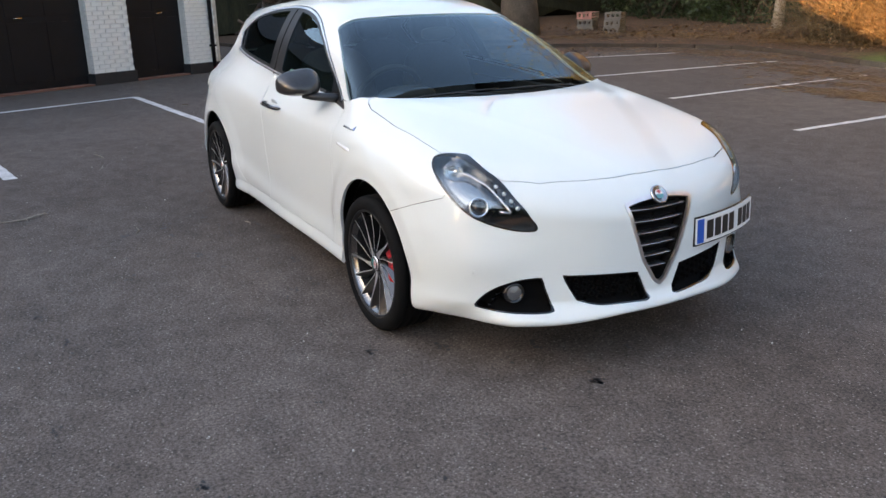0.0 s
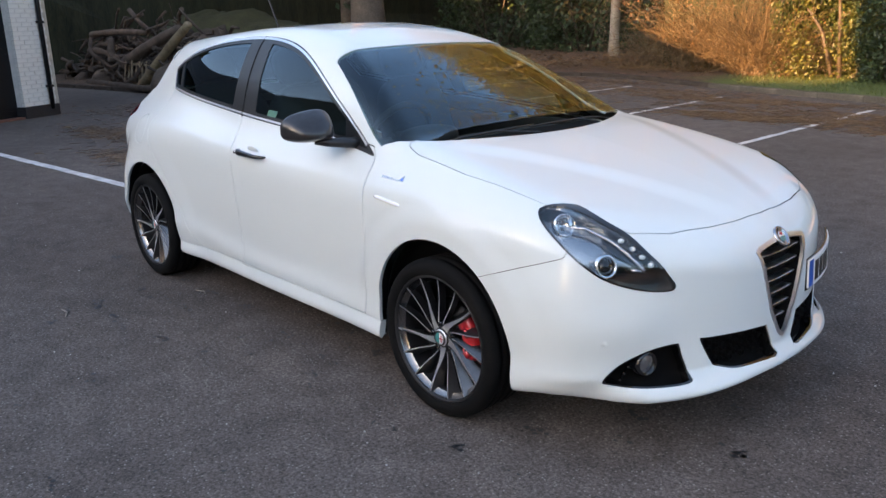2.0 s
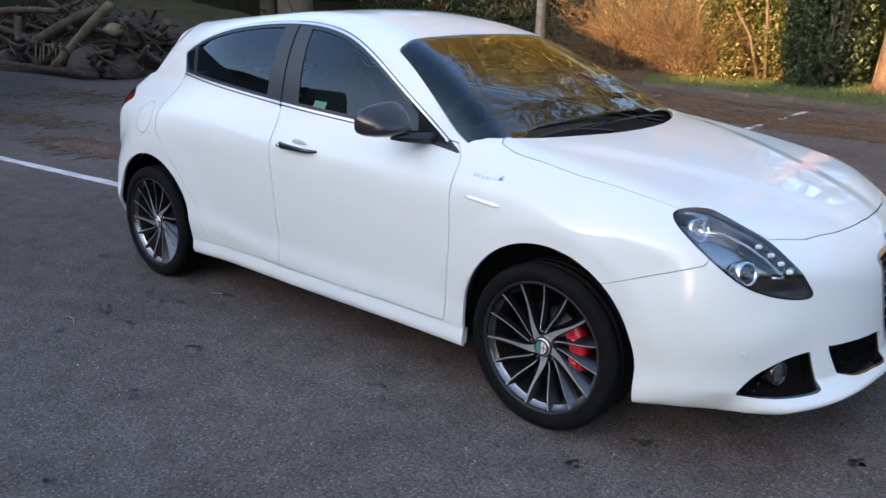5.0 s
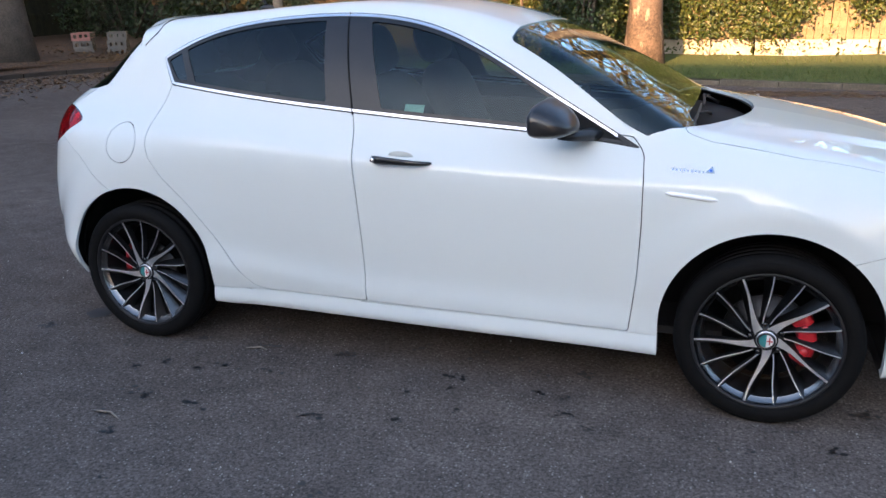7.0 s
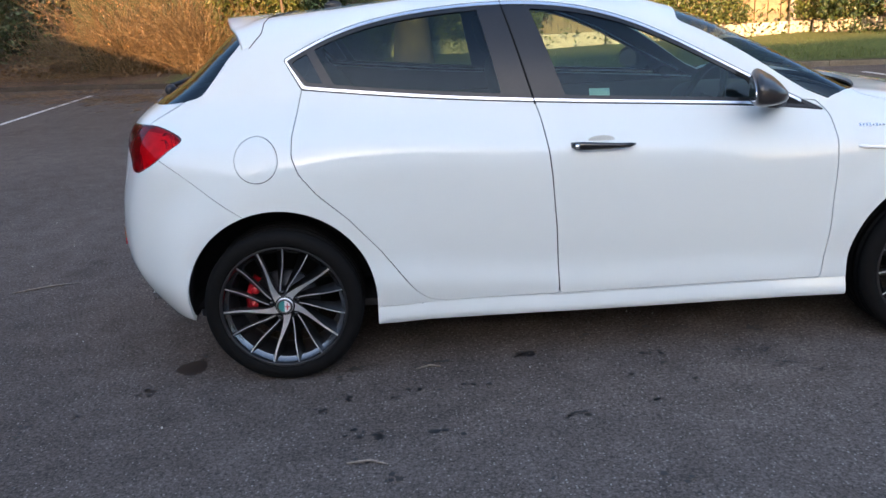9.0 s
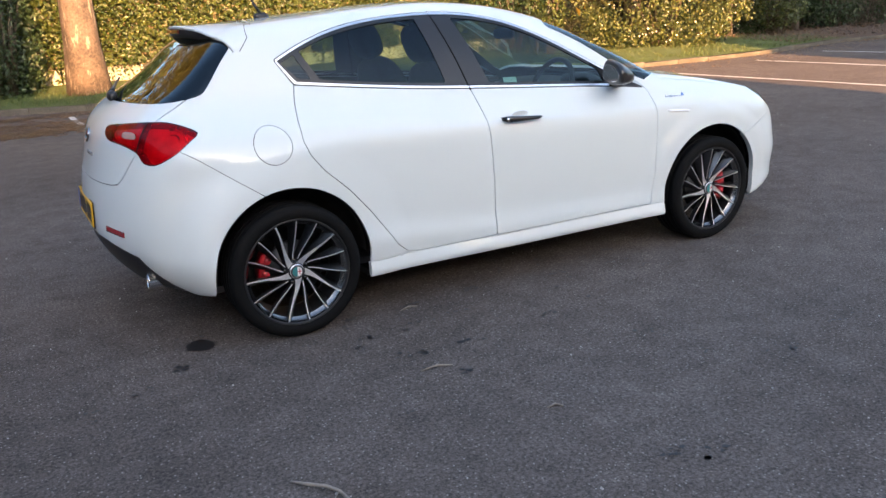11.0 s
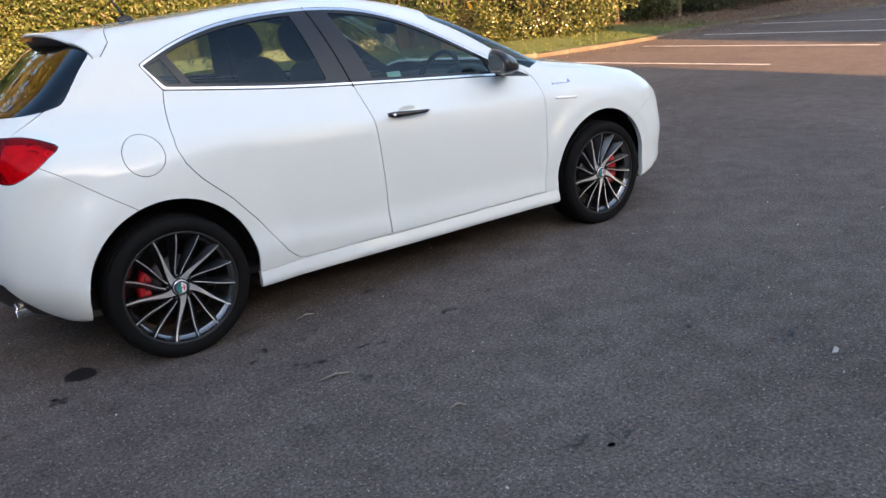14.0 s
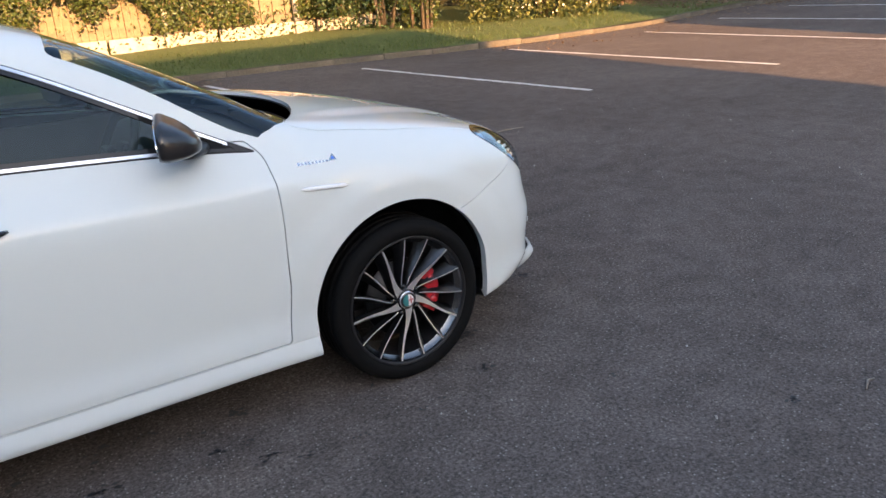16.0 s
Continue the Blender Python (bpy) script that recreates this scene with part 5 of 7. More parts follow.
def asphalt():
    """Worn asphalt: dark binder, pale and dark chippings, broad stains."""
    m = mat("asphalt", (0.065, 0.062, 0.06), 0.95, spec=0.12)
    t = m.node_tree
    b = t.nodes["Principled BSDF"]
    co = next(n for n in t.nodes if n.type == "TEX_COORD")

    def noise_tex(scale, detail=4.0, rough=0.6):
        n = t.nodes.new("ShaderNodeTexNoise")
        n.inputs["Scale"].default_value, n.inputs["Detail"].default_value, n.inputs["Roughness"].default_value = scale, detail, rough
        t.links.new(co.outputs["Object"], n.inputs["Vector"])
        return n

    def ranged(src, a, c, lo, hi):
        r = t.nodes.new("ShaderNodeMapRange")
        r.inputs[1].default_value, r.inputs[2].default_value, r.inputs[3].default_value, r.inputs[4].default_value = a, c, lo, hi
        t.links.new(src, r.inputs[0])
        return r.outputs[0]

    def mixc(kind, fac, a, c):
        n = t.nodes.new("ShaderNodeMix")
        n.data_type, n.blend_type = "RGBA", kind
        for sock, v in ((n.inputs[0], fac), (n.inputs[6], a), (n.inputs[7], c)):
            if isinstance(v, bpy.types.NodeSocket):
                t.links.new(v, sock)
            else:
                sock.default_value = v
        return n.outputs[2]

    broad = ranged(noise_tex(0.35, 6, 0.65).outputs[0], 0.3, 0.7, 0.74, 1.22)
    mid = ranged(noise_tex(6, 5).outputs[0], 0.3, 0.7, 0.80, 1.20)
    fine = ranged(noise_tex(70, 5, 0.8).outputs[0], 0.36, 0.64, 0.50, 1.54)
    c = mixc("MULTIPLY", 1.0, (0.104, 0.0875, 0.077, 1), broad)
    c = mixc("MULTIPLY", 1.0, c, mid)
    c = mixc("MULTIPLY", 1.0, c, fine)
    cell = t.nodes.new("ShaderNodeTexVoronoi")
    cell.inputs["Scale"].default_value = 150
    t.links.new(co.outputs["Object"], cell.inputs["Vector"])
    sp = t.nodes.new("ShaderNodeSeparateColor")
    t.links.new(cell.outputs["Color"], sp.inputs[0])
    c = mixc("MULTIPLY", 1.0, c, ranged(sp.outputs[1], 0.0, 1.0, 0.74, 1.28))
    c = mixc("MIX", ranged(noise_tex(16, 9, 0.72).outputs[0], 0.60, 0.78, 0.0, 0.55), c, (0.15, 0.14, 0.135, 1))
    vor = t.nodes.new("ShaderNodeTexVoronoi")
    vor.inputs["Scale"].default_value = 80
    t.links.new(co.outputs["Object"], vor.inputs["Vector"])
    sep = t.nodes.new("ShaderNodeSeparateColor")
    t.links.new(vor.outputs["Color"], sep.inputs[0])
    chip = t.nodes.new("ShaderNodeMath")
    chip.operation = "MULTIPLY"
    near = ranged(vor.outputs["Distance"], 0.18, 0.34, 1.0, 0.0)
    pick = ranged(sep.outputs[0], 0.74, 0.90, 0.0, 1.0)
    t.links.new(near, chip.inputs[0])
    t.links.new(pick, chip.inputs[1])
    c = mixc("MIX", chip.outputs[0], c, (0.29, 0.27, 0.245, 1))
    t.links.new(c, b.inputs["Base Color"])
    bp = t.nodes.new("ShaderNodeBump")
    bp.inputs["Strength"].default_value, bp.inputs["Distance"].default_value = 0.45, 0.004
    t.links.new(noise_tex(170, 4, 0.75).outputs[0], bp.inputs["Height"])
    t.links.new(bp.outputs[0], b.inputs["Normal"])
    return m


bm = bmesh.new()
bmesh.ops.create_grid(bm, x_segments=2, y_segments=2, size=400)
tagged(part("ground", bm, asphalt(), None), "worn dark grey asphalt of a car park", "ground", kind="structure")

LINE = mat("line_paint", (0.52, 0.51, 0.50), 0.75, vary=0.35, scale=5, bump=0.3, bscale=90)


def stripe(name, a, b, w=0.085):
    """A painted line from a to b, with worn, uneven edges."""
    a, b = Vector((*a, 0)), Vector((*b, 0))
    n = max(6, int((b - a).length / 0.12))
    side = (b - a).normalized().cross(Vector((0, 0, 1)))
    bm = bmesh.new()
    rows = []
    for k in range(n + 1):
        p = a.lerp(b, k / n)
        j0, j1 = rng.normal(0, 0.005, 2)
        rows.append([bm.verts.new(p + side * (w / 2 + j0)), bm.verts.new(p - side * (w / 2 + j1)), ])
        for v in rows[-1]:
            v.co.z = 0.004
    for p, q in zip(rows, rows[1:]):
        bm.faces.new((p[0], q[0], q[1], p[1]))
    r = bmesh.ops.extrude_face_region(bm, geom=bm.faces[:])
    bmesh.ops.translate(bm, vec=(0, 0, -0.003), verts=[v for v in r["geom"] if isinstance(v, bmesh.types.BMVert)])
    bmesh.ops.recalc_face_normals(bm, faces=bm.faces[:])
    tagged(part(name, bm, LINE, None), "worn white parking line painted on asphalt", "parking line", "white parking lines", "structure")


for x0, y0, x1, y1 in ((-11.5, 9.4, -11.1, 12.2), (-8.13, 7.0, -8.2, 12.1), (-5.17, 6.13, -5.45, 10.95), (-2.46, 5.28, -2.6, 10.3), (0.22, 4.6, 0.1, 9.9), (2.8, 4.15, 2.55, 9.3),
                       (5.31, 3.67, 5.0, 8.65), (8.05, 3.1, 7.88, 8.4), (11.05, 2.9, 11.04, 8.1), (14.2, 3.2, 13.9, 8.6), (17.6, 3.4, 17.2, 9.1)):
    stripe("parking_line", (x0, y0), (x1, y1))
stripe("parking_line", (-10.05, -0.25), (-5.0, 0.19), 0.10)
stripe("parking_line", (-10.05, -0.25), (-8.4, -4.6), 0.09)
stripe("parking_line", (-4.56, -2.2), (-9.0, -2.9), 0.11)

# kerb and verge
kx = [-24, -18, -15.9, -15.1, -15.0, -14.2, -12.6, -10.5, -8.2, -6, -3.7, -2, 0, 2, 4.7, 7, 8.5, 10.5, 12.8, 15, 17, 20, 24, 34]
ky = [3.7, 4.75, 5.35, 6.9, 9.4, 11.5, 13.2, 13.95, 13.2, 12.3, 11.55, 11.05, 10.6, 10.25, 9.8, 9.25, 9.0, 8.95, 9.2, 9.8, 10.2, 10.0, 9.6, 9.0]
arc = np.concatenate([[0], np.cumsum(np.hypot(np.diff(kx), np.diff(ky)))])
kfx, kfy = spline(arc, kx), spline(arc, ky)


def kerb_at(s):
    p = np.array([kfx(s), kfy(s)])
    d = np.array([kfx(s + 0.05), kfy(s + 0.05)]) - p
    d /= np.linalg.norm(d)
    return p, d


KERBM = mat("kerb_concrete", (0.085, 0.075, 0.06), 0.9, vary=0.45, scale=4, bump=0.35, bscale=50)
kerb = thing("kerb", "weathered concrete kerb stones along the verge", "kerb", kind="structure")
kb = bmesh.new()
box(kb, -0.458, 0.458, 0.0, 0.125, -0.05, 0.095, 0.016)
kme = bpy.data.meshes.new("kerb_stone")
kb.to_mesh(kme), kb.free()
kme.materials.append(KERBM)
kme_dark = kme.copy()
kme_dark.materials.clear()
kme_dark.materials.append(mat("soiled_kerb", (0.045, 0.034, 0.025), 0.95, vary=0.5, scale=5, bump=0.5, bscale=40))
s = 0.3
while s < arc[-1] - 0.5:
    p, d = kerb_at(s + 0.46)
    ob = new("kerb_stone", kme if p[0] > -6.5 else kme_dark)
    ob.parent = kerb
    ob.matrix_basis = Matrix.Translation((*p, rng.normal(0, 0.006))) @ pose(0, 0, 0, rng.normal(0, 1.2), rng.normal(0, 0.5), math.degrees(math.atan2(d[1], d[0])) + rng.normal(0, 0.6))
    s += 0.925


def verge_mat():
    m = mat("verge", (0.05, 0.075, 0.015), 0.9, bump=0.6, bscale=25)
    t = m.node_tree
    b = t.nodes["Principled BSDF"]
    geo = t.nodes.new("ShaderNodeNewGeometry")
    sep = t.nodes.new("ShaderNodeSeparateXYZ")
    n1, n2 = t.nodes.new("ShaderNodeTexNoise"), t.nodes.new("ShaderNodeTexNoise")
    n1.inputs["Scale"].default_value, n2.inputs["Scale"].default_value = 0.8, 14
    n1.inputs["Detail"].default_value = n2.inputs["Detail"].default_value = 6
    t.links.new(geo.outputs["Position"], sep.inputs[0])
    t.links.new(geo.outputs["Position"], n1.inputs["Vector"])
    t.links.new(geo.outputs["Position"], n2.inputs["Vector"])
    ad = t.nodes.new("ShaderNodeMath")
    ad.operation = "MULTIPLY_ADD"
    ad.inputs[1].default_value = 5.0
    t.links.new(n1.outputs[0], ad.inputs[0])
    t.links.new(sep.outputs[0], ad.inputs[2])
    rg = t.nodes.new("ShaderNodeMapRange")
    rg.inputs[1].default_value, rg.inputs[2].default_value = -5.2, -3.6
    t.links.new(ad.outputs[0], rg.inputs[0])
    soil, grass, mx = (t.nodes.new("ShaderNodeValToRGB"), t.nodes.new("ShaderNodeValToRGB"), t.nodes.new("ShaderNodeMix"))
    for rmp, cols in ((soil, ((0.3, (0.03, 0.02, 0.013, 1)), (0.5, (0.075, 0.045, 0.026, 1)), (0.7, (0.15, 0.085, 0.045, 1)))), (grass, ((0.3, (0.035, 0.05, 0.012, 1)), (0.55, (0.07, 0.105, 0.018, 1)), (0.75, (0.12, 0.12, 0.03, 1))))):
        rmp.color_ramp.elements[0].position, rmp.color_ramp.elements[0].color = cols[0]
        rmp.color_ramp.elements[1].position, rmp.color_ramp.elements[1].color = cols[2]
        e = rmp.color_ramp.elements.new(cols[1][0])
        e.color = cols[1][1]
        t.links.new(n2.outputs[0], rmp.inputs[0])
    mx.data_type = "RGBA"
    rg2, both = t.nodes.new("ShaderNodeMapRange"), t.nodes.new("ShaderNodeMath")
    rg2.inputs[1].default_value, rg2.inputs[2].default_value, rg2.inputs[3].default_value, rg2.inputs[4].default_value = 18.0, 20.0, 1.0, 0.0
    both.operation = "MULTIPLY"
    t.links.new(ad.outputs[0], rg2.inputs[0])
    t.links.new(rg.outputs[0], both.inputs[0])
    t.links.new(rg2.outputs[0], both.inputs[1])
    t.links.new(both.outputs[0], mx.inputs[0])
    t.links.new(soil.outputs[0], mx.inputs[6])
    t.links.new(grass.outputs[0], mx.inputs[7])
    t.links.new(mx.outputs[2], b.inputs["Base Color"])
    return m


def verge_z(off):
    return float(np.interp(off, [0, 0.4, 1.5, 3, 5, 9, 60], [0.095, 0.11, 0.16, 0.20, 0.25, 0.32, 0.5]))


verts, faces = [], []
offs = [0.11, 0.3, 0.8, 1.5, 2.4, 3.5, 5, 7, 10, 16, 30, 60]
ss = np.linspace(0.0, arc[-1], 110)
for s in ss:
    p, d = kerb_at(s)
    k = p + np.array([-d[1], d[0]]) * 0.11
    for o in offs:
        # outward: square to the kerb at first, then straight away from the car park
        far = np.array([k[0] * (1 + 0.012 * o), max(k[1], 4.0) + o])
        q = k + np.array([-d[1], d[0]]) * (o - 0.11) if o < 1 else far
        z = verge_z(o) + 0.05 * noise.noise(Vector((q[0] * 0.6, q[1] * 0.6, 0))) * min(o, 2)
        verts.append((q[0], q[1], z))
for i in range(len(ss) - 1):
    for j in range(len(offs) - 1):
        a = i * len(offs) + j
        faces.append((a, a + len(offs), a + len(offs) + 1, a + 1))
verge = new("verge", mesh_from("verge", verts, faces, verge_mat()))
tagged(verge, "grass verge that turns to bare leaf litter under the trees", "verge", kind="structure")


# ---- plants ----
def leaf_mat(name, a, b, c, glow=0.25):
    """Leaves whose colour varies from one to the next; a little light comes through."""
    m = bpy.data.materials.new(name)
    m.use_nodes = True
    t = m.node_tree
    p = t.nodes["Principled BSDF"]
    p.inputs["Roughness"].default_value = 0.45
    geo, rmp = t.nodes.new("ShaderNodeNewGeometry"), t.nodes.new("ShaderNodeValToRGB")
    rmp.color_ramp.elements[0].color, rmp.color_ramp.elements[1].color = (*a, 1), (*c, 1)
    e = rmp.color_ramp.elements.new(0.5)
    e.color = (*b, 1)
    t.links.new(geo.outputs["Random Per Island"], rmp.inputs[0])
    t.links.new(rmp.outputs[0], p.inputs["Base Color"])
    tr, mx = t.nodes.new("ShaderNodeBsdfTranslucent"), t.nodes.new("ShaderNodeMixShader")
    t.links.new(rmp.outputs[0], tr.inputs[0])
    mx.inputs[0].default_value = glow
    out = t.nodes["Material Output"]
    t.links.new(p.outputs[0], mx.inputs[1])
    t.links.new(tr.outputs[0], mx.inputs[2])
    t.links.new(mx.outputs[0], out.inputs[0])
    return m


def leaf_mesh(name, c, size, material, face=None, spread=1.0):
    """Many small pointed leaves, folded along the middle, at the places c."""
    c = np.asarray(c, float)
    n = len(c)
    nrm = rng.normal(0, 1, (n, 3)) * spread
    nrm += np.array(face if face is not None else (0, -0.6, 0.8))
    nrm /= np.linalg.norm(nrm, axis=1, keepdims=True)
    u = np.cross(nrm, rng.normal(0, 1, (n, 3)))
    u /= np.linalg.norm(u, axis=1, keepdims=True)
    v = np.cross(nrm, u)
    k = (size * rng.uniform(0.6, 1.3, n))[:, None]
    a, b = c - u * k * 0.55, c + u * k * 0.55
    l, r = c + v * k * 0.33 + nrm * k * 0.10, c - v * k * 0.33 + nrm * k * 0.10
    verts = np.stack([a, l, b, r], 1).reshape(-1, 3)
    i = np.arange(n)[:, None] * 4
    faces = np.concatenate([i + [0, 2, 1], i + [0, 3, 2]])
    return mesh_from(name, verts, faces, material, smooth=False)


def clumps(n, lo, hi, keep, scale=1.0, thresh=0.0):
    """Random places in a box, thinned by noise so that clumps and gaps form."""
    out = []
    while len(out) < n:
        p = rng.uniform(lo, hi, (4000, 3))
        for q in p:
            if noise.noise(Vector(q) * scale) + rng.uniform(-0.25, 0.25) > thresh and keep(q):
                out.append(q)
                if len(out) >= n:
                    break
    return np.array(out)


IVY = leaf_mat("ivy_leaves", (0.016, 0.032, 0.006), (0.042, 0.064, 0.011), (0.09, 0.108, 0.022))
DARKLEAF = leaf_mat("laurel_leaves", (0.010, 0.022, 0.008), (0.022, 0.045, 0.014), (0.045, 0.075, 0.025), 0.15)
CAMEL = leaf_mat("camellia_leaves", (0.020, 0.034, 0.008), (0.056, 0.072, 0.016), (0.12, 0.13, 0.034), 0.15)
GOLDLEAF = leaf_mat("golden_leaves", (0.16, 0.115, 0.025), (0.27, 0.19, 0.038), (0.21, 0.21, 0.045), 0.35)
DRY = leaf_mat("dry_leaves", (0.07, 0.04, 0.02), (0.13, 0.075, 0.03), (0.20, 0.12, 0.05), 0.1)
TWIG = leaf_mat("orange_twigs", (0.055, 0.038, 0.019), (0.10, 0.07, 0.034), (0.15, 0.108, 0.052), 0.0)
LIMELEAF = leaf_mat("yellow_green_leaves", (0.035, 0.045, 0.009), (0.08, 0.088, 0.016), (0.14, 0.135, 0.028), 0.3)
BARK = mat("bark", (0.075, 0.06, 0.046), 0.9, vary=0.45, scale=3, bump=0.9, bscale=14)
PINEBARK = mat("pine_bark", (0.085, 0.062, 0.047), 0.9, vary=0.6, scale=2.6, bump=1.0, bscale=16)


def flakes(m, pale):
    """Pale upright flakes where the outer bark has come away."""
    t = m.node_tree
    b = t.nodes["Principled BSDF"]
    under = b.inputs["Base Color"].links[0].from_socket
    co = next(n for n in t.nodes if n.type == "TEX_COORD")
    mp, n, r, mx = (t.nodes.new(k) for k in ("ShaderNodeMapping", "ShaderNodeTexNoise", "ShaderNodeMapRange", "ShaderNodeMix"))
    mp.inputs["Scale"].default_value = (9, 9, 2.2)
    n.inputs["Scale"].default_value, n.inputs["Detail"].default_value, n.inputs["Roughness"].default_value = 1.0, 6, 0.65
    r.inputs[1].default_value, r.inputs[2].default_value = 0.56, 0.62
    mx.data_type = "RGBA"
    mx.inputs[7].default_value = (*pale, 1)
    t.links.new(co.outputs["Object"], mp.inputs[0])
    t.links.new(mp.outputs[0], n.inputs["Vector"])
    t.links.new(n.outputs[0], r.inputs[0])
    t.links.new(r.outputs[0], mx.inputs[0])
    t.links.new(under, mx.inputs[6])
    t.links.new(mx.outputs[2], b.inputs["Base Color"])


flakes(PINEBARK, (0.24, 0.195, 0.15))
PALEBARK = mat("pale_bark", (0.24, 0.21, 0.17), 0.85, vary=0.35, scale=5, bump=0.5, bscale=20)

# timber fence on a low concrete base, grown over with ivy
FENCEW = mat("fence_wood", (0.17, 0.135, 0.085), 0.8, vary=0.35, scale=6, bump=0.4, bscale=30)
fb = bmesh.new()
box(fb, -0.07, 0.07, -0.011, 0.011, 0.0, 1.75, 0.004)
fme = bpy.data.meshes.new("board")
fb.to_mesh(fme), fb.free()
fme.materials.append(FENCEW)


def fence(name, x0, x1, y0, y1, z, label, tall=1.0):
    f = thing(name, label, "fence")
    n = int(math.hypot(x1 - x0, y1 - y0) / 0.148)
    ang = math.degrees(math.atan2(y1 - y0, x1 - x0))
    for k in range(n):
        u = (k + 0.5) / n
        ob = new("board", fme)
        ob.parent = f
        ob.matrix_basis = pose(x0 + (x1 - x0) * u, y0 + (y1 - y0) * u + (0.012 if k % 2 else -0.012), z + rng.normal(0, 0.012), rng.normal(0, 0.4), rng.normal(0, 0.7), ang) @ Matrix.Diagonal((1, 1, tall, 1))
    return f


fence("timber_fence", -4.6, 9.4, 15.15, 14.75, 0.48, "upright board timber fence partly covered with ivy")
WHITEC = mat("pale_concrete", (0.36, 0.33, 0.29), 0.8, vary=0.2, scale=5, bump=0.3, bscale=40)
base_wall = thing("fence_base_wall", "low pale concrete panels below the timber fence", "wall", kind="structure")
for k in range(6):
    x = -4.6 + 2.34 * k
    bm = bmesh.new()
    box(bm, x + 0.02, x + 2.32, 0, 0.07, 0.1, 0.53, 0.012)
    ob = part("concrete_panel", bm, WHITEC, base_wall)
    ob.location.y = 14.98 - 0.065 * k
for x, h in ((-0.85, 1.25), (3.62, 1.05), (-3.2, 1.6), (6.6, 1.5)):
    bm = bmesh.new()
    box(bm, -0.055, 0.055, -0.055, 0.055, 0.1, h, 0.012)
    ob = part("fence_post", bm, WHITEC, None)
    ob.location = (x, 14.82 - 0.028 * x, 0)
    tagged(ob, "pale concrete fence post", "post", "concrete fence posts")


def gap_ivy(q):
    x, y, z = q
    if z < 1.75 and 0.9 < x < 3.3:
        return z > 1.15 + 0.25 * math.sin(x * 5) or rng.random() < 0.04
    if z < 1.5 and 5.6 < x < 6.5:
        return rng.random() < 0.18
    if z < 0.58:
        return rng.random() < (0.16 if x > -2.6 else 0.9)
    return True


c = clumps(74000, (-6.4, 14.3, 0.25), (9.3, 14.95, 4.2), gap_ivy, 1.3, -0.5)
c[:, 1] += 0.25 * np.array([noise.noise(Vector((p[0] * 0.9, 0, p[2] * 0.9))) for p in c])
tagged(new("ivy_hedge", leaf_mesh("ivy_hedge", c, 0.08, IVY, (0, -0.9, 0.5), 0.6)), "sunlit ivy hedge climbing over the fence", "hedge", kind="stuff")
c = clumps(9000, (-6.2, 13.7, 0.15), (-2.7, 14.7, 3.6), lambda q: q[1] > 13.75 + 0.35 * abs(math.sin(q[0] * 2.1)) + 0.1 * q[2], 1.4, -0.1)
tagged(new("ivy_hedge", leaf_mesh("ivy_hedge", c, 0.085, IVY, (0, -0.8, 0.6), 0.8)), "dense ivy hedge standing forward of the fence", "hedge", kind="stuff")
# hedge filler, so that no daylight shows through; dark in place of leaf shade
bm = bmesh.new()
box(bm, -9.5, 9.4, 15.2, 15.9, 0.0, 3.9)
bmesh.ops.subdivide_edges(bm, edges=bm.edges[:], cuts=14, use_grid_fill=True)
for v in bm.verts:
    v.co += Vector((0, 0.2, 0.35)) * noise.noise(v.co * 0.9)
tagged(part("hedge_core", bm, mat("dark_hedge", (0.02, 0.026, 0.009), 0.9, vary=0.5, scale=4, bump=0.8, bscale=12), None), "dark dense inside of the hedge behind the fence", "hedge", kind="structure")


def bush(name, label, centre, radii, n, size, material, thresh=-0.15, scale=1.1, stems=6, stem_mat=BARK):
    cx, cy, cz = centre
    rx, ry, rz = radii

    def keep(q):
        d = ((q[0] - cx) / rx) ** 2 + ((q[1] - cy) / ry) ** 2 + ((q[2] - cz) / rz) ** 2
        edge = 1 + 0.35 * noise.noise(Vector(q) * 1.7)
        return 0.35 < d < edge and q[2] > 0.12
    b = thing(name, label, "bush")
    c = clumps(n, (cx - rx * 1.1, cy - ry * 1.1, 0.1), (cx + rx * 1.1, cy + ry * 1.1, cz + rz * 1.1), keep, scale, thresh)
    part("leaves", leaf_mesh("leaves", c, size, material, (0, -0.5, 0.6), 1.0), material, b)
    for k in range(stems):
        a = rng.uniform(0, 6.28)
        top = Vector((cx + rx * 0.7 * math.cos(a), cy + ry * 0.7 * math.sin(a), cz + rz * rng.uniform(0.1, 0.6)))
        foot = Vector((cx + 0.2 * math.cos(a), cy + 0.2 * math.sin(a), 0.05))
        part("stem", tube(bmesh.new(), [foot, foot.lerp(top, 0.5) + Vector((0, 0, 0.3)), top], [0.05, 0.035, 0.012], 6), stem_mat, b)
    return b


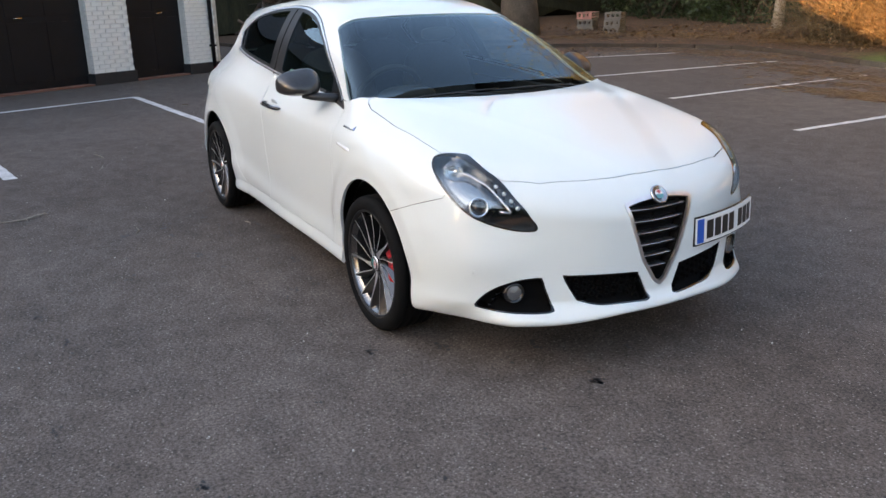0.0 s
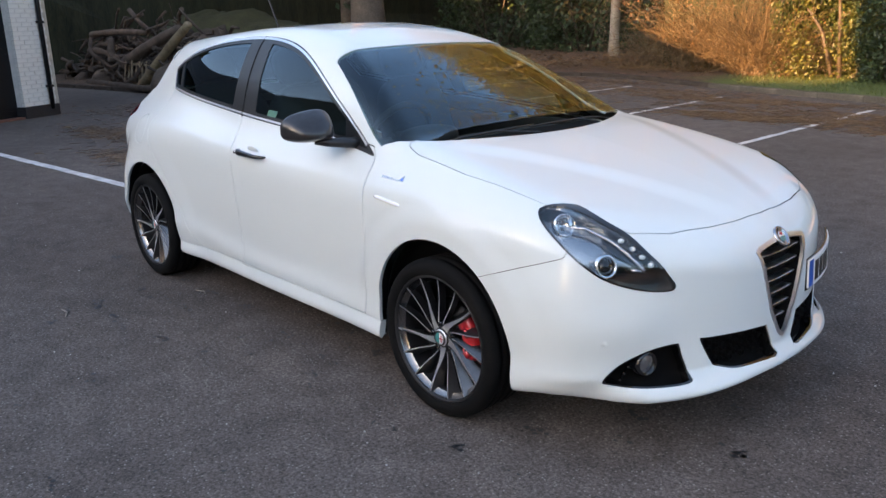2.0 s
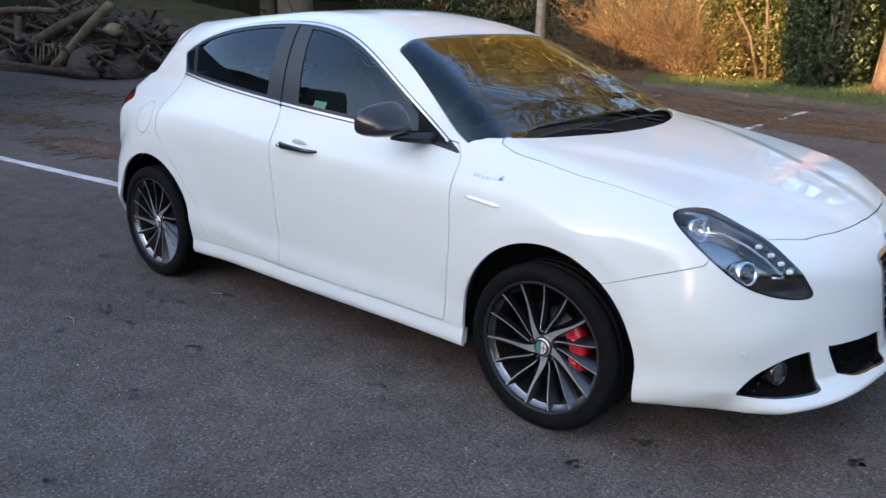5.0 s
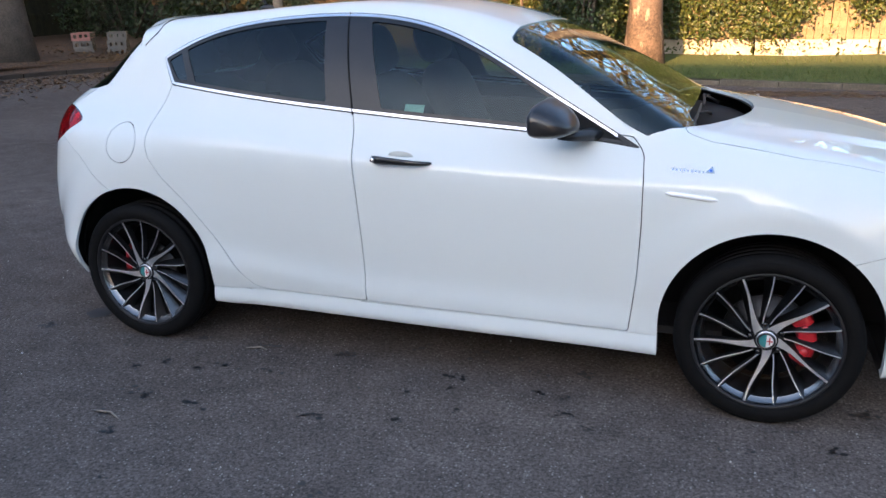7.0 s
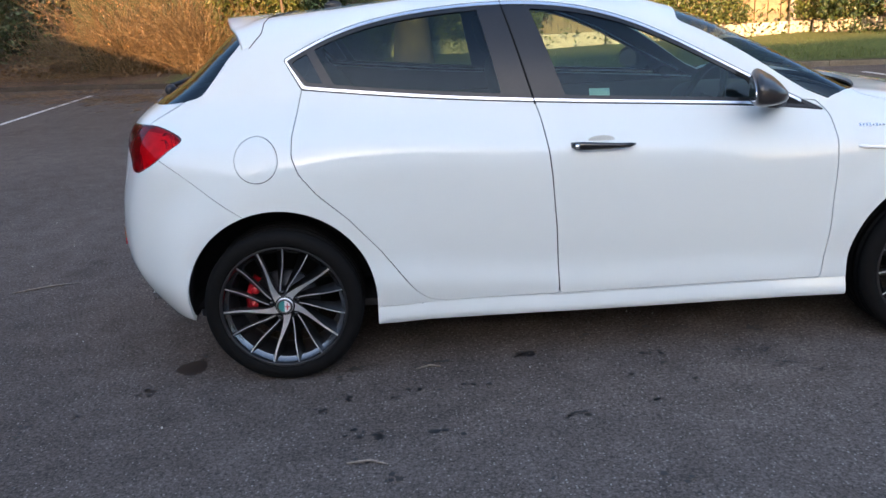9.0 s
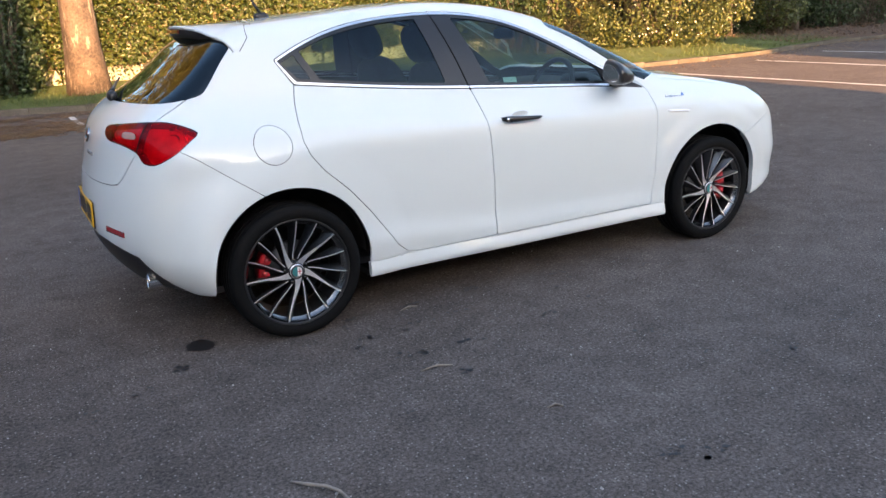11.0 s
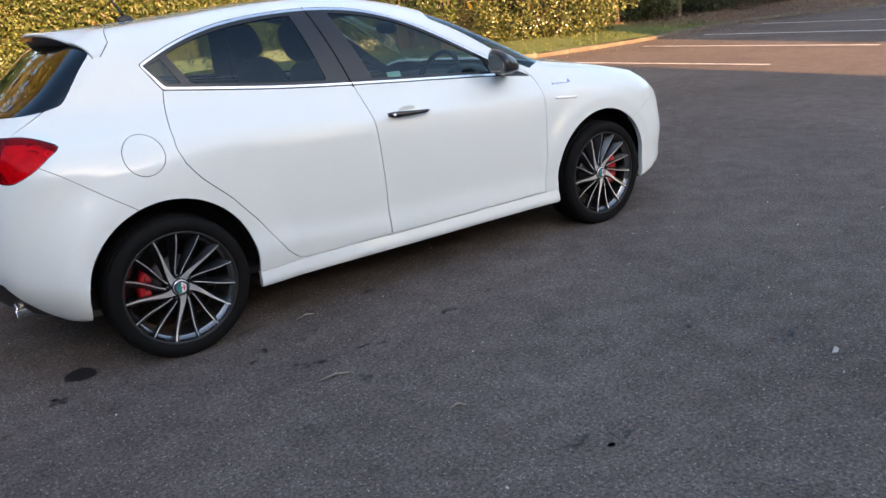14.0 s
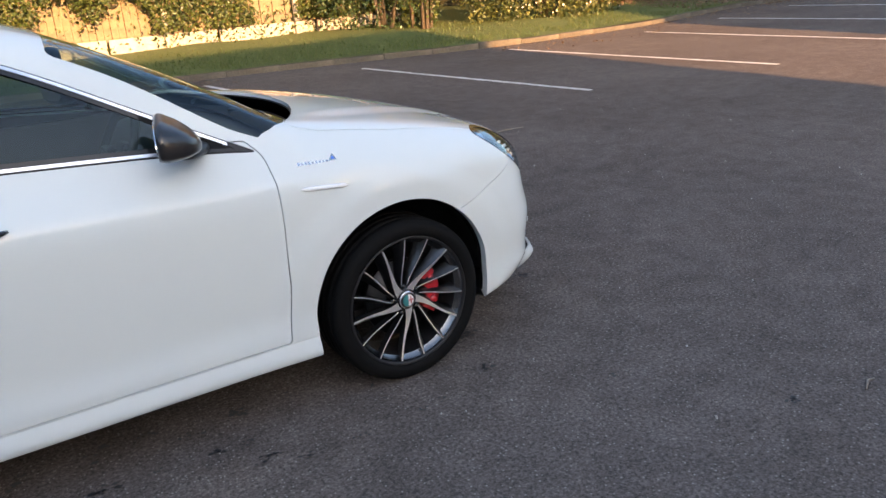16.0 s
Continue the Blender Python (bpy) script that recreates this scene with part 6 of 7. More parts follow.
camellia = bush("camellia_bush", "large camellia bush with dark leaves and white flowers", (12.3, 12.4, 1.9), (3.0, 1.9, 2.3), 20000, 0.085, CAMEL, -0.25)
PETAL = mat("white_petals", (0.55, 0.52, 0.44), 0.6, vary=0.1, scale=20)
for k in range(230):
    a, h = rng.uniform(-2.9, 0.5), rng.uniform(0.25, 3.6)
    r = math.sqrt(max(0.05, 1 - ((h - 1.9) / 2.35) ** 2))
    p = Vector((12.3 + 3.05 * r * math.cos(a), 12.4 + 1.95 * r * math.sin(a), h))
    if k == 0:
        bm = bmesh.new()
        for j in range(6):
            t = 2 * math.pi * j / 6
            u = Vector((math.cos(t), math.sin(t), 0.25)) * 0.045
            w = Vector((-math.sin(t), math.cos(t), 0)) * 0.024
            vs = [bm.verts.new(q) for q in (Vector((0, 0, 0)), u * 0.6 + w, u + Vector((0, 0, 0.01)), u * 0.6 - w)]
            bm.faces.new(vs)
        flower = bpy.data.meshes.new("flower")
        bm.to_mesh(flower), bm.free()
        flower.materials.append(PETAL)
    ob = new("flower", flower)
    ob.parent = camellia
    ob.matrix_basis = aimed(p, Vector((math.cos(a), math.sin(a), rng.normal(0.2, 0.3)))) @ Matrix.Scale(rng.uniform(0.3, 0.6), 4)
bush("dark_shrub", "dark evergreen shrub at the end of the fence", (8.3, 13.6, 1.3), (1.5, 1.2, 2.3), 6500, 0.085, DARKLEAF, -0.2)
bush("bright_shrub", "light green shrub beside the camellia", (8.9, 12.9, 1.5), (0.55, 0.6, 1.6), 1700, 0.09, IVY, -0.2)
bush("yellow_shrub", "yellow-green shrub in low sunlight", (-4.6, 14.1, 1.2), (1.35, 0.9, 1.9), 8500, 0.07, LIMELEAF, -0.2)
bush("dark_shrub", "dark evergreen shrub beside the pine trunk", (-3.45, 13.6, 1.4), (0.82, 0.6, 2.6), 8000, 0.08, DARKLEAF, -0.3)
bush("laurel_bush", "dark laurel bush in deep shade", (-16.2, 20.6, 1.5), (2.9, 1.5, 2.2), 5500, 0.15, DARKLEAF, -0.2)
bush("laurel_bush", "dark laurel bush in deep shade", (-21.5, 21.5, 1.6), (3.2, 1.6, 2.4), 4500, 0.15, DARKLEAF, -0.2)
bush("laurel_bush", "dark laurel bush behind the orange twigs", (-11.2, 19.6, 1.6), (2.4, 1.5, 2.4), 5000, 0.13, DARKLEAF, -0.2)
for x, y, rx, rz in ((16.6, 14.4, 2.0, 2.6), (18.9, 14.8, 2.2, 3.0), (21.4, 15.0, 2.2, 3.0), (24.0, 15.0, 1.9, 2.6), (28.5, 17.6, 2.6, 3.0)):
    bush("dark_shrub", "dark shaded shrub at the far side of the car park", (x, y, 1.4), (rx, 1.6, rz), 5000, 0.12, DARKLEAF, -0.1)

for x, y, rx, rz, lf, m in ((20.6, 13.3, 1.3, 1.9, 0.11, DARKLEAF), (23.3, 13.5, 1.5, 2.2, 0.11, DARKLEAF), (17.6, 12.9, 1.1, 1.5, 0.10, CAMEL), (25.2, 14.4, 1.3, 2.6, 0.11, IVY)):
    bush("dark_shrub", "leafy evergreen shrub hanging over the far kerb", (x, y, 1.7), (rx, 1.0, rz), 3600, lf, m, -0.15)

# twiggy bush, bare and orange in the low sun
tw = thing("twiggy_bush", "bare bush of thin orange-brown twigs", "bush")
for cx, cy, n, h in ((-6.5, 14.3, 330, 2.4), (-8.3, 14.9, 300, 2.7), (-5.6, 14.2, 120, 1.6), (-9.9, 15.6, 160, 1.6)):
    bm = bmesh.new()
    for k in range(n):
        a, lean = rng.uniform(0, 6.28), rng.uniform(0.1, 1.1)
        ln = h * rng.uniform(0.5, 1.1)
        p = Vector((cx + rng.normal(0, 0.3), cy + rng.normal(0, 0.2), 0.12))
        d = Vector((math.cos(a) * lean, math.sin(a) * lean * 0.7, 1)).normalized()
        pts = [p]
        for j in range(5):
            d = (d + Vector(rng.normal(0, 0.22, 3)) + Vector((math.cos(a) * 0.1, math.sin(a) * 0.07, -0.12 * j * 0.5))).normalized()
            pts.append(pts[-1] + d * ln / 5)
        tube(bm, pts, [0.010, 0.008, 0.006, 0.005, 0.004, 0.002], 3, False)
        for j in (2, 3, 4):
            q = pts[j]
            e = (d + Vector(rng.normal(0, 0.6, 3))).normalized()
            tube(bm, [q, q + e * 0.22, q + (e + Vector((0, 0, 0.25))) * 0.42], [0.005, 0.004, 0.002], 3, False)
    part("brushwood", bm, TWIG, tw)
c = clumps(2600, (-10.5, 13.6, 0.12), (-4.6, 15.6, 2.4), lambda q: rng.random() < 0.8, 1.6, 0.05)
part("leaves", leaf_mesh("leaves", c, 0.05, DRY), DRY, tw)


def tree(name, label, x, y, r, h, bark, crown=None, n=2600, lean=(0, 0), limbs=9, low=0.45, size=0.16):
    """A tapered trunk with branching limbs and, where it has leaves, a loose crown."""
    t = thing(name, label, "tree")
    pts, rad = [], []
    for k in range(11):
        u = k / 10
        pts.append(Vector((x + lean[0] * u * u + 0.12 * math.sin(3 * u + x), y + lean[1] * u * u, u * h - 0.05)))
        rad.append(r * ((1 - 0.78 * u) + 0.28 * max(0, 0.04 - u) / 0.04))
    bm = tube(bmesh.new(), pts, rad, 18)
    for v in bm.verts:
        a = math.atan2(v.co.y - y, v.co.x - x)
        v.co += Vector((math.cos(a), math.sin(a), 0)) * r * 0.14 * noise.noise(Vector((math.cos(a) * 2.2, math.sin(a) * 2.2, v.co.z * 0.8)))
    part("trunk", bm, bark, t)
    tips = []
    bm = bmesh.new()
    for k in range(limbs):
        u = low + (1 - low) * (k + 0.5) / limbs
        p = pts[0].lerp(pts[-1], u)
        p = Vector((np.interp(u, np.linspace(0, 1, 11), [q.x for q in pts]), np.interp(u, np.linspace(0, 1, 11), [q.y for q in pts]), p.z))
        a = rng.uniform(0, 6.28)
        ln = h * (0.38 * (1.15 - u) + 0.08)
        d = Vector((math.cos(a), math.sin(a), 0.45)).normalized()
        br = [p]
        for j in range(5):
            d = (d + Vector(rng.normal(0, 0.16, 3)) + Vector((0, 0, 0.05))).normalized()
            br.append(br[-1] + d * ln / 5)
        rr = r * 0.42 * (1.1 - u)
        tube(bm, br, [rr, rr * 0.8, rr * 0.6, rr * 0.42, rr * 0.26, rr * 0.1], 6)
        for j in (2, 3, 4, 5):
            for _ in range(3):
                e = (d + Vector(rng.normal(0, 0.7, 3))).normalized()
                q = br[j]
                s2 = [q, q + e * ln * 0.16, q + (e + Vector(rng.normal(0, 0.25, 3))) * ln * 0.34]
                tube(bm, s2, [rr * 0.25, rr * 0.16, rr * 0.05], 4, False)
                tips += [s2[1], s2[2]]
    part("limbs", bm, bark, t)
    if crown is not None:
        tips = np.array([tuple(q) for q in tips])
        c = tips[rng.integers(0, len(tips), n)] + rng.normal(0, 0.06 * h * 0.6, (n, 3))
        part("crown", leaf_mesh("crown", c, size, crown, (0, 0, 0.5), 1.0), crown, t)
    return t


PINENEEDLE = leaf_mat("pine_foliage", (0.02, 0.035, 0.012), (0.04, 0.06, 0.018), (0.09, 0.09, 0.03), 0.1)
tree("pine_tree", "pine tree with reddish flaking bark in low sun", -1.85, 12.95, 0.35, 11, PINEBARK, PINENEEDLE, 3500, (0.3, 0.2), 9, 0.5)
tree("large_tree", "large dark tree trunk beside the wheeled bin", -16.6, 11.4, 0.52, 12, BARK, None, 0, (0.2, 0.1), 9, 0.4)
tree("slim_tree", "slim pale tree trunk in front of the laurels", -13.4, 18.6, 0.17, 8, PALEBARK, None, 0, (-0.5, 0), 7, 0.45)
for x, y, h, r, cr in ((-10.5, 19.5, 17.5, 0.36, GOLDLEAF), (-7.6, 19.9, 14.5, 0.3, GOLDLEAF), (4.5, 18.6, 14, 0.32, GOLDLEAF), (10.5, 17.0, 12, 0.3, GOLDLEAF), (16.0, 17.5, 13, 0.3, GOLDLEAF), (21.5, 16.8, 12, 0.28, GOLDLEAF), (-15.2, 28.0, 23, 0.34, GOLDLEAF), (-20.0, 28.5, 23, 0.34, GOLDLEAF)):
    tree("garden_tree", "tall tree with sparse golden foliage behind the hedge", x, y, r, h, BARK, cr, int(1700 * h), (rng.normal(0, 0.5), 0), 18, 0.16, 0.19)
for x, y, h in ((-5.0, 18.8, 22), (-1.0, 18.8, 19)):
    tree("bare_tree", "tall bare tree with few golden leaves remaining", x, y, 0.33, h, BARK, GOLDLEAF, 260 * h, (rng.normal(0, 0.5), 0), 26, 0.16, 0.16)
for x, y, r, l in ((26.3, 13.6, 0.34, 1.3), (25.7, 13.5, 0.2, -0.4), (19.0, 13.4, 0.10, 0.1), (22.4, 13.9, 0.13, -0.3), (15.9, 13.2, 0.08, 0.2)):
    tree("far_tree", "dark slender trunk among the far shrubs", x, y, r, 8, BARK, None, 0, (l, 0), 6, 0.4)
for x, y, h in ((-24, 16, 11), (-22, 24, 12), (-14, 26, 13)):
    tree("woodland_tree", "dark woodland tree at the edge of the car park", x, y, 0.3, h, BARK, DARKLEAF, 4200, (0.4, 0), 11, 0.15, 0.24)
fence("far_fence", 26.6, 35.0, 14.2, 13.4, 0.2, "tall far timber fence in sunlight", 1.75)

# woodland edge behind everything
WOODEDGE = mat("dark_wood_edge", (0.02, 0.021, 0.009), 0.95, vary=0.6, scale=1.2, bump=1.0, bscale=4)
for n in [n for n in WOODEDGE.node_tree.nodes if n.type == "TEX_NOISE"]:
    mp = WOODEDGE.node_tree.nodes.new("ShaderNodeMapping")
    mp.inputs["Scale"].default_value = (2.6, 2.6, 0.35)
    co = n.inputs["Vector"].links[0].from_socket
    WOODEDGE.node_tree.links.new(co, mp.inputs[0])
    WOODEDGE.node_tree.links.new(mp.outputs[0], n.inputs["Vector"])
for x0, x1, y0, y1, h in ((-34, -10, 24.5, 27, 8.0), (-30, -27, -6, 25, 13.0), (9, 40, 18.5, 20, 5.5), (38, 40, -12, 19, 5)):
    bm = bmesh.new()
    r = bmesh.ops.create_cube(bm, size=1, matrix=Matrix.Translation(((x0 + x1) / 2, (y0 + y1) / 2, h / 2)) @ Matrix.Diagonal((x1 - x0, y1 - y0, h, 1)))
    bmesh.ops.subdivide_edges(bm, edges=bm.edges[:], cuts=12, use_grid_fill=True)
    for v in bm.verts:
        v.co += Vector((0.5, 0.5, 0.9)) * noise.noise(v.co * 0.5)
    tagged(part("woodland", bm, WOODEDGE, None), "dense dark woodland closing the view", "woodland", kind="structure")

# dry brush and russet leaves under the far shrubs
brush = thing("twiggy_bush", "dry brown brush hanging at the far side of the car park", "bush")
for cx, cy, n, h in ((22.6, 13.2, 60, 2.4), (24.2, 13.2, 90, 2.7)):
    bm = bmesh.new()
    for k in range(n):
        a = rng.uniform(0, 6.28)
        p = Vector((cx + rng.normal(0, 0.5), cy + rng.normal(0, 0.25), 0.12))
        d = Vector((math.cos(a) * 0.25, math.sin(a) * 0.2, 1)).normalized()
        pts = [p]
        for j in range(5):
            d = (d + Vector(rng.normal(0, 0.16, 3))).normalized()
            pts.append(pts[-1] + d * h * rng.uniform(0.13, 0.22))
        tube(bm, pts, [0.016, 0.013, 0.010, 0.008, 0.006, 0.003], 3, False)
    part("brushwood", bm, BARK, brush)
RUSSET = leaf_mat("russet_leaves", (0.05, 0.028, 0.014), (0.09, 0.05, 0.024), (0.14, 0.085, 0.04), 0.0)
c = np.stack([rng.uniform(14.5, 27, 2800), rng.uniform(-0.35, 4.2, 2800), np.zeros(2800)], 1)
c = c[(c[:, 1] > 0.15) | (np.abs(c[:, 0] - 19.5) < 2.0)]
c[:, 2] = [0.012 if q < 0.12 else verge_z(q) + 0.05 for q in c[:, 1]]
c[:, 1] += np.array([kfy(np.interp(q, kx, arc)) for q in c[:, 0]])
tagged(new("leaf_litter", leaf_mesh("leaf_litter", c, 0.075, RUSSET, (0, -0.4, 1.5), 0.6)), "russet fallen leaves under the far shrubs", "leaves", kind="stuff")

# grass blades on the verge, needles and litter on the ground
pts = []
while len(pts) < 14000:
    s = rng.uniform(18, arc[-1] - 12)
    o = abs(rng.normal(0, 1.6)) + 0.14
    if o > 4.6:
        continue
    p, d = kerb_at(s)
    q = np.array([p[0], p[1]]) + (np.array([-d[1], d[0]]) * o)
    if q[0] < -6.5 or q[0] > 16.5 + rng.normal(0, 0.7) or noise.noise(Vector((q[0], q[1], 0))) < -0.35:
        continue
    pts.append((q[0], q[1], verge_z(o)))
pts = np.array(pts)
n = len(pts)
ang, ht = rng.uniform(0, 6.28, n), rng.uniform(0.03, 0.085, n)
w = np.stack([np.cos(ang), np.sin(ang), 0 * ang], 1) * 0.006
tip = pts + np.stack([rng.normal(0, 0.02, n), rng.normal(0, 0.02, n), ht], 1)
gv = np.stack([pts - w, pts + w, tip], 1).reshape(-1, 3)
GRASS = leaf_mat("grass_blades", (0.032, 0.06, 0.010), (0.06, 0.095, 0.016), (0.10, 0.11, 0.03), 0.3)
tagged(new("grass", mesh_from("grass", gv, np.arange(3 * n).reshape(-1, 3), GRASS, smooth=False)), "short uneven grass on the verge", "grass", kind="stuff")


NEEDLE = leaf_mat("brown_needles", (0.06, 0.032, 0.016), (0.12, 0.066, 0.03), (0.18, 0.11, 0.05), 0.0)


def litter(name, label, patches, n, length, material, z=0.004, thick=0.003):
    bm = bmesh.new()
    for k in range(n):
        cx, cy, rx, ry = patches[rng.integers(0, len(patches))]
        x, y = cx + rng.normal(0, rx), cy + rng.normal(0, ry)
        a, ln = rng.normal(0.2, 0.7), length * rng.uniform(0.4, 1.3)
        d = Vector((math.cos(a), math.sin(a), 0)) * ln / 2
        tube(bm, [Vector((x, y, z)) - d, Vector((x, y, z + 0.006 * rng.random())) + Vector((0, 0.02, 0)), Vector((x, y, z)) + d], [thick, thick, thick * 0.6], 3, False)
    tagged(part(name, bm, material, None), label, "litter", kind="stuff")


litter("pine_needles", "drifts of brown pine needles and twigs on the asphalt", [(-4.0, 9.4, 1.1, 0.25), (-2.6, 8.4, 1.2, 0.22), (-1.2, 9.3, 0.9, 0.2), (-6.8, 11.3, 1.3, 0.35), (-0.8, 7.9, 0.8, 0.15), (-9.5, 12.9, 1.4, 0.5), (-3.7, 10.6, 1.3, 0.2), (-12.2, 3.2, 0.9, 0.5), (-7.4, 0.83, 0.45, 0.15), (-9.9, 1.5, 0.7, 0.2), (-6.9, 0.95, 0.3, 0.1), (-3.9, 8.4, 0.7, 0.2), (-2.2, 8.7, 0.6, 0.12), (-5.3, 10.4, 0.9, 0.2), (0.5, 9.6, 1.2, 0.2), (-11.5, 12.6, 1.6, 0.5), (-13.5, 10.8, 0.8, 0.9)], 7500, 0.16, NEEDLE, 0.005, 0.0042)
litter("fallen_twigs", "brown twigs and litter on bare soil under the trees", [(-12, 15.5, 2.0, 1.2), (-15.5, 16.5, 2.2, 1.5), (-9, 15.0, 1.2, 0.6), (-18, 13, 2, 2), (-15.8, 12.6, 0.8, 1.0)], 1700, 0.4, DRY, 0.22, 0.006)
c = np.stack([rng.uniform(-20, -7, 3000), rng.uniform(12.5, 19, 3000), rng.uniform(0.18, 0.34, 3000)], 1)
c = c[[kfy(np.interp(p[0], kx[5:], arc[5:])) + 0.3 < p[1] for p in c]]
lc = np.stack([rng.normal(-13.9, 1.1, 1500), rng.normal(8.4, 1.5, 1500), np.full(1500, 0.012)], 1)
lc = lc[lc[:, 0] > -14.8 + 0.25 * np.abs(lc[:, 1] - 9.0)]
tagged(new("leaf_litter", leaf_mesh("leaf_litter", lc, 0.09, NEEDLE, (0, 0, 1.5), 0.4)), "dark brown leaves lying round the wheeled bin", "leaves", kind="stuff")
tagged(new("leaf_litter", leaf_mesh("leaf_litter", c, 0.11, DRY, (0, 0, 1.5), 0.5)), "brown fallen leaves on the woodland floor", "leaves", kind="stuff")
c = np.stack([rng.uniform(7.5, 24, 900), rng.uniform(0, 1, 900) ** 2 * 1.4, np.full(900, 0.012)], 1)
c[:, 1] = np.array([kfy(np.interp(p[0], kx, arc)) - 0.05 - p[1] for p in c])
tagged(new("leaf_litter", leaf_mesh("leaf_litter", c, 0.05, DRY, (0, 0, 1.5), 0.4)), "brown fallen leaves gathered along the kerb", "leaves", kind="stuff")


# ---- garage, log pile, bin, crates ----
BRICKW = mat("white_painted_brick", (0.76, 0.74, 0.69), 0.7, vary=0.12, scale=6, bump=0.25, bscale=60)
MORTAR = mat("painted_mortar", (0.64, 0.62, 0.58), 0.85, vary=0.15, scale=8)
BLACKP = mat("black_gloss_paint", (0.006, 0.006, 0.007), 0.5, vary=0.25, scale=4, bump=0.1, bscale=8, spec=0.25)
PLINTH = mat("black_plinth", (0.016, 0.016, 0.017), 0.6, vary=0.3, scale=8)
BRICKR = mat("red_brick", (0.17, 0.075, 0.05), 0.85, vary=0.3, scale=3, bump=0.3, bscale=30)
ROOFM = mat("roof_tiles", (0.055, 0.045, 0.042), 0.8, vary=0.35, scale=5, bump=0.6, bscale=12)
gar = thing("garage_building", "garage with white painted brick piers and black doors", "garage", at=pose(-12.45, -0.18, 0, 0, 0, 118.36))
# local x runs along the front towards the far end, local y away from the yard
H = 3.4


def gpart(name, x0, x1, y0, y1, z0, z1, m, bevel=0.0, label=""):
    bm = bmesh.new()
    box(bm, x0, x1, y0, y1, z0, z1, bevel)
    return part(name, bm, m, gar, label)


gpart("back_wall", -11.0, 2.35, 0.35, 6.4, 0.0, H, MORTAR)
gpart("lintel", -11.0, 2.42, 0.0, 0.35, 2.45, H, BLACKP, 0.01)
bm = bmesh.new()
vs = [bm.verts.new(q) for q in ((-11.3, -0.3, H), (2.7, -0.3, H), (2.7, 6.7, H), (-11.3, 6.7, H), (-11.3, 3.2, H + 2.6), (2.7, 3.2, H + 2.6))]
for f in ((0, 1, 5, 4), (2, 3, 4, 5), (1, 2, 5), (3, 0, 4), (3, 2, 1, 0)):
    bm.faces.new([vs[i] for i in f])
part("roof", bm, ROOFM, gar, "dark tiled pitched roof")
piers = [(-11.0, -10.4), (-7.6, -6.75), (-4.0, -3.15), (-0.42, 0.40), (1.70, 2.42)]
bk = bmesh.new()
box(bk, -0.104, 0.104, -0.012, 0.05, -0.0315, 0.0315, 0.005)
bme = bpy.data.meshes.new("brick")
bk.to_mesh(bme), bk.free()
bme.materials.append(BRICKW)
for x0, x1 in piers:
    gpart("plinth", x0 - 0.03, x1 + 0.03, -0.09, 0.345, 0.0, 0.2, PLINTH, 0.012)
    gpart("pier_core", x0, x1, -0.04, 0.345, 0.2, 2.45, MORTAR)
for x0, x1 in piers[-2:]:
    row, z = 0, 0.235
    while z < 2.42:
        x = x0 + (0.104 if row % 2 == 0 else 0.0)
        while x < x1 + 0.02:
            w = 1.0
            cx = x
            if x < x0 + 0.06:
                cx, w = x0 + 0.052, 0.5
            elif x > x1 - 0.08:
                cx, w = x1 - 0.052, 0.5
            ob = new("brick", bme)
            ob.parent = gar
            ob.matrix_basis = pose(cx, -0.045 + rng.normal(0, 0.002), z, 0, 0, 0) @ Matrix.Diagonal((w, 1, 1, 1))
            x += 0.218
        z += 0.075
        row += 1
for (a, b) in zip(piers, piers[1:]):
    d = gpart("garage_door", a[1], b[0], 0.12, 0.17, 0.02, 2.45, BLACKP, 0.0, "black painted garage door")
    w = b[0] - a[1]
    n = 2 if w < 2 else 4
    for k in range(n):
        x = a[1] + w * (k + 0.5) / n
        for z0, z1 in ((0.15, 1.1), (1.2, 2.3)):
            bm = bmesh.new()
            box(bm, x - w / n * 0.46, x + w / n * 0.46, 0.112, 0.125, z0, z1, 0.005)
            part("door_panel", bm, BLACKP, d)
    bm = bmesh.new()
    box(bm, a[1] + w * 0.55, a[1] + w * 0.55 + 0.14, 0.07, 0.1, 1.16, 1.18, 0.004)
    part("door_handle", bm, SILVER, d)
    gpart("threshold", a[1], b[0], -0.06, 0.12, 0.0, 0.03, BRICKR, 0.005)
gp = tube(bmesh.new(), [(2.28, -0.10, 0.12), (2.28, -0.10, H)], 0.038, 10)
part("drainpipe", gp, BLACKP, gar)
for z in (0.5, 1.6, 2.7):
    gpart("pipe_bracket", 2.225, 2.335, -0.14, -0.04, z, z + 0.04, BLACKP, 0.004)
gpart("end_post", 2.42, 2.52, -0.02, 0.09, 0.0, 2.9, mat("off_white_timber", (0.5, 0.46, 0.38), 0.7, vary=0.3, scale=6), 0.006)

# pale, so that the added walls bounce light onto the car's side
RENDERW = mat("pale_render", (0.58, 0.57, 0.52), 0.85, vary=0.12, scale=1.5, bump=0.2, bscale=60)
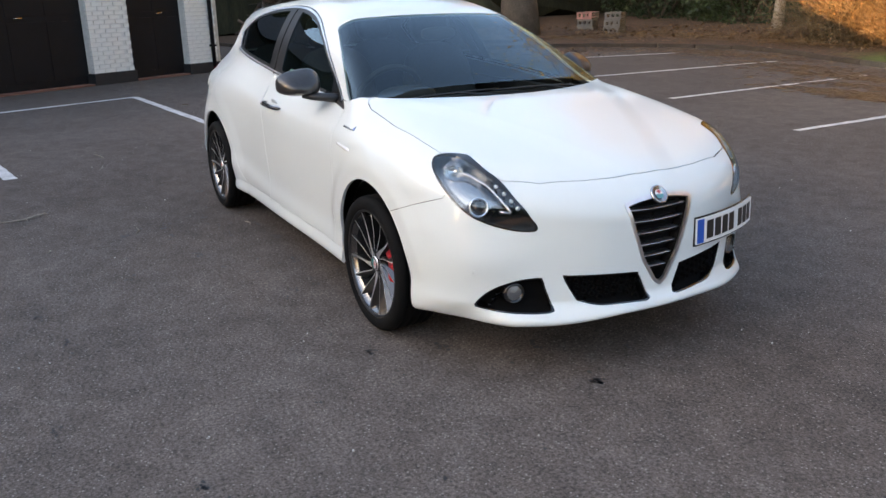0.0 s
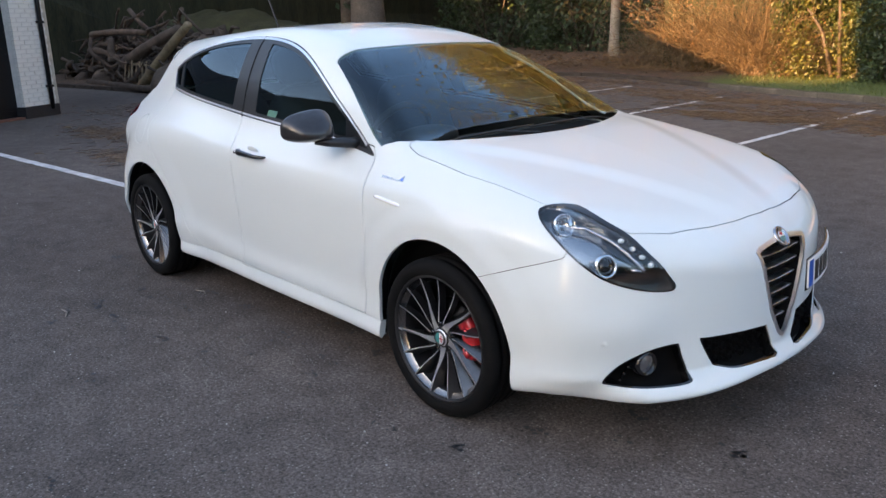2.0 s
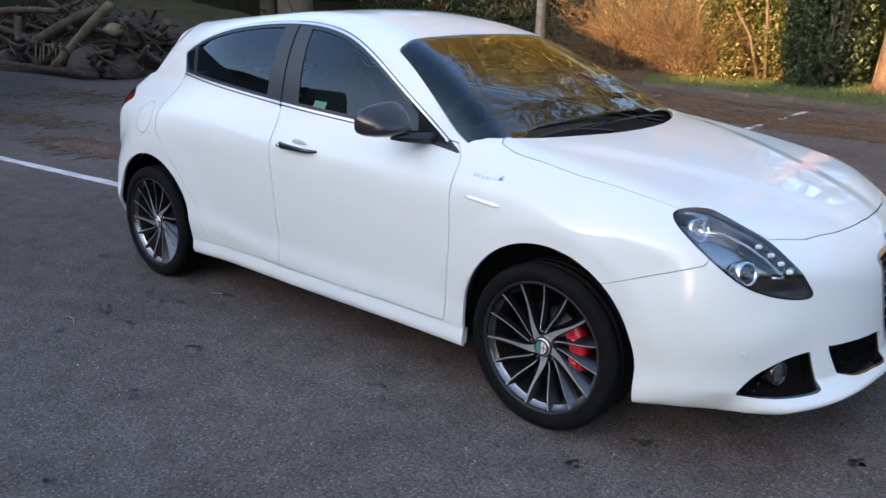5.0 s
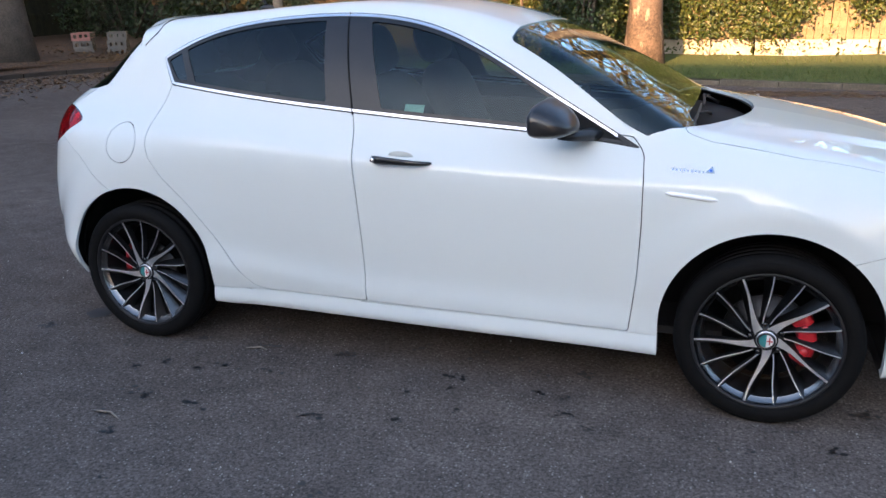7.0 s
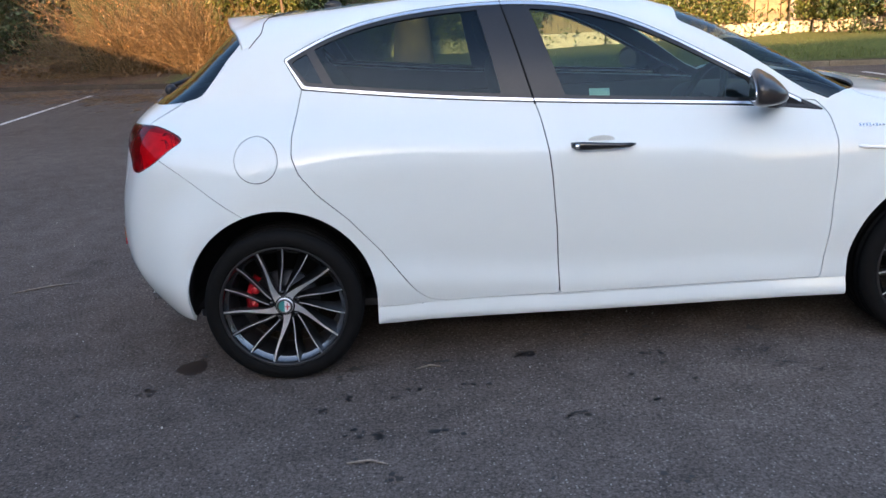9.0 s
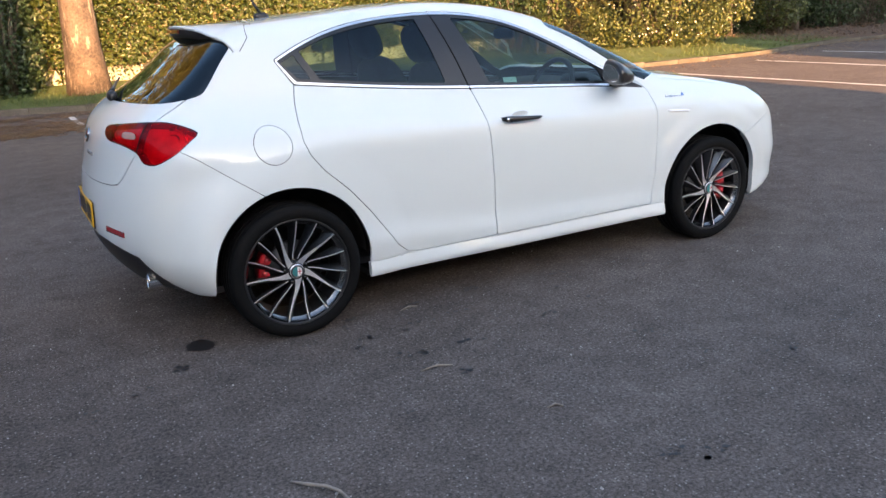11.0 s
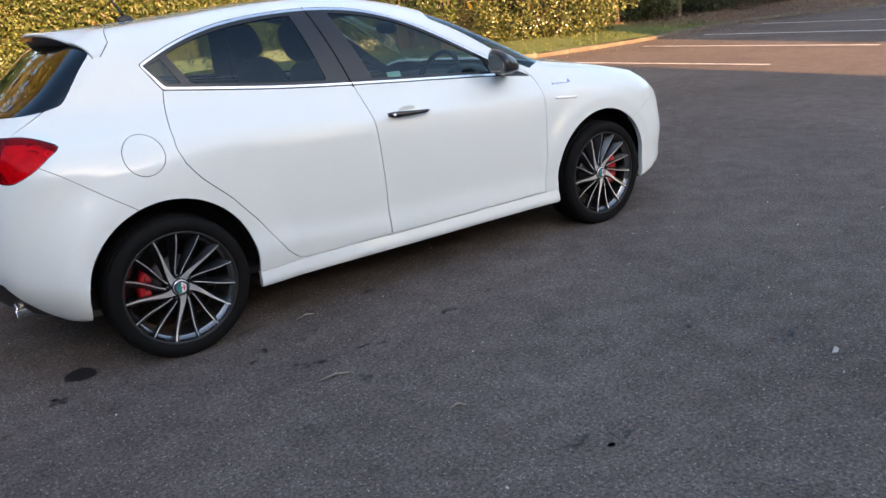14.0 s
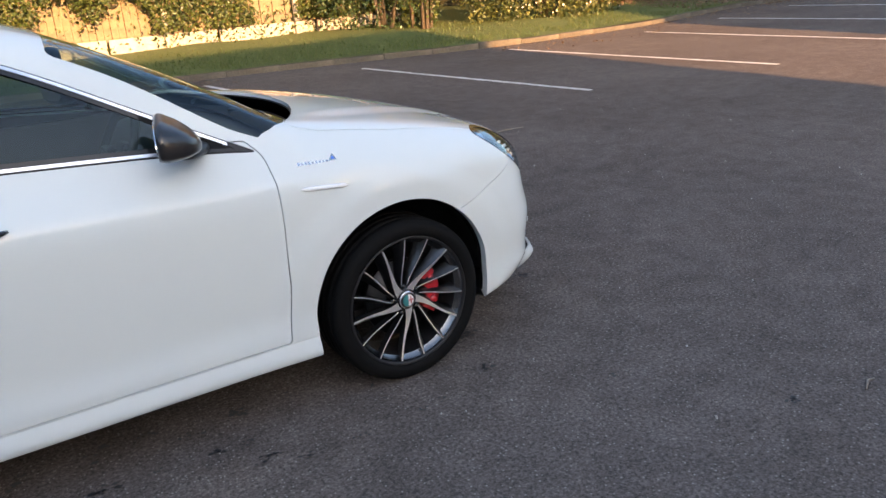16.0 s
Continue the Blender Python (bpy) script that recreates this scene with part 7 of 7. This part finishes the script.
# unseen buildings added behind the camera, to shade the car and the yard
for nm, x0, x1, y0, y1, h in (("house", -14.1, 3.9, -21.0, -12.0, 3.6), ("house", 9.6, 20.5, -21.0, -12.0, 3.6), ("house", -36.0, -14.2, -16.0, -7.0, 6.3)):
    hs = thing(nm, "unseen pale building with a tiled roof, added across the yard for shade", "building")
    bm = bmesh.new()
    box(bm, x0, x1, y0, y1, 0, h)
    part("wall", bm, RENDERW, hs)
    bm = bmesh.new()
    ym = (y0 + y1) / 2
    vs = [bm.verts.new(q) for q in ((x0 - 0.2, y0 - 0.3, h), (x1 + 0.2, y0 - 0.3, h), (x1 + 0.2, y1 + 0.3, h), (x0 - 0.2, y1 + 0.3, h), (x0 - 0.2, ym, h + 3.4), (x1 + 0.2, ym, h + 3.4))]
    for f in ((0, 1, 5, 4), (2, 3, 4, 5), (1, 2, 5), (3, 0, 4), (3, 2, 1, 0)):
        bm.faces.new([vs[i] for i in f])
    part("roof", bm, ROOFM, hs)
    # chimney block added out of view to shadow the hedge beside the pine
    if x0 == -14.1:
        bm = bmesh.new()
        box(bm, -8.5, -7.2, ym - 0.4, ym + 0.4, h + 2.6, h + 6.2)
        box(bm, -8.58, -7.12, ym - 0.48, ym + 0.48, h + 6.2, h + 6.4)
        part("chimney", bm, BRICKR, hs, "unseen broad chimney block added to cast a shadow on the hedge")
    for k in range(4):
        x = x0 + (x1 - x0) * (k + 0.5) / 4
        bm = bmesh.new()
        box(bm, x - 0.6, x + 0.6, y1 - 0.02, y1 + 0.04, 1.0, 2.2, 0.01)
        w = part("window", bm, mat("window_frame_white", (0.6, 0.6, 0.58), 0.5) if not bpy.data.materials.get("window_frame_white") else bpy.data.materials["window_frame_white"], hs)
        bm = bmesh.new()
        box(bm, x - 0.52, x + 0.52, y1 + 0.041, y1 + 0.046, 1.08, 2.12)
        part("pane", bm, GLOSS, w)

# tall block added out of view, keeps the sun off the far right shrubs
bm = bmesh.new()
box(bm, 13.0, 26.0, -10.5, -8.0, 0.0, 8.0)
bmesh.ops.subdivide_edges(bm, edges=bm.edges[:], cuts=12, use_grid_fill=True)
for v in bm.verts:
    v.co += Vector((0.5, 0.5, 0.8)) * noise.noise(v.co * 0.6)
tagged(part("tall_hedge", bm, mat("conifer_hedge", (0.02, 0.03, 0.012), 0.95, vary=0.5, scale=2, bump=1.0, bscale=8), None), "tall dark conifer hedge across the yard", "hedge", kind="structure")

# log pile
EARTH = mat("dark_earth", (0.034, 0.024, 0.016), 0.95, vary=0.5, scale=3, bump=1.0, bscale=10)
MOSS = mat("moss", (0.030, 0.032, 0.011), 0.95, vary=0.45, scale=2, bump=0.8, bscale=18)


def mound(name, label, at, turn, rx, ry, rz, rough, material):
    bm = bmesh.new()
    bmesh.ops.create_uvsphere(bm, u_segments=56, v_segments=28, radius=1)
    for v in bm.verts:
        v.co = Vector((v.co.x * rx, v.co.y * ry, max(v.co.z, -0.1) * rz))
        v.co += Vector((0.35, 0.35, 0.4)) * noise.noise(v.co * rough) + Vector((0.1, 0.1, 0.12)) * noise.noise(v.co * rough * 4)
    ob = part(name, smooth_bm(bm), material, None)
    ob.matrix_basis = pose(*at, 0, 0, turn)
    tagged(ob, label, "mound", kind="structure")


mound("earth_mound", "mound of dark earth under the branches", (-19.6, 7.5, 0.0), 4, 4.6, 2.0, 1.25, 1.3, EARTH)
mound("mossy_bank", "mossy green bank in the shade of trees", (-25.5, 11.6, 0.0), 14, 6.0, 2.4, 1.9, 0.7, MOSS)
LOGM = mat("log_bark", (0.058, 0.040, 0.028), 0.9, vary=0.6, scale=6, bump=0.9, bscale=18)
OLDLOG = mat("old_log_bark", (0.085, 0.060, 0.042), 0.9, vary=0.5, scale=5, bump=0.9, bscale=16)
SPLIT = mat("split_log", (0.20, 0.15, 0.085), 0.85, vary=0.5, scale=4, bump=0.7, bscale=20)


def pile_height(x):
    """The outline of the pile along the kerb."""
    return float(np.interp(x, [-23.8, -22.6, -21.0, -18.5, -16.4, -15.2, -14.7], [0.35, 1.1, 1.75, 1.6, 1.4, 1.1, 0.15]))


for k in range(285):
    x = rng.uniform(-23.4, -14.95)
    y = 5.15 + 1.6 * rng.random() ** 1.3
    top = pile_height(x)
    z = 0.10 + (top - 0.1) * min(1.0, 0.25 + 0.75 * (y - 5.1) / 1.0) * rng.random() ** 0.6
    a, tl, ln = rng.normal(0, 0.55) + (math.pi if k % 2 else 0), rng.normal(0, 0.34), rng.uniform(0.6, 2.3)
    tl = max(-0.7, min(0.7, tl))
    if abs(math.sin(tl)) * ln / 2 > z:
        tl *= 0.3
    d = Vector((math.cos(a) * math.cos(tl), math.sin(a) * math.cos(tl) * 0.6, math.sin(tl))) * ln / 2
    bend, crook = Vector(rng.normal(0, 0.10, 3)), Vector(rng.normal(0, 0.06, 3))
    r = 0.014 + 0.075 * rng.random() ** 2.2
    ob = part("cut_branch", tube(bmesh.new(), [-d, d * -0.45 + crook, bend, d * 0.5 - crook, d], [r, r * 0.95, r * 0.85, r * 0.7, r * 0.45], 7), OLDLOG if k % 5 == 0 else LOGM, None)
    ob.location = (x, y, max(z, r + 0.03))
    tagged(ob, "cut branch thrown on the log pile", "branch", "branches of the log pile")


def log(label, p0, p1, r, material, sag=0.04):
    """A round log with knots and an uneven girth."""
    p0, p1 = Vector(p0), Vector(p1)
    pts = [p0.lerp(p1, k / 10) + Vector((0, 0, sag * math.sin(math.pi * k / 10))) for k in range(11)]
    bm = tube(bmesh.new(), pts, [r * (1.06 - 0.025 * k + 0.12 * noise.noise(Vector((k * 0.7, r * 40, p0.x)))) for k in range(11)], 14)
    for v in bm.verts:
        v.co += Vector((1, 1, 1)) * 0.16 * r * noise.noise(v.co * 7)
    tagged(part("log", smooth_bm(bm), material, None), label, "log", "logs of the pile")


log("pale split log leaning on the pile", (-17.15, 5.02, 0.12), (-15.2, 5.45, 1.52), 0.115, SPLIT)
log("thick brown log sloping across the pile", (-18.3, 5.15, 0.62), (-16.0, 5.6, 1.42), 0.15, OLDLOG)
log("long brown log lying along the top of the pile", (-21.3, 5.5, 1.32), (-18.0, 5.6, 1.36), 0.085, OLDLOG)
log("long brown log lying along the top of the pile", (-20.6, 5.3, 0.92), (-18.3, 5.3, 0.60), 0.08, LOGM)
log("short log standing among the branches", (-19.3, 5.2, 0.62), (-19.45, 5.3, 1.2), 0.10, OLDLOG)
log("fallen mossy log beside the kerb", (-20.2, 4.86, 0.13), (-14.9, 4.86, 0.11), 0.085, LOGM, 0.0)
for x, y, r, m in ((-16.05, 5.35, 0.50, OLDLOG), (-19.9, 5.15, 0.34, OLDLOG), (-15.3, 5.65, 0.36, LOGM), (-21.6, 5.2, 0.26, LOGM), (-15.25, 5.5, 0.17, SPLIT)):
    bm = bmesh.new()
    bmesh.ops.create_icosphere(bm, subdivisions=3, radius=r)
    for v in bm.verts:
        v.co = v.co * (1 + 0.35 * noise.noise(v.co * 1.1 / r + Vector((x, y, 0))))
        v.co.z *= 0.8
    ob = part("tree_stump", smooth_bm(bm), m, None)
    ob.location = (x, y, r * 0.55 if m is not SPLIT else 1.02)
    tagged(ob, "rounded old stump at the foot of the pile" if m is not SPLIT else "pale sawn block on top of a stump", "stump", "stumps")
PALLET = mat("weathered_wood", (0.20, 0.155, 0.10), 0.85, vary=0.3, scale=9, bump=0.3, bscale=40)
pl = thing("pallet", "small broken wooden pallet leaning on the pile", "pallet", at=pose(-17.46, 4.98, 0.10, -9, 0, 3))
for k in range(7):
    bm = bmesh.new()
    x = -0.58 + 0.185 * k
    box(bm, x, x + (0.055, 0.05, 0.07, 0.05, 0.06, 0.05, 0.055)[k], 0, 0.022, 0, (0.62, 0.60, 0.63, 0.55, 0.62, 0.61, 0.62)[k], 0.003)
    bmesh.ops.rotate(bm, cent=(x, 0, 0), matrix=Matrix.Rotation(radians((0, 4, -3, 5, 2, -2, 0)[k]), 3, "Y"), verts=bm.verts[:])
    part("slat", bm, PALLET, pl)
for z, y in ((0.06, 0.023), (0.52, 0.023), (0.06, 0.30), (0.50, 0.30)):
    bm = bmesh.new()
    box(bm, -0.60, 0.62, y, y + 0.035, z, z + 0.05, 0.003)
    part("crossbar", bm, PALLET, pl)

# wheeled bin
BIN = mat("black_bin_plastic", (0.013, 0.013, 0.014), 0.5, vary=0.2, scale=10)
wb = thing("wheeled_bin", "black wheeled rubbish bin on the asphalt", "bin", at=pose(-13.75, 7.3, 0, 0, 0, 36))
bm = bmesh.new()
vs = [[bm.verts.new((sx_ * w / 2, sy * d / 2, z)) for sx_, sy in ((-1, -1), (1, -1), (1, 1), (-1, 1))] for w, d, z in ((0.44, 0.50, 0.05), (0.47, 0.56, 0.5), (0.55, 0.66, 0.96), (0.585, 0.70, 0.97), (0.585, 0.70, 1.0))]
for a, b in zip(vs, vs[1:]):
    for i in range(4):
        bm.faces.new((a[i], a[(i + 1) % 4], b[(i + 1) % 4], b[i]))
bm.faces.new(vs[0][::-1]), bm.faces.new(vs[-1])
bmesh.ops.bevel(bm, geom=bm.edges[:], offset=0.012, segments=2, affect="EDGES")
part("bin_body", bm, BIN, wb)
bm = bmesh.new()
box(bm, -0.31, 0.31, -0.38, 0.37, 1.0, 1.06, 0.025)
part("bin_lid", bm, BIN, wb)
part("bin_handle", tube(bmesh.new(), [(-0.26, 0.40, 0.98), (0.26, 0.40, 0.98)], 0.016, 8), BIN, wb)
for sx_ in (-1, 1):
    ob = part("bin_wheel", lathe(bmesh.new(), [(0.0, 0.0), (0.06, 0.0), (0.1, 0.005), (0.1, 0.045), (0.0, 0.05)], 20), TYRE, wb)
    ob.matrix_basis = pose(sx_ * 0.25, 0.3, 0.1, 0, 0, 90)
for z in (0.86, 0.62):
    bm = bmesh.new()
    box(bm, -0.10, 0.05, -0.337 + 0.02 * (0.86 - z) * 5, -0.325 + 0.02 * (0.86 - z) * 5, z, z + 0.035)
    part("white_label", bm, ENAMEL, wb)

# crates


def crate(x, y, z, rz, m, label):
    c = thing("crate", label, "crate", "stacked wooden crates", at=pose(x, y, z, 0, 0, rz))
    w, d, h = 0.30, 0.24, 0.215
    for sy in (-1, 1):
        for k in range(3):
            bm = bmesh.new()
            box(bm, -w, w, sy * d - 0.006, sy * d + 0.006, 0.005 + 0.074 * k, 0.055 + 0.074 * k, 0.002)
            part("slat", bm, PALLET, c)
    for sx_ in (-1, 1):
        # the end is a board with three square holes
        bm = bmesh.new()
        for a, b, z0, z1 in ((-d, d, 0.0, 0.066), (-d, d, 0.16, h)) + tuple((q - 0.03, q + 0.03, 0.066, 0.16) for q in (-d + 0.03, -0.07, 0.07, d - 0.03)):
            box(bm, sx_ * (w + 0.013) - 0.006, sx_ * (w + 0.013) + 0.006, a, b, z0, z1)
        part("end_board", bm, m, c)
        for sy in (-1, 1):
            bm = bmesh.new()
            box(bm, sx_ * (w - 0.03) - 0.02, sx_ * (w - 0.03) + 0.02, sy * (d - 0.03) - 0.02, sy * (d - 0.03) + 0.02, 0.015, h, 0.003)
            part("corner_block", bm, PALLET, c)
    bm = bmesh.new()
    box(bm, -w, w, -d, d, 0.0, 0.012, 0.003)
    part("crate_floor", bm, PALLET, c)


CRW, CRP = mat("pale_crate_wood", (0.15, 0.135, 0.115), 0.8, vary=0.25, scale=8), mat("pink_crate_wood", (0.34, 0.16, 0.13), 0.8, vary=0.25, scale=8)
for k in range(3):
    crate(-16.1, 14.6, 0.15 + 0.219 * k, -62 + 4 * k, CRW, "pale wooden fruit crate with square holes in a stack")
    crate(-16.95, 14.25, 0.15 + 0.219 * k, -50 - 5 * k, CRP if k == 2 else CRW, "faded pink wooden crate on a stack" if k == 2 else "pale wooden fruit crate with square holes in a stack")

# ---- small things on the asphalt ----
STAIN = mat("dark_stain", (0.010, 0.010, 0.011), 0.55, vary=0.3, scale=40)
spots = [(-2.282, -1.376), (-2.222, -1.632), (-1.699, -0.809), (-1.099, -0.592), (0.361, -0.70), (0.512, -0.382), (0.554, -0.365), (0.808, -0.013), (-1.667, -0.786), (-1.357, -0.657), (-1.166, -0.655), (-0.637, -0.673), (-0.438, -0.68), (-2.14, -0.627), (-1.554, -1.304), (-2.163, -0.966), (-1.256, -1.254), (-2.391, -1.073), (-2.114, -1.061), (-2.39, -0.821), (0.375, -0.72), (-2.06, -0.81), (-1.557, -1.32), (-2.003, -1.387), (-1.346, -1.73), (-0.636, -0.685), (-3.064, -0.716), (0.25, -1.0), (0.62, -0.55), (0.95, -0.35), (-0.85, -0.72), (-1.15, -0.85), (-2.4, -1.35), (-2.2, -1.1), (-1.9, -1.05), (-3.23, -0.907), (-1.679, -3.139), (-1.949, -2.563), (-1.875, -2.644), (-0.955, -2.243), (-0.774, -2.56), (-0.778, -2.635), (-0.647, -2.757), (-0.935, -2.769), (-2.414, -0.9)]
bm = bmesh.new()
for k in range(170):
    if k < len(spots):
        x, y, r = *spots[k], rng.uniform(0.018, 0.036)
    else:
        x, y, r = rng.uniform(-4.0, 1.3), -0.55 - abs(rng.normal(0, 1.0)), rng.uniform(0.005, 0.02)
    for _ in range(rng.integers(3, 9)):
        dx, dy = rng.normal(0, r * 1.1), rng.normal(0, r * 0.6)
        q = r * rng.uniform(0.15, 0.6)
        vs = [bm.verts.new((x + dx + q * rng.uniform(0.5, 1.3) * math.cos(a), y + dy + q * rng.uniform(0.4, 1.0) * math.sin(a), 0.0022 + 0.0002 * (k % 5))) for a in np.linspace(0, 6.28, 10)[:-1]]
        bm.faces.new(vs)
for k in range(9):
    # one larger round damp patch behind the rear wheel
    a, q = 6.28 * k / 9, 0.042
    dx, dy = 0.03 * math.cos(a), 0.03 * math.sin(a)
    bm.faces.new([bm.verts.new((-3.08 + dx + q * rng.uniform(0.7, 1.1) * math.cos(b), -0.705 + dy + q * rng.uniform(0.7, 1.1) * math.sin(b), 0.0034 + 0.0001 * k)) for b in np.linspace(0, 6.28, 12)[:-1]])
tagged(part("dark_spots", bm, STAIN, None), "small dark splashes on the asphalt beside the car", "stain", kind="stuff")
bm = bmesh.new()
for k in range(260):
    x, y = rng.uniform(-6, 5), rng.uniform(-4.8, 3.5)
    r = rng.uniform(0.003, 0.0065)
    bmesh.ops.create_cube(bm, size=r, matrix=Matrix.Translation((x, y, 0.003)) @ Euler(rng.uniform(0, 3, 3)).to_matrix().to_4x4())
for x, y, r in ((-0.804, -2.789, 0.022), (-0.95, -2.9, 0.010), (-2.3, -2.6, 0.009), (0.6, -1.8, 0.010)):
    bmesh.ops.create_cube(bm, size=r, matrix=Matrix.Translation((x, y, 0.004)) @ Euler(rng.uniform(0, 3, 3)).to_matrix().to_4x4() @ Matrix.Diagonal((1.3, 0.8, 0.3, 1)))
tagged(part("grit", bm, mat("pale_grit", (0.42, 0.40, 0.37), 0.8, vary=0.2, scale=30), None), "pale grit scattered on the asphalt", "grit", kind="stuff")
STICK = mat("dry_stick", (0.25, 0.215, 0.175), 0.85, vary=0.3, scale=30, bump=0.5, bscale=80)
st = thing("stick", "crooked dry stick lying on the asphalt", "stick")
part("stem", tube(bmesh.new(), [(-3.103, -2.034, 0.010), (-3.062, -2.088, 0.014), (-3.02, -2.131, 0.016), (-2.993, -2.174, 0.013), (-2.984, -2.243, 0.012), (-2.998, -2.35, 0.010)], [0.004, 0.0065, 0.006, 0.006, 0.005, 0.003], 7), STICK, st)
part("fork", tube(bmesh.new(), [(-2.985, -2.25, 0.012), (-2.955, -2.27, 0.016), (-2.936, -2.28, 0.024)], [0.006, 0.004, 0.002], 6), STICK, st)
part("fork", tube(bmesh.new(), [(-2.992, -2.17, 0.012), (-3.02, -2.20, 0.010)], [0.004, 0.002], 6), STICK, st)
for x, y, a, ln in ((-2.08, -0.86, 5, 0.1), (-2.30, -1.55, -10, 0.14), (-4.2, 0.5, 20, 0.35), (-5.2, -1.4, 10, 0.3), (3.2, 2.6, 0, 0.4), (1.9, 3.2, 30, 0.3), (1.17, -2.0, 15, 0.1), (-2.1, -2.1, -20, 0.06)):
    d = Vector((math.cos(radians(a)), math.sin(radians(a)), 0)) * ln / 2
    ob = part("twig", tube(bmesh.new(), [-d, Vector((0.01, 0.015, 0.004)), d], [0.003, 0.005, 0.002], 5), STICK, None)
    ob.location = (x, y, 0.005)
    tagged(ob, "thin dry twig lying on the asphalt", "twig", "twigs on the asphalt")
